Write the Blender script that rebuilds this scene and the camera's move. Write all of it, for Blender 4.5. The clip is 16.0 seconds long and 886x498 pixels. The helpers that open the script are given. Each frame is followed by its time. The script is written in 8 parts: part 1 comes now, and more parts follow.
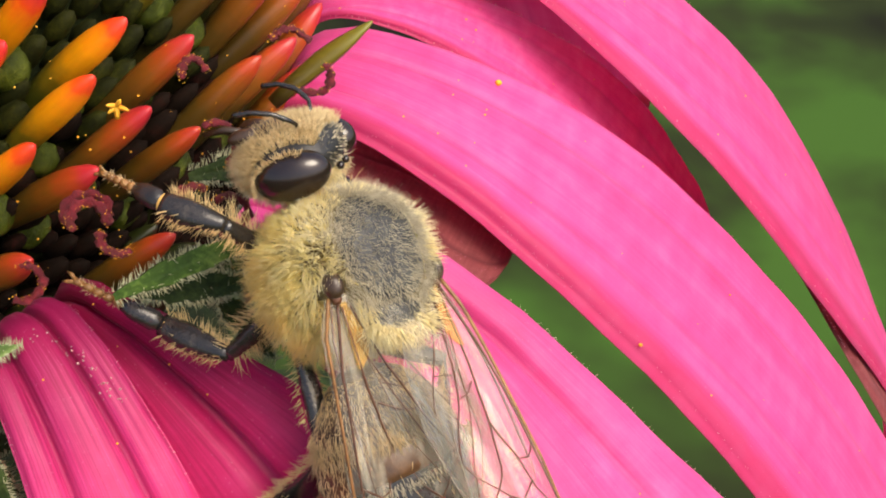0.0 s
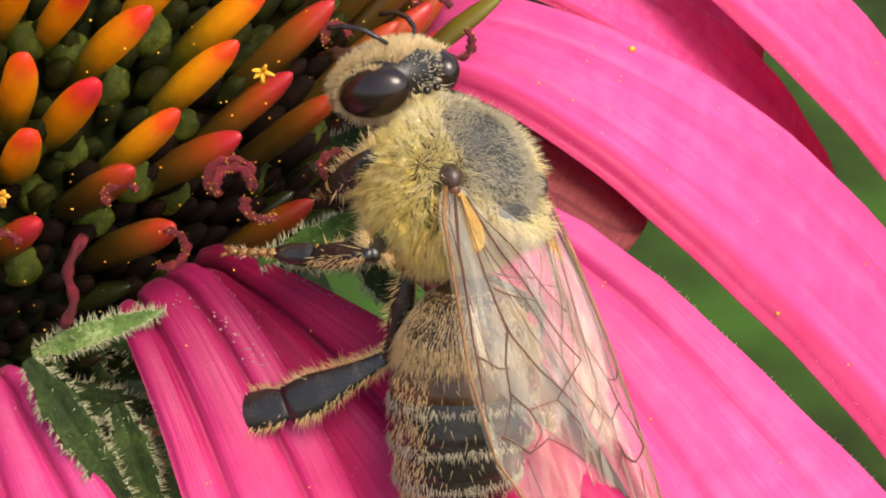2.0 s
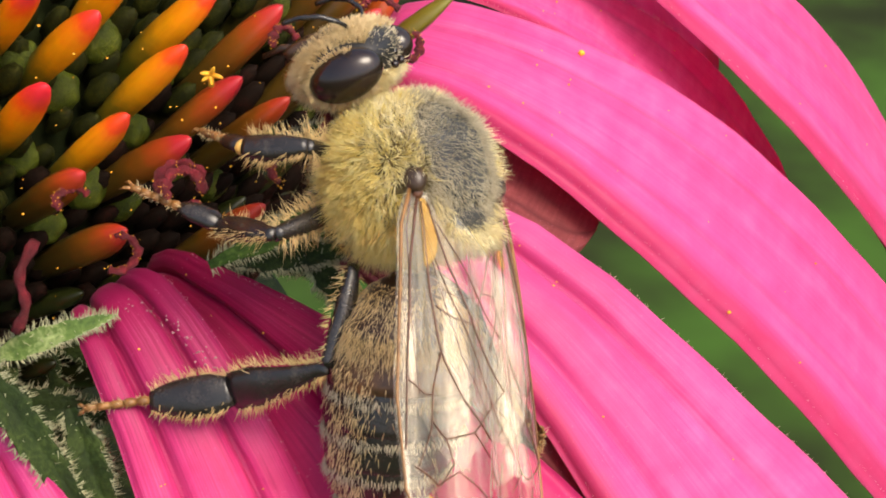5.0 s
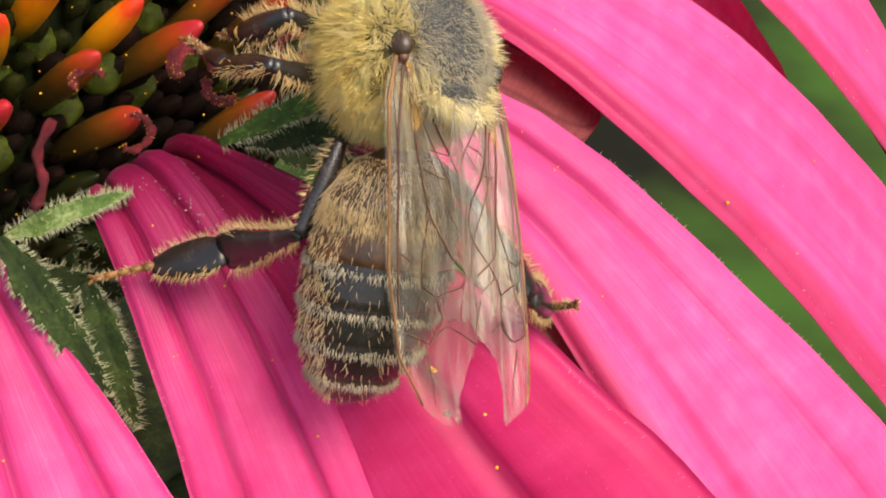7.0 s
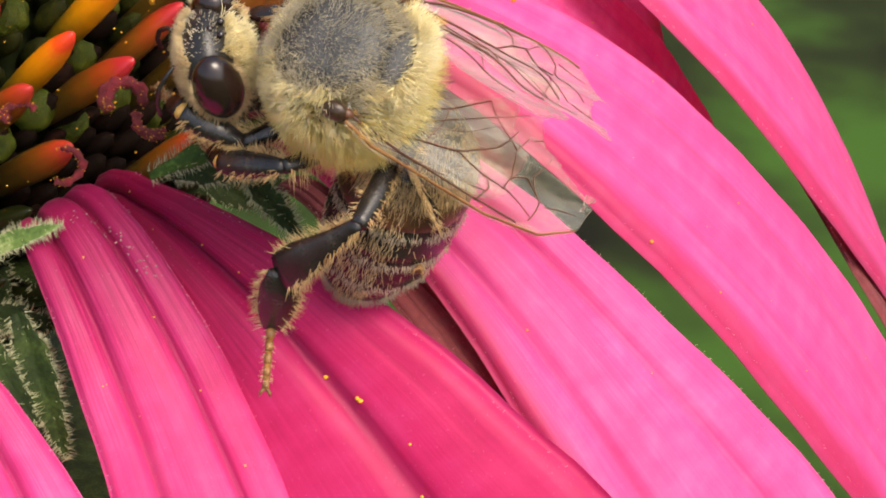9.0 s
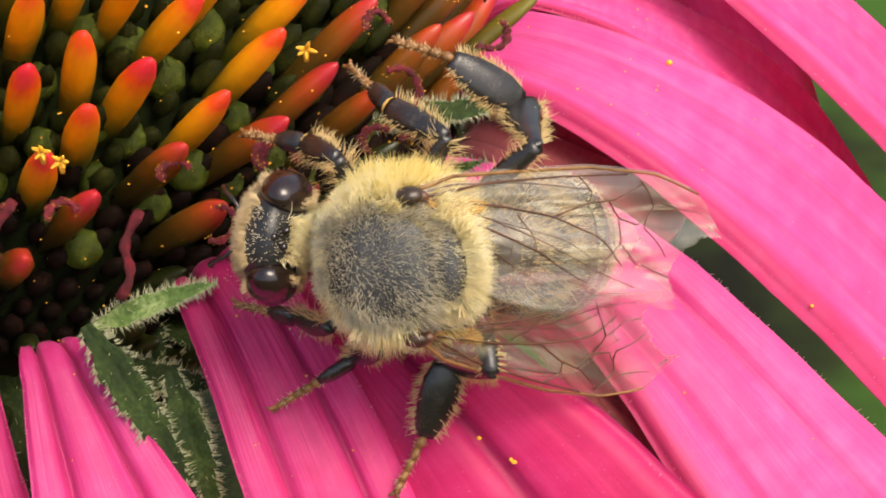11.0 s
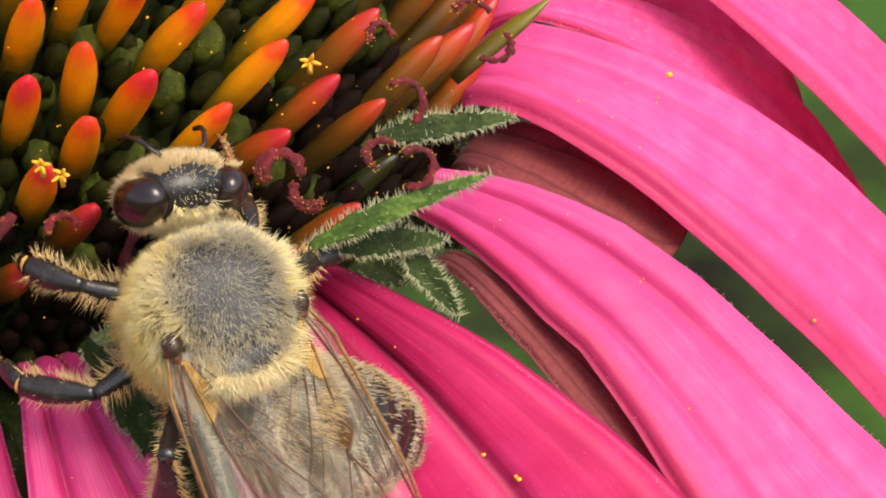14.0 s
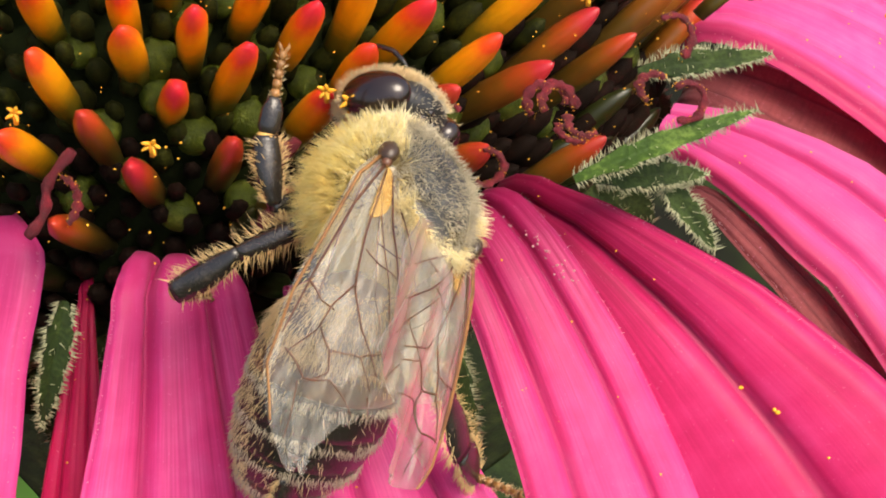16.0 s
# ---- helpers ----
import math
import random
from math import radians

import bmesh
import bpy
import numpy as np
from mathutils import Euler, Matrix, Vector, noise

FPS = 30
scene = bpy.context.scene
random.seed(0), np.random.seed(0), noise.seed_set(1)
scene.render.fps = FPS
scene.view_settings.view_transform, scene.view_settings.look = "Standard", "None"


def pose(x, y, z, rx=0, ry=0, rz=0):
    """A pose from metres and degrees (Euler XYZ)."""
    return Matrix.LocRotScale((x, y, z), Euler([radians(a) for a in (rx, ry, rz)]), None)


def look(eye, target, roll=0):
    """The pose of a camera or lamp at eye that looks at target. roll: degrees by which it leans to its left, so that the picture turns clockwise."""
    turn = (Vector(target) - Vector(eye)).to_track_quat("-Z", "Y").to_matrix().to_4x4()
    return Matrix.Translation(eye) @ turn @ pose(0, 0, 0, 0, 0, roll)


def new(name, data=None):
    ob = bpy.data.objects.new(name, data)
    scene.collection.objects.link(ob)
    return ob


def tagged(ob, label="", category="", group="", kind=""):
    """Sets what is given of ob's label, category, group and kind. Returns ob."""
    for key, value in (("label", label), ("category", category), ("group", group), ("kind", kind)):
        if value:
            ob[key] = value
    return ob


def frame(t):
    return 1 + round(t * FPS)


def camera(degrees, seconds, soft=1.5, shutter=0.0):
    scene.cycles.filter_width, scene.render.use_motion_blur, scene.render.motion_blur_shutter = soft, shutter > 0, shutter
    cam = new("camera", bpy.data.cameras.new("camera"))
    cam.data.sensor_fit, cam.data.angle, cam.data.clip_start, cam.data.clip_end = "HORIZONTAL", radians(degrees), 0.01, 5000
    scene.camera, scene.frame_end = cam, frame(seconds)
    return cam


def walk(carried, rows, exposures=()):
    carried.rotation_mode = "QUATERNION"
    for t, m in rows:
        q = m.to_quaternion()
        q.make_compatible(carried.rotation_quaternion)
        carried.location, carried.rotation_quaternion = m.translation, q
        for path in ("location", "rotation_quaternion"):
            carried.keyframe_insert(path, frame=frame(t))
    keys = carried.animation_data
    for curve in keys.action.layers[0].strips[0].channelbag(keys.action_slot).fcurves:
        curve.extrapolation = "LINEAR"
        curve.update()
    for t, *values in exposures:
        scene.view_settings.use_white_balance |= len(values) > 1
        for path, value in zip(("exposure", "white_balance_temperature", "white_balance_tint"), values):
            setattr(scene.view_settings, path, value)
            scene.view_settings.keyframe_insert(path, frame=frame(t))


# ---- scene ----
# All lengths below are in units of U metres (1.3 mm); at() and mesh_of() turn them into metres.
U = 0.0013


def at(x, y, z, rx=0, ry=0, rz=0):
    return pose(x * U, y * U, z * U, rx, ry, rz)


EXPOSURES = [(0.0, 0.93, 7150, 10), (13.5, 0.95, 7150, 10), (15.5, 1.03, 7150, 10), (16.0, 1.06, 7150, 10)]
cam = camera(24, 16.0, soft=1.9)
walk(cam, [
    (0, at(14.717, -40.910, 25.685, 51.166, -1.940, -1.842)), (0.5, at(14.394, -40.913, 25.595, 50.561, -1.763, -1.690)), (1, at(14.159, -40.994, 25.501, 52.073, -0.811, -0.733)),
    (1.5, at(14.049, -40.727, 25.610, 51.005, -1.199, -0.619)), (2, at(13.608, -40.802, 25.425, 50.393, -0.613, -0.042)), (2.5, at(13.813, -41.159, 25.195, 50.033, -0.639, -0.465)),
    (3, at(14.047, -41.108, 25.240, 51.032, -1.450, -2.001)), (3.5, at(13.876, -41.126, 25.300, 50.717, -0.751, -1.253)), (6, at(14.078, -41.785, 24.794, 51.378, -0.358, -1.198)),
    (6.5, at(14.304, -42.648, 24.574, 50.724, 0.296, -0.247)), (7, at(14.288, -43.352, 24.696, 50.319, -0.157, -0.670)), (7.5, at(14.241, -43.140, 25.196, 50.287, -0.753, -0.689)),
    (8, at(14.773, -43.807, 24.631, 50.844, -0.537, -0.928)), (8.5, at(14.865, -44.247, 24.525, 51.143, -0.356, -0.684)), (9, at(14.742, -44.424, 24.508, 52.405, -1.076, -1.670)),
    (9.5, at(14.607, -44.803, 24.226, 53.257, 0.454, 0.582)), (12, at(14.835, -44.356, 23.568, 55.636, 1.457, 1.880)), (12.5, at(14.692, -44.421, 23.806, 54.267, 0.718, 0.807)),
    (13, at(14.584, -44.842, 23.564, 52.742, 0.954, 1.260)), (13.5, at(14.207, -44.943, 23.371, 54.123, 1.245, 1.412)), (14, at(14.088, -44.078, 23.504, 55.304, 0.860, 1.141)),
    (14.5, at(13.290, -43.754, 23.704, 55.097, 1.838, 3.182)), (15, at(12.393, -43.916, 23.490, 54.055, 1.379, 3.535)), (15.5, at(10.013, -44.090, 23.697, 51.295, 0.025, 2.815)),
    (16, at(8.836, -44.590, 23.629, 53.614, -0.446, 1.542)),
], exposures=EXPOSURES)


# ---- daylight: bright thin overcast, sun high on the right ----
SUN_EL, SUN_AZ = 60, -42         # degrees; azimuth counted from +x towards +y
world = bpy.data.worlds.new("world")
scene.world = world
world.use_nodes = True
wn = world.node_tree.nodes
sky = wn.new("ShaderNodeTexSky")
sky.sky_type, sky.sun_disc = "NISHITA", False
sky.sun_elevation, sky.sun_rotation = radians(SUN_EL), radians(90 - SUN_AZ)
sky.air_density, sky.dust_density, sky.ozone_density = 1.0, 4.0, 1.0
wn["Background"].inputs["Strength"].default_value = 0.15
world.node_tree.links.new(sky.outputs[0], wn["Background"].inputs["Color"])
lamp = bpy.data.lights.new("sun", "SUN")
lamp.energy, lamp.angle, lamp.color = 1.4, radians(32), (1.0, 0.95, 0.86)
sun = new("sun", lamp)
sx, sy = math.cos(radians(SUN_AZ)), math.sin(radians(SUN_AZ))
sun.matrix_world = look((sx * 0.6, sy * 0.6, 1.0 * math.tan(radians(SUN_EL)) * 0.6), (0, 0, 0))


# ---- materials ----
class Nodes:
    def __init__(self, name):
        self.mat = bpy.data.materials.new(name)
        self.mat.use_nodes = True
        self.t = self.mat.node_tree
        self.p = self.t.nodes["Principled BSDF"]
        self.out = self.t.nodes["Material Output"]

    def n(self, kind, **values):
        node = self.t.nodes.new("ShaderNode" + kind)
        for k, v in values.items():
            node.inputs[k].default_value = v
        return node

    def link(self, a, b):
        self.t.links.new(a, b)

    def coords(self, kind, scale):
        c = self.n("TexCoord")
        m = self.n("Mapping")
        m.inputs["Scale"].default_value = scale
        self.link(c.outputs[kind], m.inputs["Vector"])
        return m.outputs[0]

    def noise(self, vec, scale, detail=4.0, rough=0.55):
        k = self.n("TexNoise", Scale=scale, Detail=detail, Roughness=rough)
        self.link(vec, k.inputs["Vector"])
        return k.outputs["Fac"]

    def ramp(self, fac, stops):
        r = self.n("ValToRGB")
        e = r.color_ramp.elements
        while len(e) < len(stops):
            e.new(0.5)
        for el, (pos, col) in zip(e, stops):
            el.position, el.color = pos, (*col, 1)
        self.link(fac, r.inputs[0])
        return r.outputs[0]

    def mix(self, a, b, fac, mode="MIX"):
        m = self.n("Mix")
        m.data_type, m.blend_type = "RGBA", mode
        for socket, val in ((m.inputs[6], a), (m.inputs[7], b), (m.inputs[0], fac)):
            if isinstance(val, (int, float)):
                socket.default_value = val
            elif isinstance(val, tuple):
                socket.default_value = (*val, 1)
            else:
                self.link(val, socket)
        return m.outputs[2]

    def math(self, op, a, b):
        m = self.n("Math")
        m.operation = op
        for socket, val in zip(m.inputs, (a, b)):
            if isinstance(val, (int, float)):
                socket.default_value = val
            else:
                self.link(val, socket)
        return m.outputs[0]

    def bump(self, height, strength, distance):
        b = self.n("Bump", Strength=strength, Distance=distance * U)
        self.link(height, b.inputs["Height"])
        self.link(b.outputs[0], self.p.inputs["Normal"])

    def set(self, **kw):
        for k, v in kw.items():
            self.p.inputs[k.replace("_", " ")].default_value = v


def simple(name, stops, scale, rough, bump=0.3, depth=0.03, spec=0.5, fine=8.0, sheen=0.0):
    """A surface with two scales of variation, in units."""
    k = Nodes(name)
    v = k.coords("Object", (1 / U,) * 3)
    a, b = k.noise(v, scale), k.noise(v, scale * fine, 6.0)
    fac = k.math("ADD", k.math("MULTIPLY", a, 0.65), k.math("MULTIPLY", b, 0.35))
    k.link(k.ramp(fac, stops), k.p.inputs["Base Color"])
    k.bump(b, bump, depth)
    k.p.inputs["Roughness"].default_value = rough
    k.p.inputs["Specular IOR Level"].default_value = spec
    k.p.inputs["Sheen Weight"].default_value = sheen
    return k.mat


def hair(name, stops, scale, glow=0.45):
    """Fine translucent hair."""
    m = simple(name, stops, scale, 0.4, 0.0, 0.01, 0.3, 3.0)
    t = m.node_tree
    p, o = t.nodes["Principled BSDF"], t.nodes["Material Output"]
    tr, mix = t.nodes.new("ShaderNodeBsdfTranslucent"), t.nodes.new("ShaderNodeMixShader")
    t.links.new(p.inputs["Base Color"].links[0].from_socket, tr.inputs["Color"])
    mix.inputs[0].default_value = glow
    t.links.new(p.outputs[0], mix.inputs[1])
    t.links.new(tr.outputs[0], mix.inputs[2])
    t.links.new(mix.outputs[0], o.inputs["Surface"])
    return m


def petal_material(name, deep, mid, light, through_light=0.45, rough=0.42, lines=1.0, claw=0.6, edge_shade=0.0):
    """Streaked petal skin; UV x runs across the petal, UV y along it."""
    k = Nodes(name)
    fine = k.noise(k.coords("UV", (70, 2.2, 1)), 1.0, 5.0)
    broad = k.noise(k.coords("UV", (9, 1.3, 1)), 1.0, 3.0)
    patch = k.noise(k.coords("UV", (3, 6, 1)), 1.6, 4.0)
    grain = k.noise(k.coords("Object", (1 / U,) * 3), 16.0, 4.0)
    fac = k.math("ADD", k.math("MULTIPLY", fine, 0.22), k.math("ADD", k.math("MULTIPLY", broad, 0.4), k.math("MULTIPLY", patch, 0.38)))
    col = k.ramp(fac, [(0.28, deep), (0.5, mid), (0.74, light)])
    # darker colour along the two long furrows
    uvs = k.n("SeparateXYZ")
    k.link(k.coords("UV", (1, 1, 1)), uvs.inputs[0])
    x = k.math("ADD", uvs.outputs["X"], k.math("MULTIPLY", k.math("SUBTRACT", broad, 0.5), 0.03))
    gap = k.math("MINIMUM", k.math("ABSOLUTE", k.math("SUBTRACT", x, 0.28), 0), k.math("ABSOLUTE", k.math("SUBTRACT", x, 0.71), 0))
    line = k.ramp(gap, [(0.0, (0.8, 0.8, 0.8)), (0.035, (0.0, 0.0, 0.0))])
    col = k.mix(col, tuple(0.55 * q for q in deep), k.math("MULTIPLY", line, k.math("MULTIPLY", k.math("ADD", patch, 0.2), lines)))
    # crimson claw where the petal leaves the cone: pigment plus painted cone shade
    claw_y = k.math("MODULO", uvs.outputs["Y"], 10.0)
    claw_y = k.math("ADD", claw_y, k.math("MULTIPLY", k.math("SUBTRACT", fine, 0.5), 0.8))
    col = k.mix(col, tuple(0.6 * q for q in deep), k.ramp(claw_y, [(0.5, (claw,) * 3), (1.0, (0.0, 0.0, 0.0))]))
    # shade of the rolled-under edge painted as an uneven crimson band on one side
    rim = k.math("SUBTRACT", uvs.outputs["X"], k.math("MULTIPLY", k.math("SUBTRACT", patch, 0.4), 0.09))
    col = k.mix(col, (0.5, 0.012, 0.06), k.ramp(rim, [(0.055, (edge_shade,) * 3), (0.13, (0.0, 0.0, 0.0))]))
    col = k.mix(col, (0.9, 0.28, 0.5), k.math("MULTIPLY", k.math("GREATER_THAN", grain, 0.68), 0.25))
    k.link(col, k.p.inputs["Base Color"])
    k.bump(k.math("ADD", k.math("MULTIPLY", fine, 0.8), k.math("MULTIPLY", grain, 0.35)), 0.22, 0.05)
    k.set(Roughness=rough, Specular_IOR_Level=0.25, Sheen_Weight=0.06)
    tr = k.n("BsdfTranslucent")
    k.link(col, tr.inputs["Color"])
    m = k.n("MixShader")
    m.inputs[0].default_value = through_light
    k.link(k.p.outputs[0], m.inputs[1])
    k.link(tr.outputs[0], m.inputs[2])
    k.link(m.outputs[0], k.out.inputs["Surface"])
    return k.mat


def palea_material(name, stops, length):
    """Colour runs along each palea's own axis."""
    k = Nodes(name)
    v = k.coords("Object", (1 / U,) * 3)
    sep = k.n("SeparateXYZ")
    k.link(v, sep.inputs[0])
    info = k.n("ObjectInfo")
    wob = k.math("MULTIPLY", k.math("SUBTRACT", k.noise(v, 2.5), 0.5), 0.18)
    along = k.math("ADD", k.math("DIVIDE", sep.outputs["Z"], length), wob)
    along = k.math("ADD", along, k.math("MULTIPLY", k.math("SUBTRACT", info.outputs["Random"], 0.5), 0.12))
    streak = k.noise(k.coords("Object", (9 / U, 9 / U, 0.8 / U)), 1.0, 3.0)
    col = k.mix(k.ramp(along, stops), (0.22, 0.09, 0.01), k.math("MULTIPLY", streak, 0.28), "MULTIPLY")
    k.link(col, k.p.inputs["Base Color"])
    k.bump(streak, 0.25, 0.03)
    k.set(Roughness=0.34, Specular_IOR_Level=0.45, Subsurface_Weight=0.0)
    return k.mat


def wing_membrane():
    """Clear, faintly amber film: almost all passes, the rest is gloss and a little milky scatter along the folds."""
    k = Nodes("wing_membrane")
    v = k.coords("Object", (1 / U,) * 3)
    cloud = k.noise(v, 1.1, 3.0)
    folds = k.noise(k.coords("Object", (0.3 / U, 2.4 / U, 1 / U)), 1.0, 2.0)
    k.link(k.ramp(cloud, [(0.35, (0.75, 0.63, 0.36)), (0.6, (0.95, 0.91, 0.77))]), k.p.inputs["Base Color"])
    k.set(Roughness=0.2, Specular_IOR_Level=0.9)
    k.bump(folds, 0.35, 0.2)
    sheen, slant = k.n("BsdfGlossy"), k.n("LayerWeight")
    sheen.inputs["Roughness"].default_value = 0.42
    sheen.inputs["Color"].default_value = (1.0, 0.94, 0.84, 1)
    slant.inputs["Blend"].default_value = 0.5
    k.link(k.p.inputs["Normal"].links[0].from_socket, sheen.inputs["Normal"])
    over = k.n("MixShader")
    clear = k.n("BsdfTransparent")
    clear.inputs["Color"].default_value = (0.985, 0.97, 0.945, 1)
    m = k.n("MixShader")
    ridge = k.ramp(folds, [(0.4, (0.0, 0.0, 0.0)), (0.44, (0.06, 0.06, 0.06)), (0.48, (0.0, 0.0, 0.0)), (0.6, (0.005, 0.005, 0.005)), (0.635, (0.12, 0.12, 0.12)), (0.67, (0.01, 0.01, 0.01))])
    k.link(k.math("ADD", 0.004, k.math("ADD", k.math("MULTIPLY", cloud, 0.02), ridge)), m.inputs[0])
    k.link(clear.outputs[0], m.inputs[1])
    k.link(k.p.outputs[0], m.inputs[2])
    k.link(k.math("ADD", 0.025, k.math("MULTIPLY", k.math("POWER", slant.outputs["Facing"], 2.0), 0.4)), over.inputs[0])
    k.link(m.outputs[0], over.inputs[1])
    k.link(sheen.outputs[0], over.inputs[2])
    k.link(over.outputs[0], k.out.inputs["Surface"])
    return k.mat


PINK = petal_material("petal_pink", (0.75, 0.054, 0.255), (0.88, 0.113, 0.39), (0.95, 0.22, 0.535), lines=0.25, claw=0.3, edge_shade=0.6)
PINK_LINED = petal_material("petal_pink_furrowed", (0.68, 0.024, 0.175), (0.84, 0.065, 0.285), (0.93, 0.155, 0.42), claw=1.0)
PINK_FRONT = petal_material("petal_pink_front", (0.7, 0.028, 0.21), (0.86, 0.08, 0.34), (0.94, 0.18, 0.49), claw=0.6)
# petal pink darkened to carry the shade under the neighbouring petals
PINK_SHADED = petal_material("petal_pink_shaded", (0.5, 0.008, 0.088), (0.68, 0.024, 0.16), (0.77, 0.058, 0.25), claw=0.85)
PINK_DARK = petal_material("petal_crimson", (0.55, 0.01, 0.09), (0.7, 0.016, 0.14), (0.76, 0.04, 0.19), 0.5)
# dull maroon: shade on these lower petals is put into the colour
PINK_DULL = petal_material("petal_dull_shaded", (0.15, 0.028, 0.034), (0.24, 0.052, 0.058), (0.33, 0.085, 0.088), 0.3, 0.7)
ORANGE = palea_material("palea_orange", [(0.0, (0.03, 0.05, 0.006)), (0.36, (0.05, 0.056, 0.006)), (0.5, (0.17, 0.12, 0.007)), (0.63, (0.64, 0.29, 0.008)), (0.75, (0.9, 0.35, 0.009)), (0.83, (0.94, 0.27, 0.01)), (0.91, (0.88, 0.085, 0.013)), (1.0, (0.74, 0.024, 0.04))], 4.6)
RUSSET = palea_material("palea_russet", [(0.0, (0.02, 0.025, 0.005)), (0.35, (0.035, 0.026, 0.005)), (0.6, (0.085, 0.045, 0.006)), (0.78, (0.24, 0.075, 0.008)), (0.9, (0.44, 0.055, 0.013)), (1.0, (0.5, 0.024, 0.035))], 4.6)
OLIVE = palea_material("palea_olive", [(0.0, (0.05, 0.03, 0.006)), (0.4, (0.16, 0.13, 0.012)), (0.8, (0.2, 0.22, 0.02)), (1.0, (0.24, 0.09, 0.03))], 4.6)
# bed florets: green darkened with the shade between the paleae
FLORET_SHADED = simple("floret_green_shaded", [(0.3, (0.005, 0.006, 0.001)), (0.5, (0.014, 0.016, 0.002)), (0.72, (0.045, 0.048, 0.005))], 2.2, 0.7, 0.4, 0.05, 0.12)
FLORET_TIP = simple("floret_tip_green", [(0.3, (0.024, 0.033, 0.002)), (0.5, (0.058, 0.078, 0.004)), (0.72, (0.17, 0.195, 0.022))], 3.0, 0.45, 0.8, 0.08, 0.3)
# near-black core colour includes the shade deep inside the cone
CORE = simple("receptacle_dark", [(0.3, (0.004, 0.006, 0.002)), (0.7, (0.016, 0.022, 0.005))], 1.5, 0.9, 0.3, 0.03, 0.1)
STYLE = simple("style_maroon", [(0.3, (0.05, 0.003, 0.006)), (0.55, (0.16, 0.007, 0.016)), (0.72, (0.34, 0.022, 0.035))], 4.0, 0.5, 0.9, 0.1)
# spent maroon, blackened further to paint the shade at the rim
SPENT_SHADED = simple("floret_spent_shaded", [(0.3, (0.005, 0.003, 0.002)), (0.55, (0.009, 0.004, 0.002)), (0.75, (0.035, 0.007, 0.005))], 2.2, 0.8, 0.5, 0.06, 0.1)
POLLEN = simple("pollen_yellow", [(0.3, (0.78, 0.3, 0.012)), (0.7, (0.88, 0.5, 0.04))], 6.0, 0.6)
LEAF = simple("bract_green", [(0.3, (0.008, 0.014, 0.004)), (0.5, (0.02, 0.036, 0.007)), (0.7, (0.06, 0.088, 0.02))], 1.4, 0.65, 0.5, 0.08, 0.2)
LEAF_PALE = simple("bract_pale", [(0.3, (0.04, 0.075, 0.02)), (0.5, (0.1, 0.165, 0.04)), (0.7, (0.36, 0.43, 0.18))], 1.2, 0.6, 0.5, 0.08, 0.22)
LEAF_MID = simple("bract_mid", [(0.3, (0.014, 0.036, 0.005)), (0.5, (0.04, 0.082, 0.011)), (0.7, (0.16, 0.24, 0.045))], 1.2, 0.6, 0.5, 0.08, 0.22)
CRUMB = simple("crumb_pale", [(0.3, (0.3, 0.07, 0.1)), (0.7, (0.6, 0.36, 0.36))], 5.0, 0.7)
PETAL_HAIR = hair("petal_hair", [(0.3, (0.8, 0.3, 0.4)), (0.7, (0.95, 0.7, 0.7))], 1.0)
LEAF_HAIR = simple("bract_hair", [(0.3, (0.2, 0.2, 0.1)), (0.7, (0.45, 0.45, 0.28))], 2.0, 0.5)
STEM = simple("stem_green", [(0.3, (0.03, 0.06, 0.015)), (0.7, (0.08, 0.13, 0.03))], 0.8, 0.55)
CHITIN = simple("chitin_black", [(0.35, (0.007, 0.006, 0.005)), (0.6, (0.024, 0.019, 0.016)), (0.75, (0.07, 0.055, 0.04))], 2.5, 0.27, 0.25, 0.03, 0.6)
CHITIN_BROWN = simple("chitin_brown", [(0.35, (0.02, 0.011, 0.006)), (0.7, (0.07, 0.035, 0.016))], 2.0, 0.32, 0.3, 0.03, 0.5)
CHITIN_TAN = simple("chitin_tan", [(0.3, (0.1, 0.042, 0.012)), (0.7, (0.34, 0.16, 0.045))], 2.0, 0.4)
CHITIN_RUST = simple("chitin_rust", [(0.35, (0.03, 0.014, 0.007)), (0.6, (0.1, 0.045, 0.015)), (0.75, (0.22, 0.1, 0.03))], 1.2, 0.35)
UNDERFUR = simple("underfur", [(0.3, (0.06, 0.043, 0.016)), (0.5, (0.2, 0.15, 0.06)), (0.7, (0.4, 0.32, 0.15))], 4.0, 0.7, 0.8, 0.08)
SCUTUM = simple("scutum_grey", [(0.36, (0.01, 0.01, 0.011)), (0.5, (0.036, 0.036, 0.036)), (0.64, (0.12, 0.116, 0.1))], 1.5, 0.42, 0.6, 0.06, 0.6, 14.0)
CROWN = simple("crown_slate", [(0.36, (0.008, 0.007, 0.007)), (0.5, (0.015, 0.014, 0.014)), (0.7, (0.045, 0.04, 0.034))], 2.2, 0.34, 0.25, 0.03, 0.5, 12.0)
EYE = simple("eye_black", [(0.35, (0.008, 0.004, 0.004)), (0.7, (0.024, 0.012, 0.009))], 1.0, 0.2, 0.12, 0.01, 0.6, 30.0)
FUR = hair("fur_gold", [(0.3, (0.93, 0.73, 0.24)), (0.5, (0.98, 0.86, 0.4)), (0.7, (1.0, 0.95, 0.68))], 0.9, 0.55)
FUR_TAN = hair("fur_tan", [(0.3, (0.66, 0.48, 0.22)), (0.7, (0.92, 0.78, 0.5))], 0.9)
FUR_AMBER = hair("fur_amber", [(0.3, (0.68, 0.45, 0.17)), (0.7, (0.95, 0.8, 0.45))], 0.9)
FUR_PALE = hair("fur_pale", [(0.3, (0.92, 0.79, 0.42)), (0.7, (1.0, 0.95, 0.72))], 1.0, 0.5)
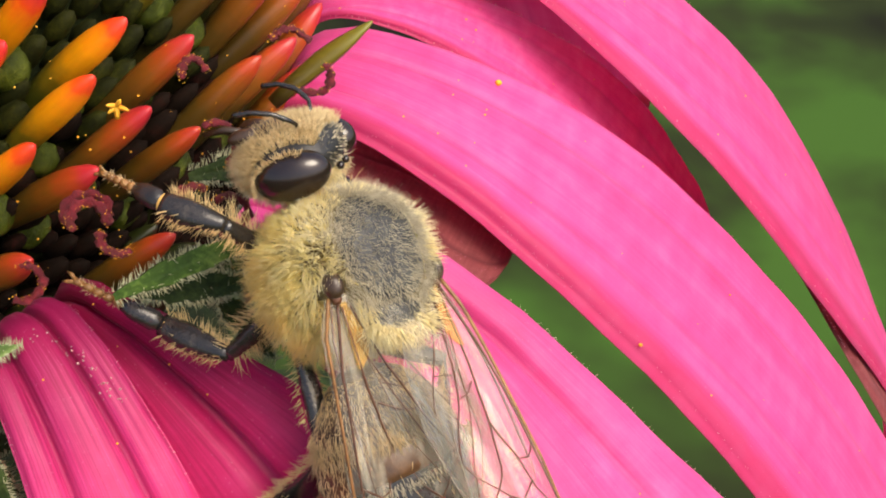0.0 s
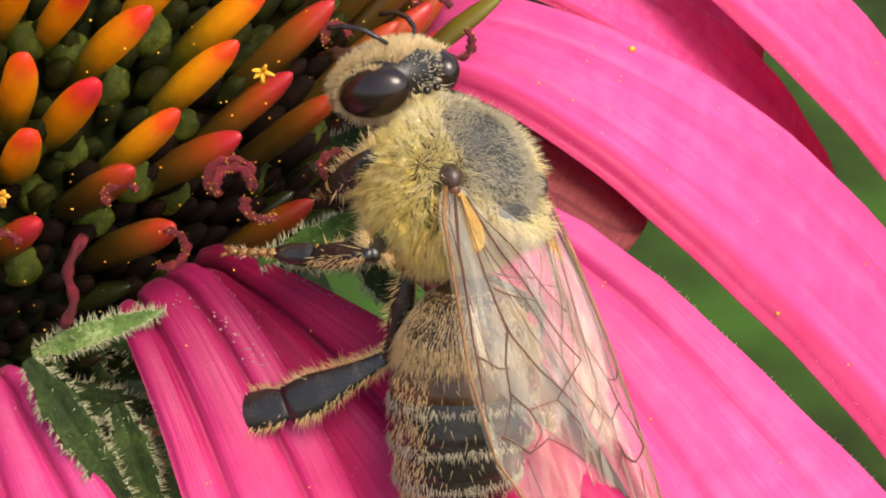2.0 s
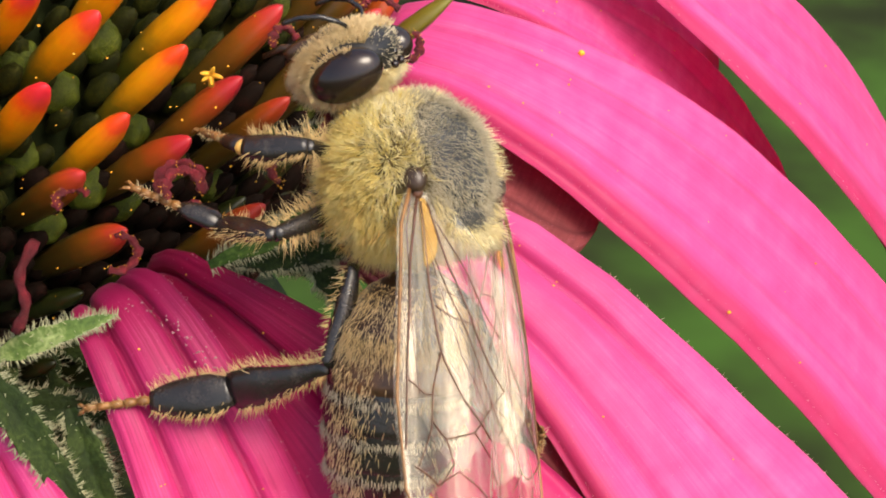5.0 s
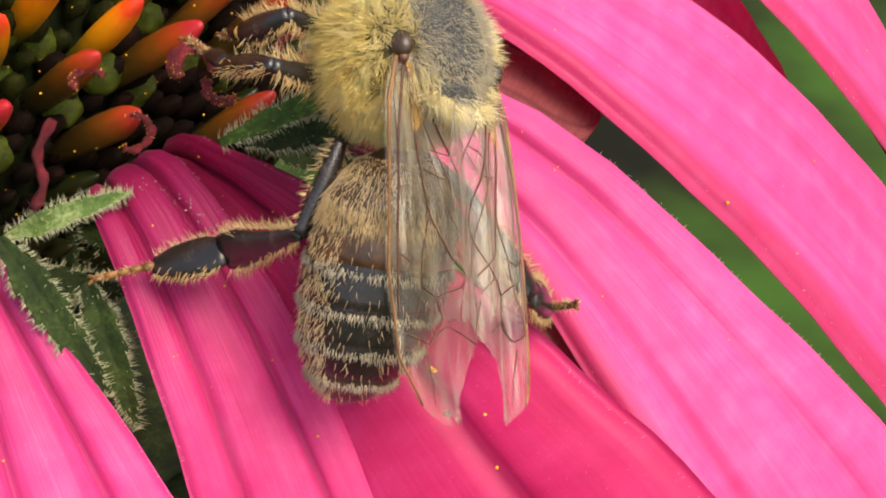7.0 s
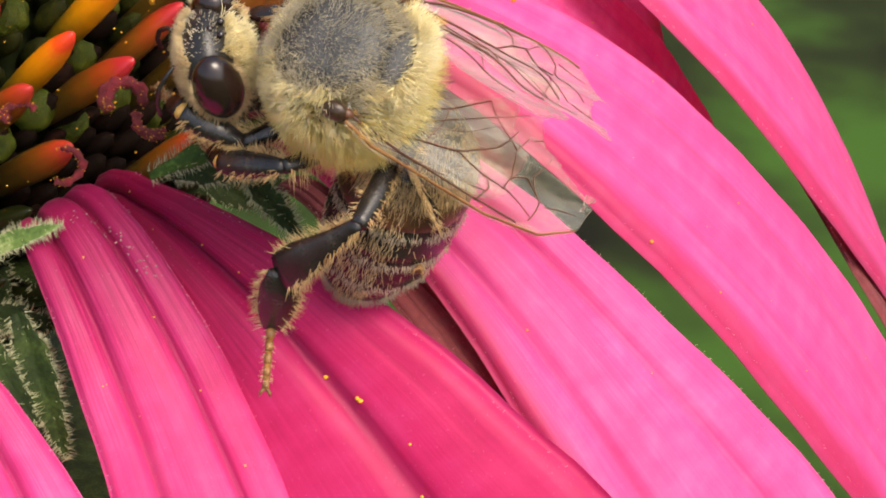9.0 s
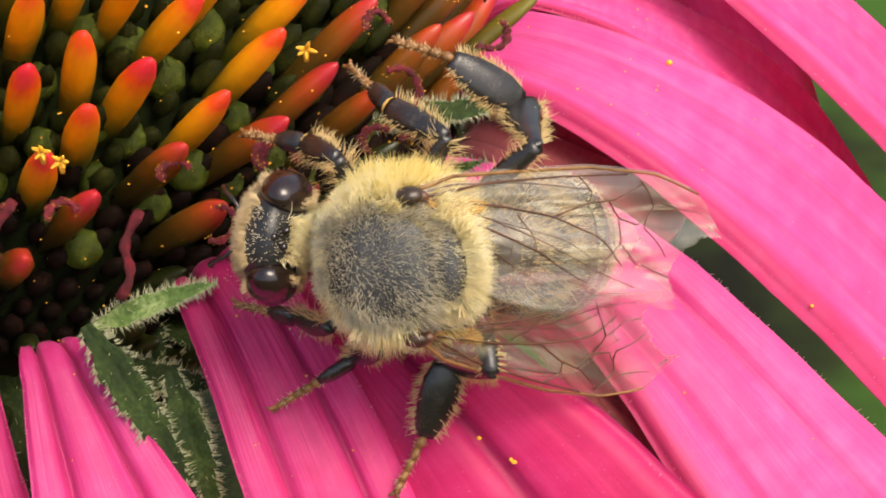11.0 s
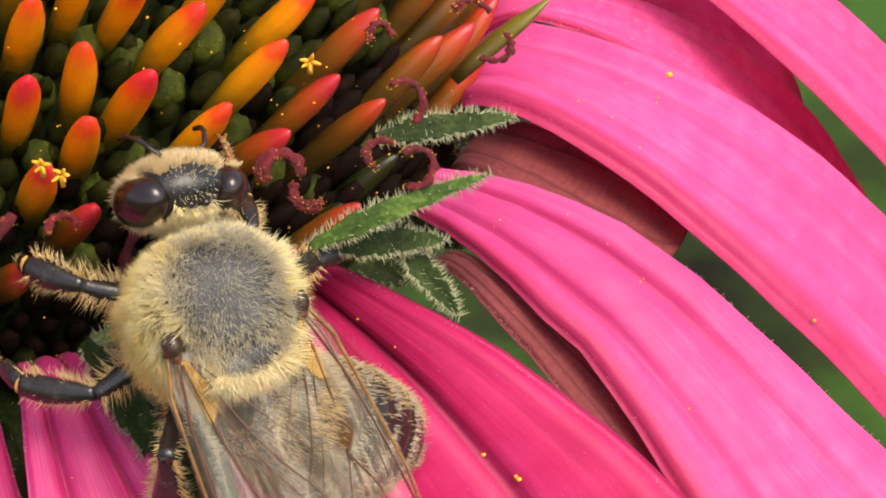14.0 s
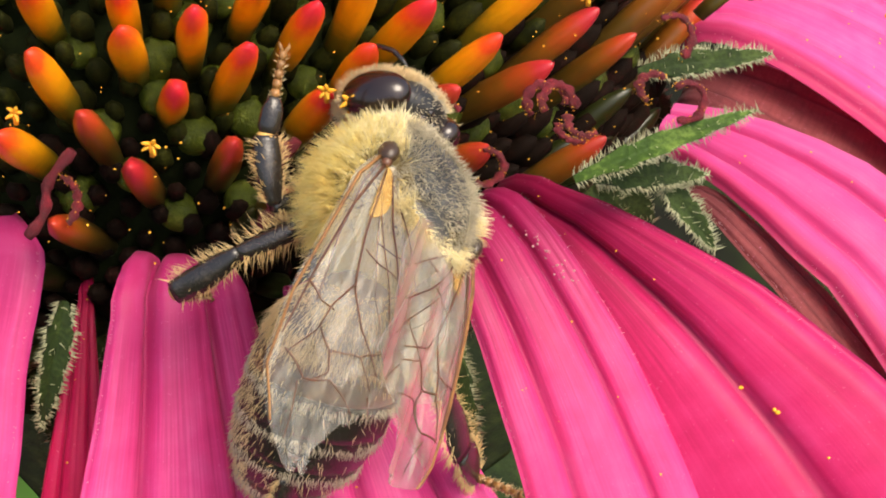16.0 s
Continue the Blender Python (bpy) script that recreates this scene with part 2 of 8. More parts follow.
FUR_GREY = hair("fur_grey", [(0.3, (0.45, 0.39, 0.27)), (0.7, (0.78, 0.7, 0.52))], 1.2, 0.3)
VEIN = simple("wing_vein", [(0.3, (0.05, 0.018, 0.01)), (0.7, (0.14, 0.055, 0.025))], 2.0, 0.35)
VEIN_AMBER = simple("wing_amber", [(0.3, (0.55, 0.28, 0.05)), (0.7, (0.78, 0.5, 0.15))], 2.0, 0.35)
WING_AMBER = simple("wing_amber_film", [(0.3, (0.66, 0.4, 0.11)), (0.7, (0.9, 0.68, 0.32))], 2.0, 0.35)
wn = WING_AMBER.node_tree
film_clear, film_mix = wn.nodes.new("ShaderNodeBsdfTransparent"), wn.nodes.new("ShaderNodeMixShader")
film_clear.inputs["Color"].default_value = (1.0, 0.85, 0.55, 1)
film_mix.inputs[0].default_value = 0.26
wn.links.new(film_clear.outputs[0], film_mix.inputs[1])
wn.links.new(wn.nodes["Principled BSDF"].outputs[0], film_mix.inputs[2])
wn.links.new(film_mix.outputs[0], wn.nodes["Material Output"].inputs["Surface"])
WING = wing_membrane()
GRASS = Nodes("garden_green")
gv = GRASS.coords("Object", (1, 1, 1))
ga, gb = GRASS.noise(gv, 7.0, 2.0, 0.4), GRASS.noise(gv, 30.0, 2.0, 0.5)
gf = GRASS.math("ADD", GRASS.math("MULTIPLY", ga, 0.75), GRASS.math("MULTIPLY", gb, 0.25))
GRASS.link(GRASS.ramp(gf, [(0.38, (0.008, 0.008, 0.004)), (0.47, (0.018, 0.026, 0.007)), (0.6, (0.036, 0.085, 0.013))]), GRASS.p.inputs["Base Color"])
GRASS.set(Roughness=0.8, Specular_IOR_Level=0.1)
GRASS = GRASS.mat


# ---- mesh helpers (numpy arrays in units) ----
class Soup:
    def __init__(self):
        self.v, self.f, self.k = [], [], 0

    def add(self, vf):
        v, f = vf
        self.v.append(np.asarray(v, float))
        self.f += [tuple(int(i) + self.k for i in q) for q in f]
        self.k += len(v)
        return self

    def get(self):
        return np.vstack(self.v), self.f


def mesh_of(name, vf, material, uv=None, smooth=True):
    v, f = vf
    me = bpy.data.meshes.new(name)
    me.from_pydata((np.asarray(v) * U).tolist(), [], f)
    me.materials.append(material)
    if smooth:
        me.polygons.foreach_set("use_smooth", [True] * len(me.polygons))
    if uv is not None:
        layer = me.uv_layers.new(name="UVMap")
        loops = np.empty(len(me.loops), int)
        me.loops.foreach_get("vertex_index", loops)
        layer.data.foreach_set("uv", np.asarray(uv)[loops].ravel())
    me.update()
    return me


def part(name, vf, material, parent=None, label="", uv=None, m=None, smooth=True):
    ob = new(name, mesh_of(name, vf, material, uv, smooth))
    ob.parent = parent
    if m is not None:
        ob.matrix_basis = m
    return tagged(ob, label)


def ring_faces(rows, n, closed=True):
    f = []
    for i in range(rows - 1):
        for j in range(n if closed else n - 1):
            k = (j + 1) % n
            f.append((i * n + j, i * n + k, (i + 1) * n + k, (i + 1) * n + j))
    return f


def unit(a):
    return a / (np.linalg.norm(a, axis=-1, keepdims=True) + 1e-12)


def tube(path, radii, n=8, flat=1.0):
    """A tapered tube along a path, closed at both ends. flat squeezes it across."""
    path = np.asarray(path, float)
    radii = np.asarray(radii, float) * np.ones(len(path))
    tan = unit(np.gradient(path, axis=0))
    up = np.array([0.13, 0.21, 1.0])
    if abs(unit(tan[0]) @ unit(up)) > 0.95:
        up = np.array([0.1, 1.0, 0.0])
    side = unit(np.cross(tan, up))
    top = np.cross(side, tan)
    a = np.linspace(0, 2 * np.pi, n, endpoint=False)
    v = path[:, None] + radii[:, None, None] * (np.cos(a)[None, :, None] * side[:, None] + flat * np.sin(a)[None, :, None] * top[:, None])
    f = ring_faces(len(path), n)
    f += [tuple(range(n - 1, -1, -1)), tuple(range((len(path) - 1) * n, len(path) * n))]
    return v.reshape(-1, 3), f


def ball(c, r, nu=24, nv=16, tilt=None, rough=0.0):
    th = np.linspace(0.02, np.pi - 0.02, nv)
    ph = np.linspace(0, 2 * np.pi, nu, endpoint=False)
    d = np.stack([np.sin(th)[:, None] * np.cos(ph), np.sin(th)[:, None] * np.sin(ph), np.cos(th)[:, None] * np.ones(nu)], 2).reshape(-1, 3)
    v = d * np.asarray(r, float)
    if rough:
        v *= 1 + rough * np.array([noise.noise(Vector(p * 2.3)) for p in d])[:, None]
    if tilt is not None:
        v = v @ np.array(Euler([radians(q) for q in tilt]).to_matrix()).T
    f = ring_faces(nv, nu) + [tuple(range(nu - 1, -1, -1)), tuple(range((nv - 1) * nu, nv * nu))]
    return v + np.asarray(c, float), f


def strands(p, d, length, r, rng, bend=0.25):
    """Tapered three-sided hairs from the points p along d."""
    p, d = np.asarray(p, float), unit(np.asarray(d, float))
    n = len(p)
    length = np.asarray(length, float) * np.ones(n)
    e1 = unit(np.cross(d, rng.normal(size=(n, 3))))
    e2 = np.cross(d, e1)
    b = rng.normal(0, bend, (n, 1)) * length[:, None]
    v = np.empty((n, 7, 3))
    for k in range(3):
        a = 2 * np.pi * k / 3
        o = np.cos(a) * e1 + np.sin(a) * e2
        v[:, k] = p + o * r
        v[:, 3 + k] = p + d * length[:, None] * 0.55 + e1 * b * 0.3 + o * r * 0.75
    v[:, 6] = p + d * length[:, None] + e1 * b
    f = []
    for i in range(0, 7 * n, 7):
        f += [(i, i + 1, i + 4, i + 3), (i + 1, i + 2, i + 5, i + 4), (i + 2, i, i + 3, i + 5), (i + 3, i + 4, i + 6), (i + 4, i + 5, i + 6), (i + 5, i + 3, i + 6)]
    return v.reshape(-1, 3), f


# ---- ground ----
def ground():
    n = 96
    a = np.linspace(0, 2 * np.pi, n, endpoint=False)
    rr = [0.0001, 0.1, 0.3, 0.8, 2, 6, 20, 80, 300, 1500]
    v = []
    for r in rr:
        z = -0.42 + (0.012 * np.sin(3 * a + r * 9) if 0.05 < r < 10 else 0 * a)
        v.append(np.stack([r * np.cos(a), r * np.sin(a), z], 1))
    ob = part("ground", (np.vstack(v) / U, ring_faces(len(rr), n)), GRASS)
    tagged(ob, "soft green garden ground far below the flower", "ground", kind="structure")


ground()

# ---- the coneflower ----
flower = new("coneflower")
tagged(flower, "pink coneflower with an orange spiny cone and drooping petals", "flower")


def stem():
    t = np.linspace(0, 1, 40)
    path = np.stack([2.5 * np.sin(t * 2.2) - 1.0 * t, 4 * t * t, -2.0 - t * 322], 1)
    part("stem", tube(path, 2.1 - 0.5 * t, 14), STEM, flower, "green hairy flower stem")


stem()

# half-lengthwise numbers of each petal: azimuth, root radius, root height, first pitch, last pitch, log of bend power,
# yaw, half width, first roll, added roll, lopsidedness, relative width of the neck, length
PETALS = [
    ((-14.38, 14.34, 0.56, -27.54, 78.65, -1.22, 1.15, 3.34, 1.01, -3.81, 0.025, 0.45), PINK, 'bright pink drooping petal', 0.03, 0.42, 0.05),
    ((1.99, 17.81, 1.57, 18.75, 88.75, -0.63, 13.95, 3.72, 11.75, -13.18, -0.05, 0.23), PINK, 'bright pink drooping petal', 0.03, 0.16, 0.04),
    ((-4.12, 14.57, 0.42, -8.33, 121.07, -0.75, 1.43, 2.10, 12.27, -1.86, 0.80, 0.23, 14.50), PINK, 'deep crimson petal turned to the shade', 0, 0.16, 0.04),
    ((-32.56, 19.82, -0.81, 24.04, 54.80, -1.31, -15.45, 2.89, 15.54, 17.86, -0.02, 0.50), PINK, 'bright pink drooping petal', 0.08, 0.32, 0.07),
    ((-49.48, 14.83, -0.33, 5.12, 69.05, -1.35, -0.04, 5.62, 42.50, -7.68, 0.17, 0.17), PINK_SHADED, 'bright pink drooping petal', 0.16, 0.25, 0.13),
    ((-53.55, 15.16, 0.29, 14.00, 82.02, -1.05, -31.24, 2.09, 10.49, 8.04, -0.01, 0.49), PINK_LINED, 'bright pink drooping petal', 0.16, 0.16, 0.13),
    ((-74.49, 14.20, -0.60, 47.77, 59.75, -0.24, -9.27, 3.34, -13.80, -1.26, -0.41, 0.42), PINK_FRONT, 'bright pink drooping petal', 0.08, 0.16, 0.13),
    ((-67.91, 15.40, -0.46, 36.25, 61.33, -0.29, -1.96, 3.15, -1.74, 0.23, 0.44, 0.24), PINK_FRONT, 'bright pink drooping petal', 0.04, 0.16, 0.13),
    ((-100.57, 13.03, -0.02, 37.93, 72.37, -0.39, -3.12, 3.53, 0.39, 0.47, 0.05, 0.86), PINK_FRONT, 'bright pink drooping petal', 0.16, 0.16, 0.13),
    ((-84.37, 12.56, -1.46, 32.92, 80.17, -0.54, -11.28, 1.29, -1.00, -0.54, -0.49, 0.12), PINK_DARK, 'narrow curled crimson petal', 0.16, 0.16, 0.13),
    ((-19.95, 15.14, -0.67, 8.63, 80.12, -0.44, 17.20, 3.00, 1.49, -1.09, 0.01, 0.38, 4.50), PINK_DULL, 'dull maroon petal, shade painted in', 0.02, 0.16, 0.03),
    ((-36.46, 16.99, -0.58, 21.21, 78.53, -0.61, 7.24, 1.03, -4.25, -1.86, 0.04, 0.35, 8.00), PINK_DULL, 'dull maroon petal, shade painted in', 0.16, 0.16, 0.13),
    ((2.40, 23.40, -3.20, 46.00, 88.00, -0.20, 6.00, 1.10, 8.00, -6.00, -3.90, 0.10, 14.00), PINK_DULL, 'dull maroon petal, shade painted in', 0.1, 0.16, 0.05),
]

PETAL_REST = [(52, 13, -0.6), (71, 13, -1), (90, 13, -0.7), (109, 13, -0.9), (128, 13, -0.8), (147, 13, -0.6), (166, 13, -1), (186, 13, -0.8), (206, 13, -0.7), (228, 13, -0.9), (246, 13, -0.8)]


def petal_frame(az, r0, z0, p0, p1, q, yaw, w, t0, t1, lop, neck, length=40.0, n=56):
    """Stations along a petal: place, side, up and half width. The first five fold down under the cone."""
    fold = 5
    s = np.linspace(0, 1, n - fold)
    along = s * length / 40
    pit = np.radians(p0 + (p1 - p0) * along ** math.exp(q))
    h = np.radians(az + yaw * along)
    step = np.full(n - 1, length / (n - fold - 1))
    far = r0 > 16.5 and length > 30
    step[:fold] = 1.0 if far else 0.27
    pit = np.concatenate([pit[0] - np.radians(32 if far else 105) * np.linspace(1, 0.12, fold) ** 1.3, pit])
    h = np.concatenate([np.full(fold, h[0]), h])
    d = np.stack([np.cos(pit) * np.cos(h), np.cos(pit) * np.sin(h), -np.sin(pit)], 1)
    c = np.cumsum(np.vstack([[0, 0, 0], (d[1:] + d[:-1]) / 2 * step[:, None]]), 0)
    c += np.array([r0 * math.cos(radians(az)), r0 * math.sin(radians(az)), z0]) - c[fold]
    b = np.stack([-np.sin(h), np.cos(h), 0 * h], 1)
    up = np.cross(d, b)
    tw = np.radians(t0 + t1 * np.concatenate([np.zeros(fold), along]))[:, None]
    side = b * np.cos(tw) + up * np.sin(tw)
    up = up * np.cos(tw) - b * np.sin(tw)
    wid = neck + (1 - neck) * np.sin(np.pi / 2 * np.minimum(along / 0.35, 1))
    wid = wid * np.where(s > 0.75, np.sqrt(np.maximum(1 - ((s - 0.75) / 0.25) ** 2 * 0.98, 0)), 1)
    wid = np.concatenate([wid[0] * np.linspace(0.4 if far else 0.6, 0.97, fold), wid])
    c = c + side * (lop * w * wid)[:, None]
    return np.concatenate([np.zeros(fold), s]), c, side, up, w * wid


def make_petal(params, material, rng, nv=49, n=64, arch=0.2, groove=0.13, lip=0.16, label=""):
    s, c, side, up, w = petal_frame(*params, n=n)
    x = np.linspace(-1, 1, nv)
    # two sharp furrows between three soft lobes, edges rolled under
    g = np.exp(-np.abs((x + 0.44) / 0.055) ** 1.4) + np.exp(-np.abs((x - 0.42) / 0.055) ** 1.4)
    lobes = np.abs(np.cos((x + 0.01) * np.pi / 0.86)) ** 0.7
    # fainter creases between them
    for _ in range(5):
        g = g + rng.uniform(0.04, 0.17) * np.exp(-np.abs((x - rng.uniform(-0.85, 0.85)) / rng.uniform(0.03, 0.07)) ** 1.5)
    bow = arch * (1 - np.abs(x) ** 2.4)
    ph = rng.uniform(0, 6, 4)
    wav = 0.04 * np.sin(s * 19 + ph[0])[:, None] * (np.abs(x)[None] ** 3)
    edge = w[:, None] * (1 + 0.02 * np.sin(s * 31 + ph[1]) + 0.008 * np.sin(s * 97))[:, None]
    deep = (0.5 + 0.7 * np.exp(-s / 0.3) + 1.6 * np.exp(-s / 0.05))[:, None]
    hgt = edge * bow[None] * np.minimum(1, 0.5 + 3 * s)[:, None]
    hgt = hgt + np.minimum(edge, 2.5) * deep * (groove * 0.35 * lobes - groove * 0.8 * g)[None] + wav * w[:, None] * s[:, None]
    hgt = hgt - lip * (0.75 + 0.25 * np.exp(-((s - 0.15) / 0.15) ** 2))[:, None] * np.maximum((np.abs(x) - 0.9) / 0.1, 0)[None] ** 1.5
    top = c[:, None] + side[:, None] * (edge * x[None])[..., None] + up[:, None] * hgt[..., None]
    thick = 0.075 * (1 - 0.85 * np.abs(x) ** 6)[None, :, None] * np.ones((n, 1, 1))
    low = top - up[:, None] * thick
    vt, vl = top.reshape(-1, 3), low.reshape(-1, 3)
    ft = ring_faces(n, nv, False)
    k = len(vt)
    f = [q[::-1] for q in ft] + [tuple(i + k for i in q) for q in ft]
    rim = [(i * nv) for i in range(n)] + [(n - 1) * nv + j for j in range(1, nv)] + [i * nv + nv - 1 for i in range(n - 2, -1, -1)] + [j for j in range(nv - 2, 0, -1)]
    for a, b in zip(rim, rim[1:] + rim[:1]):
        f.append((a, b, b + k, a + k))
    uv = np.stack([np.tile((x + 1) / 2, n), np.repeat(np.arange(n) / n * 6, nv)], 1)
    off = np.array([0, 10.0 * rng.integers(0, 40)])
    ob = part("petal", (np.vstack([vt, vl]), f), material, flower, label, uv=np.vstack([uv, uv]) + off)
    # fine hairs along the edges near the base
    i, sg = rng.integers(5, n // 2, 170), rng.choice([-1.0, 1.0], 170)
    u = rng.uniform(0, 1, 170)[:, None]
    col = np.where(sg > 0, nv - 2, 1)
    p = top[i, col] * u + top[i - 1, col] * (1 - u)
    way = side[i] * sg[:, None] + up[i] * rng.uniform(0.1, 1.2, 170)[:, None] + rng.normal(0, 0.3, (170, 3))
    tagged(part("hairs", strands(p, way, rng.uniform(0.03, 0.09, 170), 0.005, rng), PETAL_HAIR, ob), kind="stuff")
    return ob


rng = np.random.default_rng(5)
for p, mat_, lab, arch, lip, groove in PETALS:
    make_petal(p, mat_, rng, arch=arch, lip=lip, groove=groove, label=lab)
for az, r0, z0 in PETAL_REST:
    make_petal((az, r0, z0, -18 + rng.uniform(-8, 8), 70 + rng.uniform(-8, 8), -0.7, rng.uniform(-6, 6), 4.4, rng.uniform(-8, 8), rng.uniform(-8, 8), 0, 0.34), PINK, rng, nv=17, n=32)


def stem_leaf(params, nv=13, n=40):
    s, c, side, up, w = petal_frame(*params, n=n)
    x = np.linspace(-1, 1, nv)
    w = w * np.minimum(1, 0.25 + 3 * s) * (1 - s ** 3)
    h = w[:, None] * (0.3 * np.abs(x) - 0.05 * np.cos(x * 9))[None]
    top = c[:, None] + side[:, None] * (w[:, None] * x)[..., None] + up[:, None] * h[..., None]
    low = top - up[:, None] * 0.12
    f = ring_faces(n, nv, False)
    k = n * nv
    part("leaf", (np.vstack([top.reshape(-1, 3), low.reshape(-1, 3)]), [q[::-1] for q in f] + [tuple(i + k for i in q) for q in f]), LEAF, flower, "dark green leaf added low on the stem behind petal gaps")


# two leaves added below the flower to darken the gaps between petals
stem_leaf((92, 3, -31, 2, 26, 0.0, 0, 11.5, 4, 6, 0, 0.15, 46.0))
stem_leaf((58, 3, -35, 4, 30, 0.0, 6, 9.5, -6, 8, 0, 0.15, 44.0))


# ---- the cone: receptacle, paleae, florets ----
def tip_place(az, el):
    e, a = radians(el), radians(az)
    return np.array([14.5 * math.cos(e) * math.cos(a), 14.5 * math.cos(e) * math.sin(a), 1 + 13.0 * math.sin(e)])


def tip_way(az, el):
    # the paleae fan out more than their seats do
    b, a = radians(min(40 + 0.53 * el, 88)), radians(az + 0.8 * max(-60, min(60, az + 74)) * max(0, 1 - el / 60))
    return np.array([math.cos(b) * math.cos(a), math.cos(b) * math.sin(a), math.sin(b)])


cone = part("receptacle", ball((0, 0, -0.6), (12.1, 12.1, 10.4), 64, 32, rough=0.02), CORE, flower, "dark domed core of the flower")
PL = 4.6
pz = np.array([0, 1.2, 2.3, 3.1, 3.7, 4.1, 4.4, 4.58, 4.66])
pr = np.array([0.2, 0.26, 0.315, 0.34, 0.325, 0.275, 0.19, 0.1, 0.02])
palea_path = np.stack([0.05 * np.sin(pz), 0 * pz, pz], 1)
palea_vf = tube(palea_path, pr, 10, 0.85)
palea_vf[0][:len(pz) * 10, :2] *= np.tile(1 + 0.05 * np.cos(np.arange(10) * np.pi), len(pz))[:, None]
PALEA = {m.name: mesh_of("palea", palea_vf, m) for m in (ORANGE, RUSSET, OLIVE)}
bud = ball((0, 0, 0), (0.4, 0.4, 0.5), 24, 14, rough=0.06)
ba = np.arctan2(bud[0][:, 1], bud[0][:, 0])
bud[0][:, :2] *= (1 + 0.12 * np.cos(5 * ba) * np.clip(bud[0][:, 2] * 3, 0, 1))[:, None]
BUD = mesh_of("floret", bud, FLORET_TIP)


def upright(place, way, spin=0.0, scale=1.0):
    q = Vector(way).to_track_quat("Z", "Y").to_matrix().to_4x4()
    return Matrix.Translation(Vector(place) * U) @ q @ Matrix.Rotation(spin, 4, "Z") @ Matrix.Scale(scale, 4)


def set_part(name, mesh, m, parent):
    ob = new(name, mesh)
    ob.parent = parent
    ob.matrix_basis = m
    return ob


# azimuth and height angle of each palea on the side of the walk
TIPS = [(-75.3, 25.7), (-68.2, 22.0), (-73.7, 20.2), (-70.3, 16.6), (-75.6, 14.4), (-62.6, 24.7), (-64.4, 19.0), (-59.7, 20.2), (-60.6, 14.6), (-64.8, 11.8), (-55.1, 16.7), (-49.8, 20.8), (-54.0, 8.9), (-50.0, 12.1), (-43.8, 15.3), (-45.1, 7.9), (-71.9, 9.3), (-39.4, 10.1), (-34.6, 5.6), (-85.9, 17.4), (-78.9, 19.1), (-82.4, 12.5), (-88.3, 11.3), (-79.4, 7.8), (-38.7, -2.9), (-61.5, 7.4), (-67.5, 3.5), (-51.8, 2.7), (-70.9, 27.3), (-53.5, 24.4), (-39.3, 18.3), (-33.3, 13.3), (-26.0, 7.3), (-17.1, 0.4), (-85.1, 3.2), (-44.9, 23.4), (-57.5, 27.2), (-79.2, 23.2), (-86.3, 23.4)]


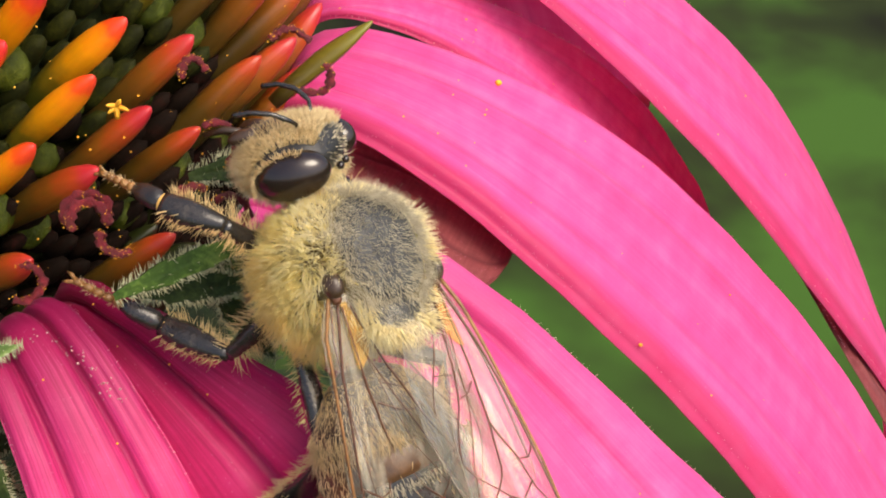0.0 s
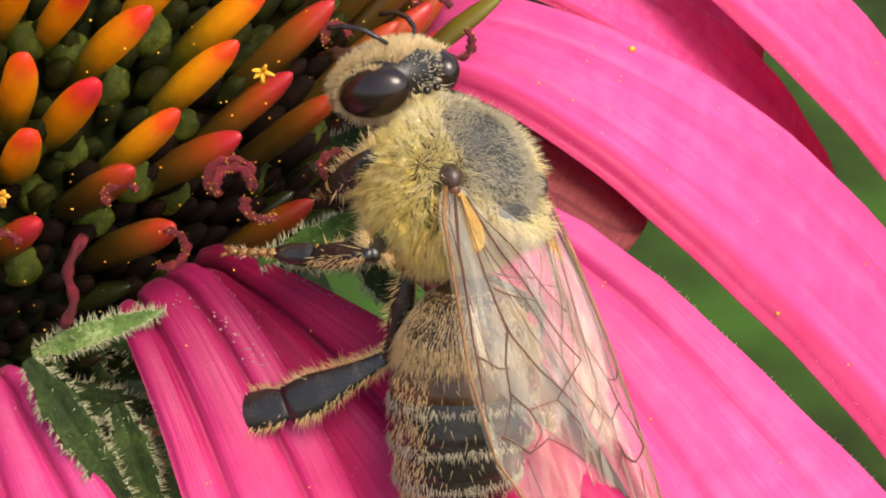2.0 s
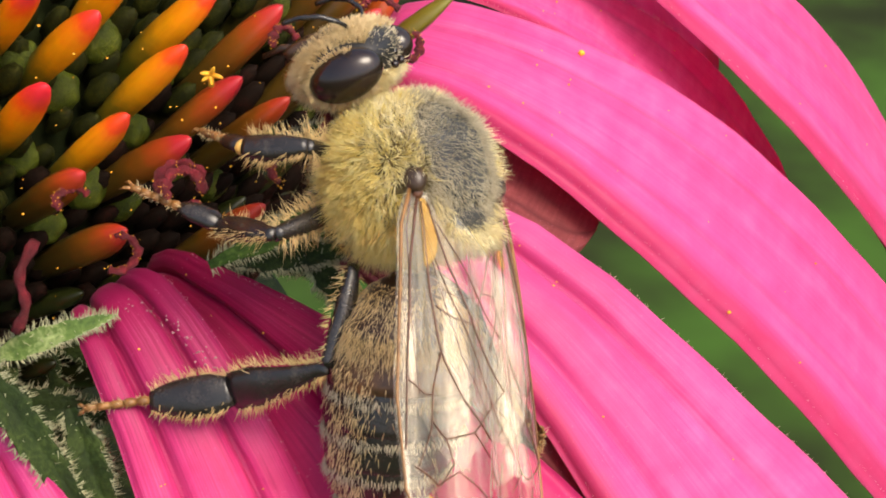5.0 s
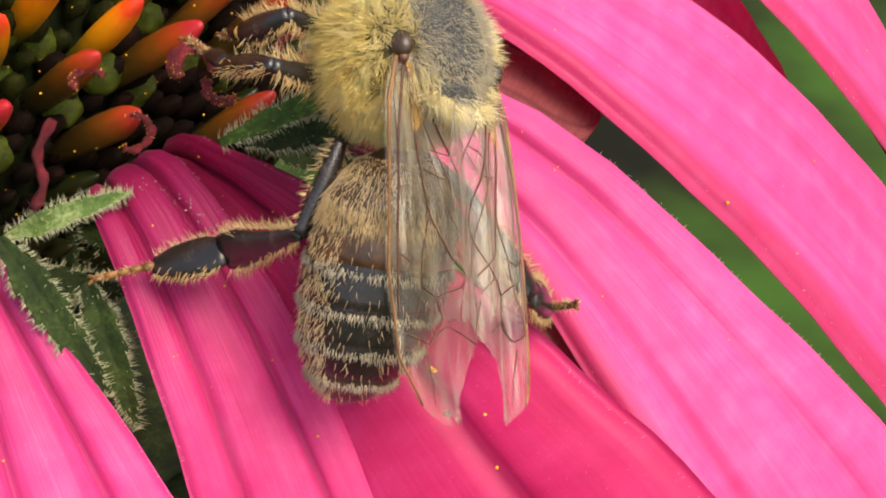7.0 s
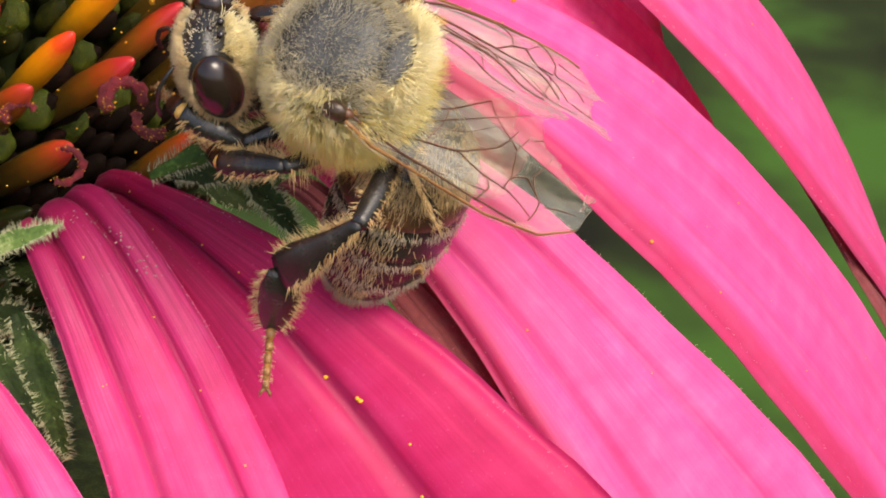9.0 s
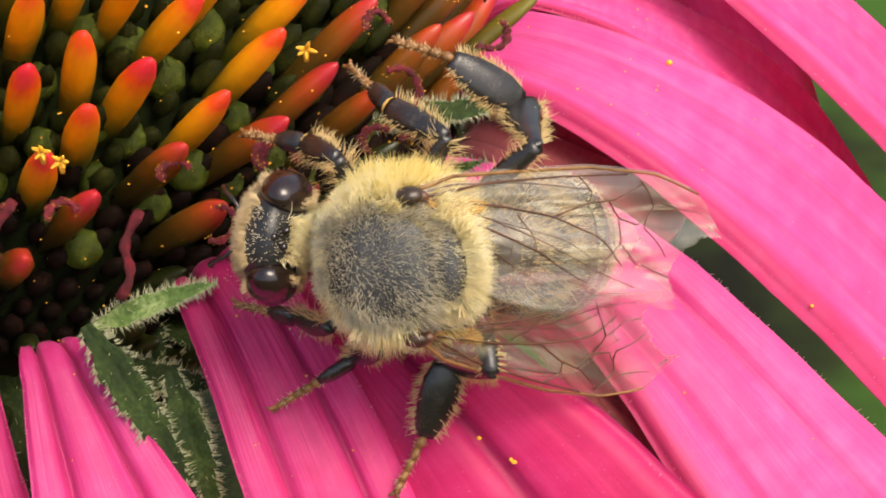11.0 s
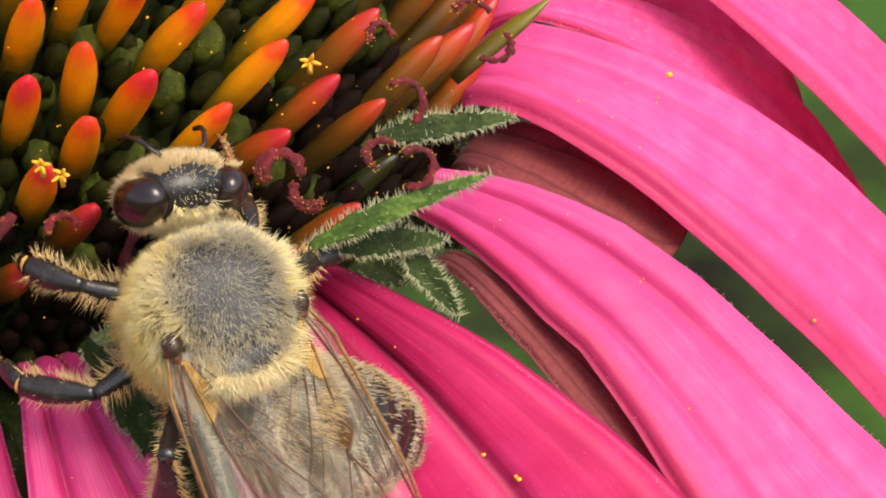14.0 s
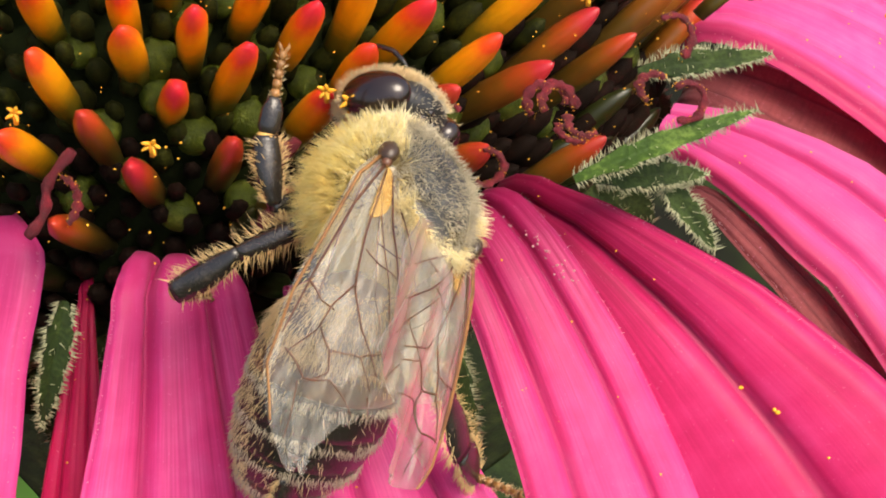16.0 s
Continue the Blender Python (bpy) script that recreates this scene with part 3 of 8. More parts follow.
def cone_pieces():
    rng = np.random.default_rng(11)
    seeds = [(az, el) for az, el in TIPS]
    near = len(seeds)
    for k in range(0, 760):
        se = 1 - (k + 0.5) / 725
        if abs(se) > 1:
            continue
        el, az = math.degrees(math.asin(se)), (k * 137.50776 + 40) % 360 - 180
        if el < 3 or (-100 < az < -24 and el < 30):
            continue
        p = tip_place(az, el)
        if all(np.linalg.norm(p - tip_place(*s)) > 1.15 for s in seeds[:near]):
            seeds.append((az, el))
    rim = [(az + rng.uniform(-1.5, 1.5), rng.uniform(-12, 1)) for az in np.arange(-130, 25, 2.6)]
    rest_p, rest_b, rest_c = Soup(), Soup(), Soup()
    for az, el in rim:
        m = np.array(upright(tip_place(az, el) - tip_way(az, el) * 5.2, unit(tip_way(az, el) + rng.normal(0, 0.12, 3)), az, 0.8))
        rest_p.add((palea_vf[0] @ m[:3, :3].T + m[:3, 3] / U, palea_vf[1]))
    count = 0
    for k, (az, el) in enumerate(seeds):
        tip, way = tip_place(az, el), tip_way(az, el)
        way = unit(way + rng.normal(0, 0.035, 3))
        base = tip - way * PL
        mesh = PALEA["palea_orange"] if el > 11.8 + rng.uniform(-1.5, 1.5) + 0.35 * max(0, az + 46) else PALEA["palea_russet"]
        spin = rng.uniform(0, 6.28)
        seen = -135 < az < 30 and el < 52
        m = upright(base, way, spin)
        # a green floret bud beside it
        side = np.array([-math.sin(radians(az)), math.cos(radians(az)), 0])
        bp = base + way * rng.uniform(1.5, 2.0) + side * 0.45 - np.array([0, 0, 0.5])
        mb = upright(bp, way, spin, rng.uniform(0.8, 1.1))
        if seen and count < 280:
            count += 1
            set_part("palea", mesh, m, cone)
            if el > 5:
                set_part("floret", BUD, mb, cone)
        else:
            for soup, vf, mm in ((rest_p, palea_vf, m), (rest_b, bud, mb)):
                q = np.array(mm)
                v = vf[0] @ q[:3, :3].T + q[:3, 3] / U
                soup.add((v, vf[1]))
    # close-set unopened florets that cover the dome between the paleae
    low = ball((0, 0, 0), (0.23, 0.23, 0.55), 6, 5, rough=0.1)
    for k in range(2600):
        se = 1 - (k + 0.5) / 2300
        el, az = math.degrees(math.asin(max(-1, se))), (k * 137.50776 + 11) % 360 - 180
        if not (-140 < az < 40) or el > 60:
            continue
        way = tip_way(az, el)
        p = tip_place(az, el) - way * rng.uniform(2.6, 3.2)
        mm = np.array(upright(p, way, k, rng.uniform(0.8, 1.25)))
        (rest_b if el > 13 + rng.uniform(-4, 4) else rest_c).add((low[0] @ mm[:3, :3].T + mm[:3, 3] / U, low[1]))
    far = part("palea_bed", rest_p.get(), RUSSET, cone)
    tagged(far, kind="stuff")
    far = part("floret_bed", rest_b.get(), FLORET_SHADED, cone)
    tagged(far, "close-set unopened green florets, darkened for shade", kind="stuff")
    far = part("floret_bed", rest_c.get(), SPENT_SHADED, cone)
    tagged(far, "spent maroon florets round the rim, darkened for shade", kind="stuff")


cone_pieces()

# one long green palea at the rim
gt = np.array((15.16, -6.3, 3.54))
gb_ = np.array((13.24, -7.1, 2.1))
gl = np.linalg.norm(gt - gb_)
set_part("palea", mesh_of("palea", tube(palea_path * [1, 1, gl / PL], pr * [1, 1, 0.9, 0.75, 0.6, 0.5, 0.5, 0.5, 0.5], 7, 0.6), OLIVE), upright(gb_, (gt - gb_) / gl), cone)


# ---- maroon curled styles, yellow anthers, pollen ----
STYLE_RNG = np.random.default_rng(77)


def crumb(c, r, rng):
    v, f = ball((0, 0, 0), (r, r * rng.uniform(0.7, 1), r * rng.uniform(0.6, 0.9)), 7, 5, rough=0.3)
    return v + np.asarray(c, float), f


def style(centre, r, start, sweep, facing, lean=0.0):
    """A curled style: an arc round centre, in the plane that faces the way `facing`."""
    fz = unit(np.asarray(facing, float))
    ux = unit(np.cross((0, 0, 1), fz))
    uy = np.cross(fz, ux)
    a = np.radians(np.linspace(start, start + sweep, 18))
    rr = r * np.linspace(1.15, 0.85, 18)
    path = np.asarray(centre, float) + (rr * np.cos(a))[:, None] * ux + (rr * np.sin(a))[:, None] * uy + np.linspace(0, lean, 18)[:, None] * fz
    path += 0.05 * np.array([noise.noise_vector(Vector(q * 4.0)) for q in path])
    rad = 0.1 * (1 + 0.35 * np.sin(np.arange(18) * 2.1 + start))
    rad[-2:] *= 0.7
    ob = part("style", tube(path, rad, 8, 0.6), STYLE, cone, "dark red curled style dusted with pollen")
    dust = Soup()
    for q in path:
        for _ in range(4):
            dust.add(crumb(q + unit(STYLE_RNG.normal(size=3)) * 0.085, STYLE_RNG.uniform(0.005, 0.017), STYLE_RNG))
    tagged(part("pollen", dust.get(), POLLEN, ob), kind="stuff")


STYLES = [
    ((10.18, -12.18, 3.09), 0.33, -20, 220), ((12.59, -11.72, 2.96), 0.36, -120, 250), ((11.97, -11.65, 3.13), 0.28, 30, 200),
    ((12.33, -10.69, 3.74), 0.4, -70, 190), ((11.90, -9.48, 4.43), 0.22, 0, 200), ((14.11, -8.41, 3.65), 0.3, -150, 200),
    ((13.56, -8.18, 4.03), 0.42, 20, 120), ((10.74, -12.23, 2.79), 0.3, 150, 150), ((10.01, -11.23, 2.51), 0.4, -10, 220),
    ((8.12, -11.65, 2.37), 0.3, 20, 170), ((8.95, -11.95, 1.56), 0.32, -130, 230), ((10.62, -11.34, 2.08), 0.3, 160, 140),
    ((5.34, -13.85, 2.79), 0.3, 40, 160), ((1.14, -14.30, 2.25), 0.5, -60, 110), ((6.32, -13.37, 2.68), 0.25, 0, 200),
]
for c, r, a0, sw in STYLES:
    style(c, r, a0, sw, (0.25, -0.8, 0.55), 0.15)
# two upright withered styles
for b, t in (((7.05, -12.74, 0.33), (7.43, -12.13, 1.90)), ((4.89, -14.20, 1.66), (5.49, -13.61, 3.11)), ((0.75, -14.57, 1.57), (1.52, -13.96, 3.01))):
    b, t = np.array(b), np.array(t)
    s = np.linspace(0, 1, 14)[:, None]
    path = b + (t - b) * s + np.array([0.12, 0, 0.05]) * np.sin(s * 7)
    part("style", tube(path, 0.1 * (1 + 0.25 * np.sin(np.arange(14) * 1.7)), 7), STYLE, cone, "dark red curled style dusted with pollen")


def anther(c, size, rng):
    s = Soup()
    c = np.asarray(c, float)
    s.add(tube([c + (0, 0, -0.25), c], [0.05, 0.06], 6))
    for k in range(5):
        a = k * 1.257 + rng.uniform(-0.3, 0.3)
        d = np.array([math.cos(a), -0.35, math.sin(a)]) * size * rng.uniform(0.7, 1.1)
        s.add(tube([c, c + d * 0.6, c + d + np.array([0, -0.05, 0.03])], [0.055, 0.045, 0.02], 5))
    part("anther", s.get(), POLLEN, cone, "bright yellow starry anther")


rng = np.random.default_rng(8)
for c in ((10.74, -11.22, 4.88), (3.0, -13.88, 3.15), (0.5, -13.39, 3.45), (6.5, -13.46, 3.9), (6.05, -12.96, 3.78)):
    anther(c, 0.2, rng)


POLLEN_LUMPS = [
    ((18.04, -2.95, -0.19), 0.085), ((20.89, -8.31, -3.13), 0.05), ((13.87, -14.17, -1.90), 0.055), ((14.53, -14.68, -2.06), 0.06),
    ((15.70, -15.82, -3.50), 0.04), ((15.47, -15.34, -2.58), 0.035), ((14.47, -14.63, -2.04), 0.045),
]


def pollen():
    """Pollen grains scattered over the cone and the petals."""
    rng = np.random.default_rng(3)
    s = Soup()
    for _ in range(380):
        az, el = rng.uniform(-120, -10), rng.uniform(-2, 40)
        p = tip_place(az, el) - tip_way(az, el) * rng.uniform(0.2, 2.6)
        s.add(crumb(p + rng.normal(0, 0.25, 3), rng.uniform(0.012, 0.032), rng))
    for k, (p, mat_, lab, arch, lip, groove) in enumerate(PETALS):
        if mat_ is PINK_DULL:
            continue
        st, c, side, up, w = petal_frame(*p)
        for _ in range(22):
            i = int(rng.integers(1, 30))
            x = rng.uniform(-0.8, 0.8)
            q = c[i] + side[i] * w[i] * x + up[i] * (0.02 + arch * (1 - abs(x) ** 2.4) * w[i])
            s.add(crumb(q, rng.uniform(0.012, 0.03), rng))
    for c, r in POLLEN_LUMPS:
        s.add(crumb(c, r, rng))
    tagged(part("pollen_dust", s.get(), POLLEN, flower), "yellow pollen grains strewn over cone and petals", kind="stuff")


pollen()


CRUMB_LINE = [(9.13, -12.22, 0.51), (9.45, -12.18, 0.28), (9.71, -12.33, 0.2), (9.97, -12.54, 0.22), (10.16, -12.76, 0.06), (10.35, -12.92, -0.06), (10.56, -13.1, -0.25)]


def crumbs():
    """Dry crumbs caught in a petal fold."""
    rng = np.random.default_rng(8)
    s = Soup()
    for c in CRUMB_LINE:
        for _ in range(10):
            s.add(crumb(np.array(c) + rng.normal(0, 0.08, 3), rng.uniform(0.01, 0.032), rng))
    tagged(part("flower_crumbs", s.get(), CRUMB, flower), "pale dry crumbs caught in a petal fold", kind="stuff")


crumbs()


# ---- bracts under the petals ----
def bract(b, t, w, sag, rng, facing=(0.2, -0.6, 0.75), material=None):
    b, t = np.array(b, float), np.array(t, float)
    n, nv = 22, 11
    s = np.linspace(0, 1, n)
    fz = unit(np.asarray(facing, float))
    c = b + (t - b) * s[:, None] + fz * (sag * np.sin(np.pi * s))[:, None]
    d = unit(np.gradient(c, axis=0))
    side = unit(np.cross(d, fz))
    up = np.cross(side, d)
    wid = w * 1.3 * (1 - s) ** 0.75 * (0.75 + 0.9 * s) * np.minimum(1, 0.3 + 2.6 * s) * (1 + 0.1 * np.sin(s * 31) + 0.07 * np.sin(s * 67 + w * 40))
    x = np.linspace(-1, 1, nv)
    h = wid[:, None] * (0.4 * np.abs(x) - 0.1 - 0.08 * np.exp(-(x / 0.12) ** 2))[None]
    top = c[:, None] + side[:, None] * (wid[:, None] * x)[..., None] + up[:, None] * h[..., None]
    vt = top.reshape(-1, 3)
    vl = (top - up[:, None] * 0.06).reshape(-1, 3)
    ft = ring_faces(n, nv, False)
    k = n * nv
    f = ft + [tuple(i + k for i in q[::-1]) for q in ft]
    for j in (0, nv - 1):
        for i in range(n - 1):
            f.append((i * nv + j, (i + 1) * nv + j, (i + 1) * nv + j + k, i * nv + j + k))
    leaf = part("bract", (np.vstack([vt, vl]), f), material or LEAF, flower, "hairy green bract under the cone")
    pts, dirs = [], []
    for i in range(1, n):
        for sg in (-1, 1):
            for _ in range(7):
                u = rng.uniform(0, 1)
                j = max(i - 1, 0)
                e = c[i] * u + c[j] * (1 - u) + side[i] * sg * wid[i] * 0.97 + up[i] * 0.28 * wid[i]
                pts.append(e)
                dirs.append(side[i] * sg + d[i] * rng.uniform(-0.1, 0.7) + up[i] * rng.uniform(-0.3, 0.6))
    for _ in range(16):
        i, xx = int(rng.integers(1, n - 1)), rng.uniform(-0.9, 0.9)
        pts.append(c[i] + side[i] * wid[i] * xx + up[i] * wid[i] * (0.4 * abs(xx) - 0.1))
        dirs.append(up[i] + rng.normal(0, 0.4, 3))
    tagged(part("hairs", strands(pts, dirs, rng.uniform(0.05, 0.26, len(pts)) ** 1.1, 0.011, rng), LEAF_HAIR, leaf), kind="stuff")


rng = np.random.default_rng(21)
BRACTS = [
    ((10.60, -12.46, 1.62), (14.03, -11.40, 2.59), 0.43, 0.25), ((10.99, -12.01, 1.35), (13.21, -11.50, 1.16), 0.35, 0.1),
    ((12.35, -11.66, 1.02), (13.42, -12.01, -0.27), 0.3, 0.1), ((11.83, -10.27, 2.66), (14.51, -9.38, 2.60), 0.3, 0.1),
    ((6.40, -12.68, -0.43), (8.90, -12.59, 0.60), 0.44, 0.2), ((6.02, -12.48, -1.64), (8.74, -12.74, -1.81), 0.42, 0.2),
    ((7.25, -12.29, -1.81), (8.64, -13.12, -3.08), 0.42, 0.1), ((6.51, -12.11, -2.59), (7.36, -13.09, -4.07), 0.6, 0.1),
    ((6.60, -13.89, 0.56), (8.45, -14.99, -2.40), 0.42, 0.1), ((8.05, -13.73, -0.65), (8.90, -14.91, -3.33), 0.4, 0.1),
    ((1.13, -14.02, -0.32), (0.58, -14.86, -2.70), 0.32, 0.1),
]
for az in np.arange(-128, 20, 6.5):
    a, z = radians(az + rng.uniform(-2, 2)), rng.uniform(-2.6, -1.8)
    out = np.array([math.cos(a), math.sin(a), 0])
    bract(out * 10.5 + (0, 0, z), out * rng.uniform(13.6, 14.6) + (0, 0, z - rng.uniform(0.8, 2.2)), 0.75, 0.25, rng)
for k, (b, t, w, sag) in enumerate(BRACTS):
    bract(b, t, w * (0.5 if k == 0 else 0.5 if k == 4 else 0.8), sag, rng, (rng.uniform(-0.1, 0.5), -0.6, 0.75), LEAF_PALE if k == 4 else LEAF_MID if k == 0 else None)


# ---- the honey bee (x ahead, y to its left, z up) ----
bee = new("honey_bee")
tagged(bee, "furry golden-brown honey bee with tattered clear wings on the flower", "bee")
rng = np.random.default_rng(42)


def sphere_dirs(n, rng):
    return unit(rng.normal(size=(n, 3)))


TH_R = np.array([1.25, 1.3, 1.14])
TH_C = np.array([0.12, 0, 0.12])
WING_ROOT = (-0.46, 1.25, 0.9)


def boxy(d):
    """Directions stretched onto a rounded box, as the thorax is fuller than an egg."""
    return d / (np.abs(d) ** 2.6).sum(1, keepdims=True) ** (1 / 2.6)


def on_thorax(d, lift=1.0):
    return boxy(d) * TH_R * lift + TH_C


def scutum_reach(d):
    """Below 1 on the bare shield, above it in the fur; the border is uneven."""
    wob = np.array([noise.noise(Vector(p * 3.1)) for p in d])
    return np.where(d[:, 2] > 0.15, ((d[:, 0] - 0.02) / 0.82) ** 2 + (d[:, 1] / 0.7) ** 2 - 0.35 * wob, 9.0)


def thorax():
    v, f = ball((0, 0, 0), (1, 1, 1), 48, 32)
    th = part("thorax", (on_thorax(unit(v)), f), UNDERFUR, bee, "round thorax thick with straw-gold fur")
    # bare grey shield on the back
    nu, nv = 48, 16
    a = np.linspace(0, 2 * np.pi, nu, endpoint=False)
    v = []
    for k in range(nv):
        q = (k + 0.02) / (nv - 1)
        x, y = 0.05 + 0.77 * q * np.cos(a), 0.71 * q * np.sin(a)
        z = np.sqrt(np.maximum(1 - x * x - y * y, 0))
        lift = 1.04 - 0.05 * q ** 4
        v.append(on_thorax(np.stack([x, y, z], 1), lift))
    part("scutum", (np.vstack(v), ring_faces(nv, nu)), SCUTUM, th, "dusty dark grey shield")
    part("scutellum", ball((-0.95, 0, 0.88), (0.29, 0.62, 0.25), 24, 14, (0, -34, 0)), SCUTUM, th, "dark crescent plate behind the shield")
    d = sphere_dirs(40000, rng)
    reach = scutum_reach(d)
    d1 = d[reach > 1.0][:19500]
    for sg in (1, -1):
        d1 = d1[np.linalg.norm(on_thorax(d1, 1.05) - np.array([WING_ROOT[0], WING_ROOT[1] * sg, WING_ROOT[2]]), axis=1) > 0.36]
    p = on_thorax(d1)
    nrm = unit(d1 / TH_R)
    clump = np.array([noise.noise_vector(Vector(q * 2.4)) for q in p])
    tuft = np.array([noise.noise_vector(Vector(q * 6.5)) for q in p])
    way = nrm + np.array([-0.3, 0, 0.05]) + rng.normal(0, 0.1, (len(d1), 3)) + 0.65 * clump + 0.55 * tuft
    ln = rng.uniform(0.26, 0.62, len(d1)) * np.where(d1[:, 0] > 0.45, 0.55, 1.0) * (0.85 + 0.35 * np.clip(-d1[:, 2], 0, 1))
    upper = d1[:, 2] + 0.5 * np.abs(d1[:, 0]) + rng.normal(0, 0.2, len(d1)) > 0.55
    for sel, m, lab in ((~upper, FUR, "dense straw-gold fur"), (upper, FUR_PALE, "pale cream fur round the shield")):
        tagged(part("fur", strands(p[sel], way[sel], ln[sel], 0.0095, rng, 0.15), m, th), lab, kind="stuff")
    # short pale hairs on the shield, thicker towards its border
    bare = (reach <= 1.15) & (rng.uniform(0, 1, len(d)) < 0.22 + 0.75 * np.clip(reach, 0, 1) ** 2)
    d2 = d[bare][:5200]
    p = on_thorax(d2, 1.03)
    swirl = np.array([noise.noise_vector(Vector(q * 2.0)) for q in p])
    way = unit(d2 / TH_R) * 0.7 + np.array([-0.5, 0, 0]) + 0.7 * swirl + rng.normal(0, 0.22, (len(d2), 3))
    tagged(part("fur", strands(p, way, rng.uniform(0.08, 0.26, len(d2)) * (0.7 + 0.6 * np.clip(reach[bare][:5200], 0, 1)), 0.0055, rng), FUR_GREY, th), "short grey hairs", kind="stuff")
    # fringe hanging off the crescent plate
    n = 900
    al = rng.uniform(-1.2, 1.2, n)
    p = np.stack([-1.0 - 0.26 * np.cos(al), 0.7 * np.sin(al), np.full(n, 0.9) + rng.normal(0, 0.08, n)], 1)
    way = np.stack([-np.cos(al), 0.7 * np.sin(al), np.full(n, 0.25)], 1) + rng.normal(0, 0.22, (n, 3))
    tagged(part("fur", strands(p, way, rng.uniform(0.25, 0.55, n), 0.011, rng, 0.15), FUR_PALE, th), "pale fringe behind the shield", kind="stuff")
    return th


thorax()
for sg in (1, -1):
    root = np.array([WING_ROOT[0], WING_ROOT[1] * sg, WING_ROOT[2]])
    tegula = part("tegula", ball(root + (0.14, 0, 0.04), (0.24, 0.15, 0.19), 22, 16, (20 * sg, 0, 0)), CHITIN_BROWN, bee, "glossy black wing-root plate")
    part("hinge", ball(root + (-0.06, -0.03 * sg, 0.0), (0.13, 0.1, 0.1), 14, 10), VEIN, tegula, "brown wing hinge")


def make_head():
    c, r = np.array([0.98, 0, -0.2]), np.array([0.56, 0.98, 0.93])
    tilt = np.array(Euler((0, radians(14), 0)).to_matrix())
    hd = part("head", ball(c, r, 44, 30, (0, 14, 0), 0.02), CROWN, bee, "dark triangular head with a tan furry face")
    for sg in (1, -1):
        ec, er, et = np.array([0.9, 0.8 * sg, 0.08]), np.array([0.44, 0.38, 0.68]), (16 * sg, 12, 16 * sg)
        e = part("eye", ball(ec, er, 36, 26, et), EYE, hd, "large glossy black compound eye")
        # short tan hairs rim the eye
        turn = np.array(Euler([radians(q) for q in et]).to_matrix())
        n = 480
        a = rng.uniform(radians(-215), radians(28), n)
        flat = np.stack([np.cos(a), np.full(n, 0.1 * sg) + rng.normal(0, 0.12, n), np.sin(a)], 1)
        p = (flat * er * 1.02) @ turn.T + ec
        way = (flat + np.array([0, 0.25 * sg, 0])) @ turn.T + rng.normal(0, 0.2, (n, 3))
        tagged(part("hairs", strands(p, way, rng.uniform(0.06, 0.15, n), 0.0085, rng), FUR_TAN, e), "tan rim of hairs", kind="stuff")
        path = np.array([(1.48, 0.2, 0.02), (1.66, 0.36, 0.08), (1.78, 0.5, 0.02), (1.94, 0.62, -0.24), (1.99, 0.7, -0.6), (1.94, 0.72, -0.92)]) * [1, sg, 1]
        t = np.linspace(0, 1, 6)
        fine = np.stack([np.interp(np.linspace(0, 1, 24), t, path[:, k]) for k in range(3)], 1)
        rad = 0.034 + 0.01 * (np.arange(24) > 9) + 0.006 * (np.arange(24) % 2)
        part("antenna", tube(fine, rad, 9), CHITIN, hd, "thin dark jointed antenna")
        part("mandible", ball((1.36, 0.24 * sg, -0.95), (0.15, 0.16, 0.32), 14, 9, (18 * sg, 10, 0)), CHITIN_BROWN, hd)
        part("ocellus", ball((0.84, 0.14 * sg, 0.71), (0.075, 0.075, 0.07), 12, 8), EYE, hd, "small glossy bead eye")
    part("ocellus", ball((1.03, 0, 0.68), (0.075, 0.075, 0.07), 12, 8), EYE, hd, "small glossy bead eye")
    part("clypeus", ball((1.46, 0, -0.5), (0.15, 0.46, 0.34), 20, 12, (0, 18, 0)), CHITIN_BROWN, hd)
    part("proboscis", tube([(1.3, 0, -0.95), (1.38, 0, -1.42), (1.28, 0, -1.82)], [0.1, 0.08, 0.05], 8), CHITIN_BROWN, hd)
    d = sphere_dirs(16000, rng)
    side = np.abs(d[:, 1])
    p = (d * r) @ tilt.T + c
    nrm = unit(d / r) @ tilt.T
    wob = np.array([noise.noise(Vector(q * 4.0)) for q in d])
    clear = np.ones(len(d), bool)
    for sg in (1, -1):
        turn = np.array(Euler((radians(16 * sg), radians(12), radians(16 * sg))).to_matrix())
        clear &= (((p - np.array([0.9, 0.8 * sg, 0.08])) @ turn / np.array([0.52, 0.46, 0.77])) ** 2).sum(1) > 1
    face = (d[:, 0] > 0.27 + 0.12 * wob) & (side < 0.8) & (d[:, 2] < 0.78 + 0.1 * wob) & clear
    nape = (d[:, 0] < -0.5 + 0.15 * wob) & (d[:, 2] < 0.74 + 0.1 * wob) & clear
    cheek = (d[:, 2] < -0.1) & ~face & ~nape & clear
    bald = (d[:, 2] > 0.45) & ~face & ~nape & clear
    for sel, m, lo, hi, n, lab in ((bald, FUR_GREY, 0.04, 0.1, 160, "sparse short hairs on the dark crown"), (face, FUR_TAN, 0.08, 0.24, 4200, "tan face fur"), (nape, FUR_PALE, 0.16, 0.36, 2200, "pale fringe behind the head"), (cheek, FUR_TAN, 0.14, 0.32, 1800, "tan cheek fur")):
        q, w = p[sel][:n], nrm[sel][:n]
        clump = np.array([noise.noise_vector(Vector(u * 4.5)) for u in q])
        way = w + 0.6 * clump + rng.normal(0, 0.16, (len(q), 3)) + np.array([0, 0, 0.12])
        tagged(part("fur", strands(q, way, rng.uniform(lo, hi, len(q)), 0.0095, rng), m, hd), lab, kind="stuff")
    return hd


head = make_head()


AB_LEN = 4.75


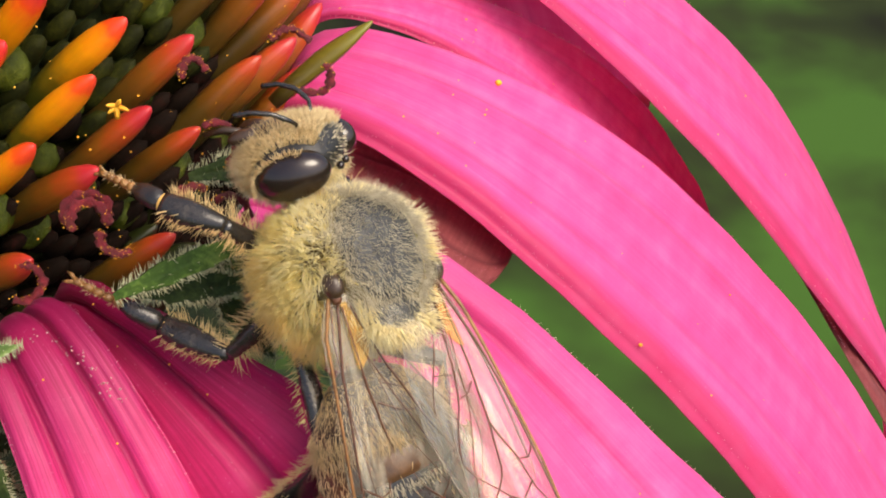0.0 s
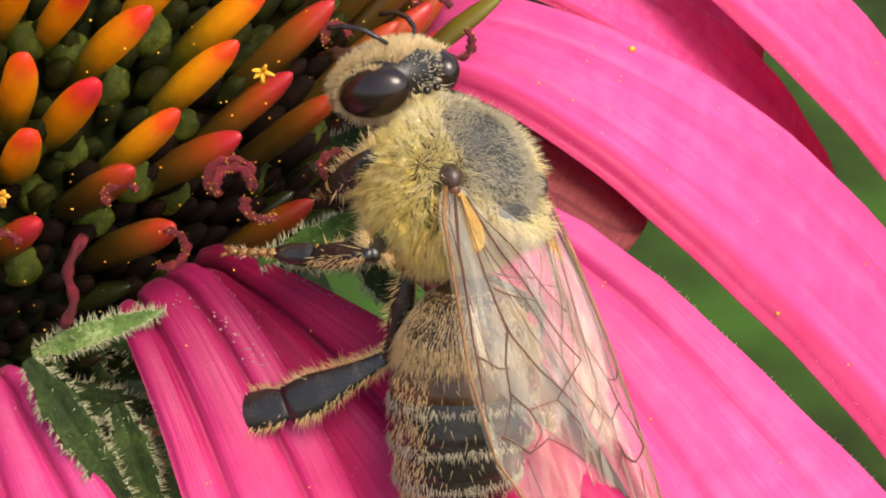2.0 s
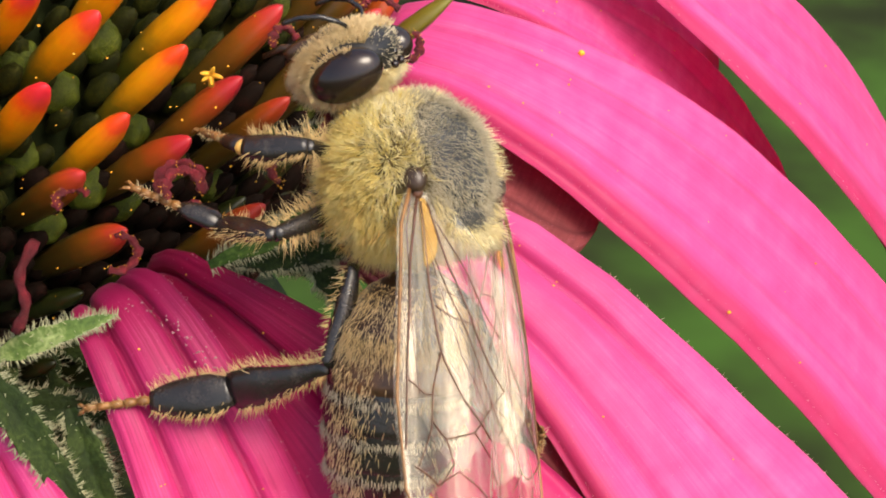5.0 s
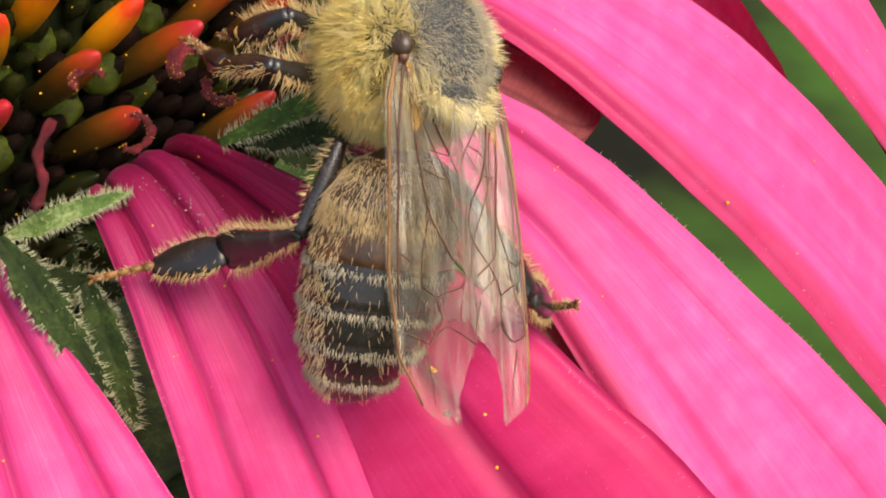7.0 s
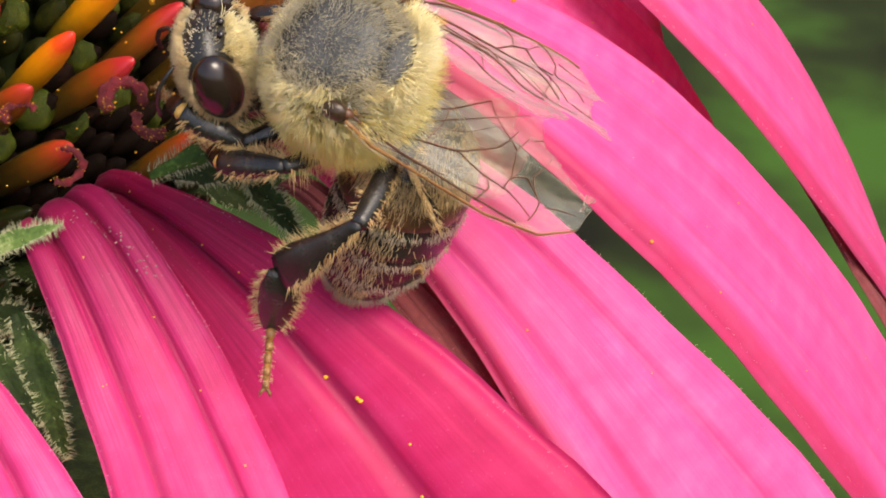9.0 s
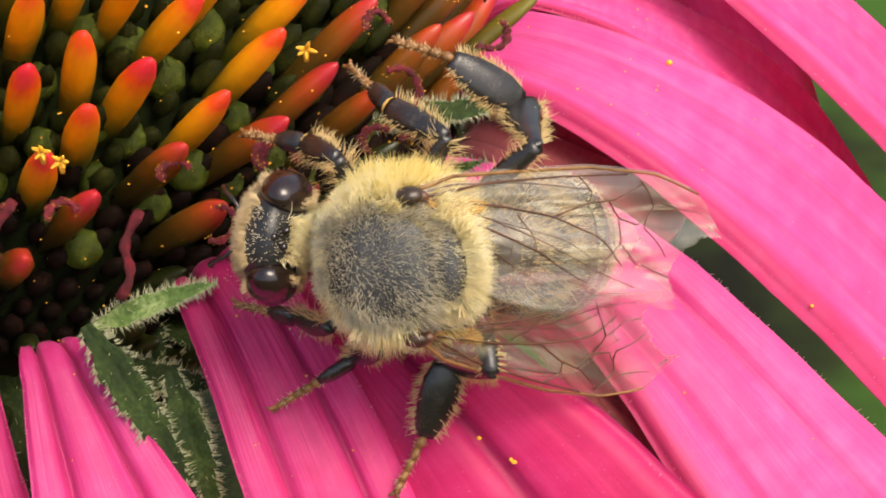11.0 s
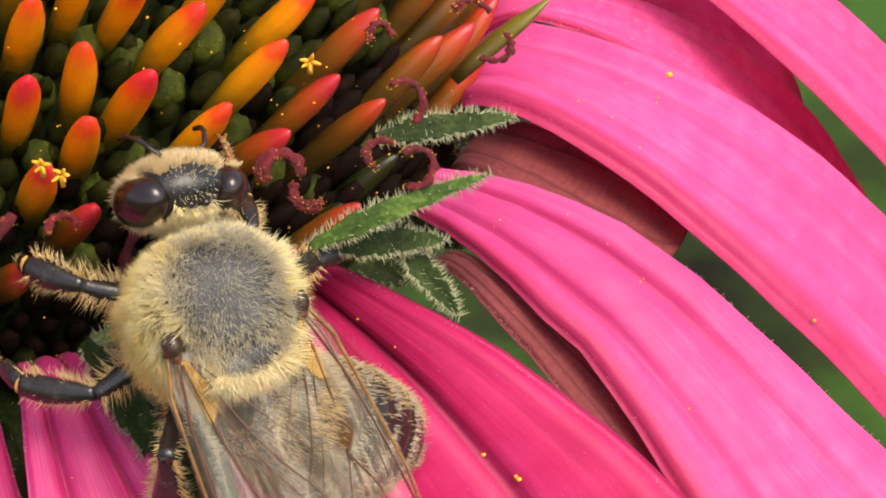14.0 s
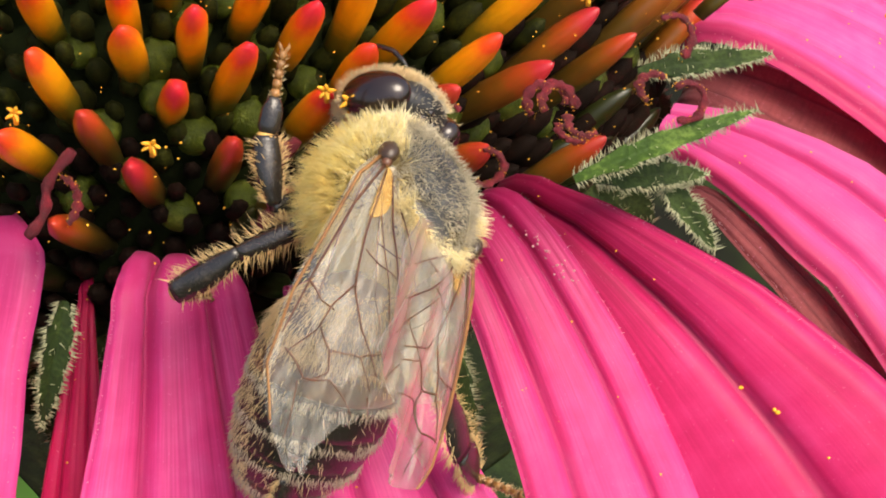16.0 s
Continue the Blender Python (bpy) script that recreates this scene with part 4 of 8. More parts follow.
def ab_profile(s):
    """Half width, half height and centre height of the abdomen at s along it."""
    r = np.interp(s, [0, 0.06, 0.18, 0.35, 0.55, 0.75, 0.88, 0.96, 1.0], [0.3, 0.75, 1.16, 1.34, 1.32, 1.14, 0.82, 0.46, 0.12])
    return r, r * 0.9, -0.1 - 0.45 * s * s


def make_abdomen():
    s = np.linspace(0, 1, 30)
    rw, rh, cz = ab_profile(s)
    a = np.linspace(0, 2 * np.pi, 32, endpoint=False)
    v = np.stack([np.repeat(-AB_LEN * s, 32), (0.96 * rw[:, None] * np.cos(a)).ravel(), (cz[:, None] + 0.96 * rh[:, None] * np.sin(a)).ravel()], 1)
    f = ring_faces(30, 32) + [tuple(range(31, -1, -1)), tuple(range(29 * 32, 30 * 32))]
    ab = part("abdomen", (v, f), CHITIN_BROWN, bee, "dark banded abdomen with pale hair stripes")
    cuts = [0.04, 0.22, 0.4, 0.56, 0.71, 0.85, 0.985]
    for k in range(6):
        q = np.linspace(cuts[k], cuts[k + 1] + 0.012, 9)
        rw, rh, cz = ab_profile(q)
        swell = 1.0 + 0.035 * np.linspace(0, 1, 9) ** 0.6
        swell[-1] -= 0.05
        v = np.stack([np.repeat(-AB_LEN * q, 32), ((rw * swell)[:, None] * np.cos(a)).ravel(), (cz[:, None] + (rh * swell)[:, None] * np.sin(a)).ravel()], 1)
        part("tergite", (v, ring_faces(9, 32)), (CHITIN_BROWN, CHITIN_RUST, CHITIN, CHITIN, CHITIN, CHITIN_BROWN)[k], ab)
    # pale hair bands at the front of each ring, thin dark-gold down elsewhere
    n = 20000
    q, al = rng.uniform(0.03, 0.97, n), rng.uniform(0, 2 * np.pi, n)
    near = np.min(np.abs(q[:, None] - (np.array(cuts[1:6]) + 0.03)), 1)
    keep = (near < 0.015 + 0.006 * np.sin(al * 7)) | (rng.uniform(0, 1, n) < 0.035) | ((q < 0.28) & (rng.uniform(0, 1, n) < 0.75)) | ((np.abs(np.cos(al)) > 0.93) & (rng.uniform(0, 1, n) < 0.4))
    q, al, near = q[keep], al[keep], near[keep]
    rw, rh, cz = ab_profile(q)
    p = np.stack([-AB_LEN * q, 1.03 * rw * np.cos(al), cz + 1.03 * rh * np.sin(al)], 1)
    nrm = np.stack([np.zeros(len(q)), np.cos(al), np.sin(al)], 1)
    way = nrm * 0.32 + np.array([-0.95, 0, 0]) + rng.normal(0, 0.2, (len(q), 3))
    band = (near < 0.021) & (q > 0.27)
    ln = np.where(q < 0.27, 0.34, np.where(band, 0.15, 0.17)) * rng.uniform(0.7, 1.25, len(q))
    for sel, m, lab in ((band, FUR_GREY, "pale grey hair bands"), (~band, FUR_TAN, "thin brown down")):
        tagged(part("fur", strands(p[sel], way[sel], ln[sel] * 0.95, 0.0065, rng), m, ab), lab, kind="stuff")
    return ab


abdomen = make_abdomen()


# ---- wings: root at the origin, tip along -x, leading edge on the outer side ----
def wing_outline(kind, torn, rng):
    if kind == "fore":
        xs = np.array([0, 0.08, 0.3, 0.55, 0.78, 0.92, 1.0])
        lead, trail = np.array([0.03, 0.06, 0.07, 0.08, 0.06, 0.0, -0.1]), np.array([-0.03, -0.07, -0.16, -0.27, -0.33, -0.3, -0.2])
        ln = 6.55
    else:
        xs = np.array([0, 0.1, 0.3, 0.55, 0.8, 0.93, 1.0])
        lead, trail = np.array([0.02, 0.04, 0.04, 0.05, 0.02, -0.05, -0.12]), np.array([-0.05, -0.16, -0.28, -0.32, -0.3, -0.24, -0.17])
        ln = 4.7
    n, m = 64, 40
    x = np.linspace(0, 1, n)
    a, b = np.interp(x, xs, lead), np.interp(x, xs, trail)
    k = np.array([1, 2, 3, 2, 1]) / 9
    a[2:-2], b[2:-2] = np.convolve(a, k, "valid"), np.convolve(b, k, "valid")
    y = a[:, None] + (b - a)[:, None] * np.linspace(0, 1, m)
    u = np.linspace(0, 1, m)
    nick = np.array([noise.noise(Vector((q * 7 + torn * 50, 0.3, 0))) + 0.5 * noise.noise(Vector((q * 19, 1.7, torn * 30))) for q in u])
    endx = 1 - torn * np.clip((u - 0.34) / 0.4, 0, 1) ** 0.8 - torn * 0.3 * np.clip(nick, 0, 1) * (u > 0.15) - 0.008 * rng.uniform(0, 1, m)
    return x, y, endx, ln, n, m


def wave(x, y):
    """Gentle pleats of the membrane."""
    return 0.06 * np.sin(y * 42 + x * 2) * np.minimum(1, x * 3) + 0.12 * np.sin(x * 2.6) + 0.1 * x * x


def wing(kind, sg, torn, rng):
    x, y, endx, ln, n, m = wing_outline(kind, torn, rng)
    z0 = 0.02 if kind == "fore" else -0.06
    xx = np.minimum(x[:, None], endx[None])
    v = np.stack([-xx * ln, sg * y * 6.6, wave(xx, y) + z0], 2).reshape(-1, 3)
    f = []
    for i in range(n - 1):
        for j in range(m - 1):
            if x[i] < max(endx[j], endx[j + 1]) - 1e-6:
                f.append((i * m + j, i * m + j + 1, (i + 1) * m + j + 1, (i + 1) * m + j))
    ob = part(kind + "wing", (v, f), WING, bee, "clear amber-tinged wing with torn tip")
    sol = ob.modifiers.new("thickness", "SOLIDIFY")
    sol.thickness, sol.offset = 0.006 * U, 0
    if kind == "fore":
        lines = [
            (0.055, [(0.0, 0.02), (0.1, 0.05), (0.3, 0.06), (0.55, 0.07), (0.78, 0.05), (0.92, -0.01)]),
            (0.04, [(0.02, 0.0), (0.2, 0.03), (0.45, 0.045), (0.68, 0.05)]),
            (0.03, [(0.03, -0.01), (0.25, -0.03), (0.42, -0.06), (0.55, -0.12), (0.63, -0.2)]),
            (0.03, [(0.03, -0.03), (0.2, -0.09), (0.36, -0.16), (0.5, -0.24)]),
            (0.022, [(0.42, -0.06), (0.52, -0.03), (0.62, -0.02), (0.72, 0.02)]),
            (0.022, [(0.5, 0.05), (0.54, -0.0), (0.53, -0.04)]),
            (0.022, [(0.6, -0.02), (0.64, -0.07), (0.62, -0.14), (0.68, -0.2)]),
            (0.022, [(0.72, 0.03), (0.76, -0.04), (0.72, -0.1), (0.78, -0.18)]),
            (0.02, [(0.3, -0.05), (0.33, -0.1), (0.34, -0.15)]), (0.016, [(0.1, -0.02), (0.3, -0.1), (0.5, -0.19), (0.66, -0.26)]), (0.016, [(0.62, -0.14), (0.55, -0.2), (0.5, -0.24)]), (0.014, [(0.7, -0.2), (0.8, -0.24), (0.86, -0.25)]), (0.014, [(0.78, -0.03), (0.86, -0.05), (0.93, -0.06)]), (0.02, [(0.64, -0.07), (0.7, -0.09), (0.76, -0.05)]),
        ]
    else:
        lines = [
            (0.035, [(0.0, 0.01), (0.15, 0.03), (0.45, 0.03), (0.75, 0.01)]), (0.022, [(0.02, -0.01), (0.3, -0.06), (0.6, -0.12), (0.8, -0.2)]),
            (0.022, [(0.03, -0.03), (0.25, -0.13), (0.5, -0.24)]), (0.02, [(0.35, -0.07), (0.38, -0.12), (0.36, -0.18)]),
        ]
    for r, pts in lines:
        pts = np.array(pts)
        t, tt = np.linspace(0, 1, len(pts)), np.linspace(0, 1, 16)
        px, py = np.interp(tt, t, pts[:, 0]), np.interp(tt, t, pts[:, 1])
        # a vein ends where the film is torn off
        row_ = np.clip(np.rint(px * (n - 1)).astype(int), 0, n - 1)
        u = np.clip((py - y[row_, 0]) / (y[row_, -1] - y[row_, 0]), 0, 1)
        whole = np.logical_and.accumulate(px <= np.interp(u, np.linspace(0, 1, m), endx) + 0.004)
        if whole.sum() < 3:
            continue
        path = np.stack([-px * ln, sg * py * 6.6, wave(px, py) + z0 + 0.012], 1)[whole]
        part("vein", tube(path, r * np.linspace(0.95, 0.52, 16)[whole] * (0.7 if r > 0.03 else 0.8), 6), CHITIN_TAN if r > 0.05 else VEIN, ob, "thin brown wing vein")
    if kind == "fore":
        gx, gq = np.meshgrid(np.linspace(0.02, 0.2, 14), np.linspace(0, 1, 7), indexing="ij")
        gy = -0.005 - 0.06 * gx - gq * (0.01 + 0.34 * gx * (1 - ((gx - 0.02) / 0.181) ** 3))
        top = np.stack([-gx * ln, sg * gy * 6.6, wave(gx, gy) + z0 + 0.02], 2).reshape(-1, 3)
        base = part("wing_base", (top, ring_faces(14, 7, False)), WING_AMBER, ob, "amber yellow wing base")
        skin = base.modifiers.new("thickness", "SOLIDIFY")
        skin.thickness, skin.offset = 0.012 * U, 0
    return ob


hindwing_left, hindwing_right = wing("hind", 1, 0.12, rng), wing("hind", -1, 0.1, rng)
forewing_left, forewing_right = wing("fore", 1, 0.26, rng), wing("fore", -1, 0.2, rng)


# ---- legs: each segment runs along its own x ----
def leg_piece(name, ln, prof, flat, hairs, label, material=CHITIN, hair_len=0.2):
    s = np.linspace(0, 1, 14)
    r = np.interp(s, np.linspace(0, 1, len(prof)), prof)
    path = np.stack([s * ln, 0.04 * np.sin(s * 3), 0.02 * np.sin(s * 5)], 1)
    ob = part(name, tube(path, r, 12, flat), material, bee, label)
    n = int(hairs * 0.62)
    q = rng.uniform(0.03, 0.98, n)
    al = rng.choice([0, np.pi], n) + rng.normal(0, 0.35, n)
    rr = np.interp(q, np.linspace(0, 1, len(prof)), prof)
    d = np.stack([np.full(n, 0.0), -np.cos(al), flat * np.sin(al)], 1)
    p = np.stack([q * ln, 0 * q, 0 * q], 1) + d * rr[:, None] * 0.95
    way = d + np.array([0.55, 0, 0]) + rng.normal(0, 0.22, (n, 3))
    tagged(part("hairs", strands(p, way, hair_len * 1.3 * rng.uniform(0.3, 1.2, n) ** 1.3, 0.008, rng), FUR_AMBER, ob), "golden leg fringe", kind="stuff")
    return ob


def tarsus(ln, label, first=0):
    s = Soup()
    k = 5
    for i in range(k):
        a, b = ln * (0.45 * first + (1 - 0.45 * first) * i / k), ln * (0.45 * first + (1 - 0.45 * first) * (i + 0.92) / k)
        s.add(tube([(a, 0, 0), ((a + b) / 2, 0, 0.01), (b, 0, 0)], [0.065, 0.095 - 0.008 * i, 0.075], 8))
    for sg in (1, -1):
        s.add(tube([(ln * 0.96, 0, 0), (ln * 1.05, 0.08 * sg, 0.02), (ln * 1.1, 0.1 * sg, -0.06)], [0.04, 0.035, 0.01], 6))
    ob = part("tarsus", s.get(), CHITIN_TAN, bee, label)
    if first:
        q = np.linspace(0, 1, 10)
        path = np.stack([q * ln * 0.47, 0 * q, 0.02 * np.sin(q * 3)], 1)
        part("basitarsus", tube(path, np.interp(q, [0, 0.2, 0.7, 1], [0.1, 0.2, 0.19, 0.1]), 12, 0.7), CHITIN, ob, "dark glossy first foot joint")
        ring = tube([(-0.05, 0, 0), (0.02, 0, 0), (0.08, 0, 0)], [0.12, 0.19, 0.12], 10, 0.8)
        part("joint", ring, VEIN_AMBER, ob, "yellow hairy joint")
    n = 80
    q, al = rng.uniform(0.05, 0.95, n), rng.uniform(0, 6.28, n)
    d = np.stack([np.full(n, 0.5), np.cos(al), np.sin(al)], 1)
    p = np.stack([q * ln, 0.07 * np.cos(al), 0.07 * np.sin(al)], 1)
    tagged(part("hairs", strands(p, d, rng.uniform(0.05, 0.12, n), 0.008, rng), FUR_TAN, ob), kind="stuff")
    return ob


LENGTHS = {"F": (1.35, 1.2, 1.5), "M": (1.5, 1.45, 1.8), "H": (1.85, 2.1, 1.55, 1.2)}
legs = {}
for key in ("FL", "FR", "ML", "MR", "HL", "HR"):
    ln = LENGTHS[key[0]]
    if key[0] == "H":
        legs[key] = [
            leg_piece("hind_femur", ln[0], (0.12, 0.19, 0.2, 0.15), 0.8, 220, "black hairy thigh"),
            leg_piece("hind_tibia", ln[1], (0.12, 0.18, 0.28, 0.39, 0.36), 0.4, 600, "flat glossy black shin with a golden fringe"),
            leg_piece("hind_basitarsus", ln[2], (0.26, 0.38, 0.38, 0.33, 0.18), 0.4, 480, "broad glossy black foot plate with a golden fringe", hair_len=0.16),
            tarsus(ln[3], "slender amber foot"),
        ]
    else:
        legs[key] = [
            leg_piece("femur", ln[0], (0.13, 0.19, 0.18, 0.13), 0.85, 320, "black hairy thigh", hair_len=0.3),
            leg_piece("tibia", ln[1], (0.13, 0.22, 0.26, 0.22), 0.75, 320, "black shin with amber joint"),
            tarsus(ln[2], "slender amber foot", 1),
        ]


def motions():
    walk(bee, [
        (0, at(14.672, -12.963, 2.555, 26.9, -39.6, 113.5)), (0.5, at(14.115, -12.368, 3.226, 40.1, -37.1, 111.3)), (1, at(14.068, -12.363, 3.280, 41.8, -32.1, 110.2)),
        (1.5, at(14.008, -12.297, 3.161, 37.3, -29.5, 117.2)), (2, at(13.995, -12.319, 3.150, 35.3, -27.6, 115.1)), (2.5, at(14.119, -12.449, 3.153, 29.0, -29.5, 121.1)),
        (3, at(14.394, -12.687, 2.600, 24.0, -39.3, 121.8)), (3.5, at(14.503, -12.381, 3.142, 35.6, -44.3, 105.6)), (6, at(13.985, -12.493, 3.504, 46.2, -35.8, 108.3)),
        (6.5, at(14.069, -12.825, 3.683, 46.1, -34.4, 99.6)), (7, at(14.036, -13.299, 4.014, 44.6, -32.1, 100.0)), (7.5, at(13.925, -13.481, 4.105, 44.6, -26.4, 101.4)),
        (8, at(13.957, -13.772, 3.954, 42.7, -25.6, 105.1)), (8.5, at(14.328, -13.988, 3.981, 26.6, -42.4, 120.0)), (9, at(14.435, -13.754, 4.712, -25.7, -3.2, 156.7)),
        (9.5, at(12.941, -15.069, 3.471, -48.5, -4.3, 164.8)), (12, at(12.388, -15.006, 2.424, -70.0, 8.5, 175.2)), (12.5, at(9.870, -15.839, 1.753, -65.6, -3.8, 166.6)),
        (13, at(9.948, -15.854, 2.141, -53.8, -7.5, 163.2)), (13.5, at(9.734, -15.430, 2.668, -25.6, -32.6, 159.1)), (14, at(9.177, -15.067, 1.979, 3.5, -45.6, 122.4)),
        (14.5, at(8.126, -15.359, 1.473, 44.7, -39.3, 84.9)), (15, at(8.079, -15.240, 2.207, 46.3, -23.5, 90.3)), (15.5, at(7.403, -15.078, 2.346, 49.0, -15.8, 81.4)),
        (16, at(7.272, -15.263, 2.787, 54.8, -4.2, 87.8)),
    ])
    walk(head, [
        (0, at(1.40, 0.02, -0.25, 17.8, -30.4, 17.2)), (0.5, at(1.39, 0.04, -0.29, 12.4, -22.5, 7.4)), (1, at(1.37, 0.07, -0.34, -2.2, -23.2, 22.2)),
        (1.5, at(1.41, 0.08, -0.34, -1.3, -28.1, 13.2)), (2, at(1.40, 0.10, -0.35, -10.2, -34.8, 19.9)), (2.5, at(1.41, 0.11, -0.36, -6.8, -39.0, 21.3)),
        (3, at(1.36, -0.11, -0.08, -32.4, -26.1, 45.4)), (3.5, at(1.36, 0.03, -0.28, 13.3, -7.2, 27.5)), (6, at(1.41, 0.08, -0.35, -1.7, -18.6, 18.3)),
        (6.5, at(1.36, 0.00, -0.24, 0.0, -0.0, 0.0)), (7, at(1.36, 0.00, -0.24, 0.0, -0.0, 0.0)), (7.5, at(1.36, 0.00, -0.24, 0.0, -0.0, 0.0)),
        (8, at(1.36, 0.00, -0.24, 0.0, -0.0, 0.0)), (8.5, at(1.33, -0.01, -0.24, -0.2, -7.6, 42.9)), (9, at(1.65, -0.05, -0.09, 1.1, -9.9, 24.8)),
        (9.5, at(1.30, -0.18, -0.22, 9.8, -26.4, -15.8)), (12, at(1.41, -0.08, -0.23, 18.8, -9.0, -12.4)), (12.5, at(1.34, -0.16, -0.27, 23.5, -16.1, -19.9)),
        (13, at(1.28, -0.18, -0.26, 8.5, -13.9, -21.8)), (13.5, at(1.31, -0.13, -0.19, 6.8, -42.2, -20.4)), (14, at(1.34, -0.11, -0.18, 1.5, -21.6, -9.3)),
        (14.5, at(1.42, 0.03, -0.24, -3.2, -16.6, -5.0)), (15, at(1.47, 0.13, -0.26, 9.1, -30.4, 10.4)), (15.5, at(1.48, 0.14, -0.22, 6.7, -21.1, 11.7)),
        (16, at(1.43, 0.12, -0.23, -2.7, -33.1, 13.5)),
    ])
    walk(abdomen, [
        (0, at(-1.55, 0.00, -0.35, -11.9, -6.6, 13.0)), (0.5, at(-1.55, 0.00, -0.35, -6.9, -4.3, 3.9)), (1, at(-1.55, 0.00, -0.35, -8.0, -3.7, -0.4)),
        (1.5, at(-1.55, 0.00, -0.35, -8.0, -8.5, -2.0)), (2, at(-1.55, 0.00, -0.35, -14.9, -35.8, 14.3)), (2.5, at(-1.55, 0.00, -0.35, -8.3, -23.6, -5.3)),
        (3, at(-1.55, 0.00, -0.35, -11.1, -10.0, 3.5)), (3.5, at(-1.55, 0.00, -0.35, -5.0, -11.7, 8.4)), (6, at(-1.55, 0.00, -0.35, -9.5, -33.1, 9.8)),
        (6.5, at(-1.55, 0.00, -0.35, -7.4, -28.4, 8.2)), (7, at(-1.55, 0.00, -0.35, -12.9, -31.8, 12.5)), (7.5, at(-1.55, 0.00, -0.35, -16.5, -39.0, 25.1)),
        (8, at(-1.55, 0.00, -0.35, -18.3, -45.5, 26.4)), (8.5, at(-1.52, -0.23, -0.54, -12.9, -46.1, 18.7)), (9, at(-1.31, -0.41, -1.12, 108.6, -59.6, -109.8)),
        (9.5, at(-1.50, -0.02, -0.64, -2.4, -70.4, -5.4)), (12, at(-1.55, 0.00, -0.35, 36.9, -65.2, -44.9)), (12.5, at(-1.55, 0.00, -0.35, 0.4, -63.2, 2.0)),
        (13, at(-1.55, 0.00, -0.35, -21.3, -65.2, 20.3)), (13.5, at(-1.55, 0.00, -0.35, -42.3, -37.4, 46.9)), (14, at(-1.55, 0.00, -0.35, -48.0, -22.7, 58.7)),
        (14.5, at(-1.55, 0.00, -0.35, -20.3, -29.3, 29.0)), (15, at(-1.55, 0.00, -0.35, -23.1, -33.5, 24.8)), (15.5, at(-1.55, 0.00, -0.35, -23.9, -30.5, 41.8)),
        (16, at(-1.55, 0.00, -0.35, -39.3, -48.1, 57.2)),
    ])
    walk(forewing_left, [
        (0, at(-0.49, 1.21, 0.87, -28.4, -18.2, 10.6)), (0.5, at(-0.49, 1.21, 0.87, -21.8, 4.0, -18.2)), (1, at(-0.49, 1.21, 0.87, -23.5, 0.8, -15.0)),
        (1.5, at(-0.49, 1.21, 0.87, -22.2, -3.5, -17.5)), (2, at(-0.49, 1.21, 0.87, -22.2, -2.2, -14.9)), (2.5, at(-0.49, 1.21, 0.87, -24.4, -0.8, -21.6)),
        (3, at(-0.49, 1.21, 0.87, -27.6, -15.4, 10.6)), (3.5, at(-0.49, 1.21, 0.87, -21.2, -14.2, 9.2)), (6, at(-0.49, 1.21, 0.87, -21.3, -4.3, -25.1)),
        (6.5, at(-0.49, 1.21, 0.87, -20.4, -20.0, 16.0)), (7, at(-0.49, 1.21, 0.87, -23.7, -23.3, 19.2)), (7.5, at(-0.49, 1.21, 0.87, -18.8, -10.3, -8.1)),
        (8, at(-0.49, 1.21, 0.87, -18.9, -10.9, -7.5)), (8.5, at(-0.49, 1.21, 0.87, -22.3, -26.9, 20.2)), (9, at(-0.49, 1.21, 0.87, -15.5, -55.1, 23.0)),
        (9.5, at(-0.49, 1.21, 0.87, -15.7, -49.7, -13.2)), (12, at(-0.49, 1.21, 0.87, 9.2, -51.4, -40.4)), (12.5, at(-0.49, 1.21, 0.87, -4.9, -31.0, -23.4)),
        (13, at(-0.49, 1.21, 0.87, -10.1, -48.7, -22.6)), (13.5, at(-0.49, 1.21, 0.87, -36.1, -36.8, 0.8)), (14, at(-0.49, 1.21, 0.87, -35.9, -16.3, 7.5)),
        (14.5, at(-0.49, 1.21, 0.87, -32.1, -22.0, 18.8)), (15, at(-0.49, 1.21, 0.87, -27.7, -1.6, -5.5)), (15.5, at(-0.49, 1.21, 0.87, -23.0, -5.6, -2.3)),
        (16, at(-0.49, 1.21, 0.87, -20.8, -12.9, -4.7)),
    ])
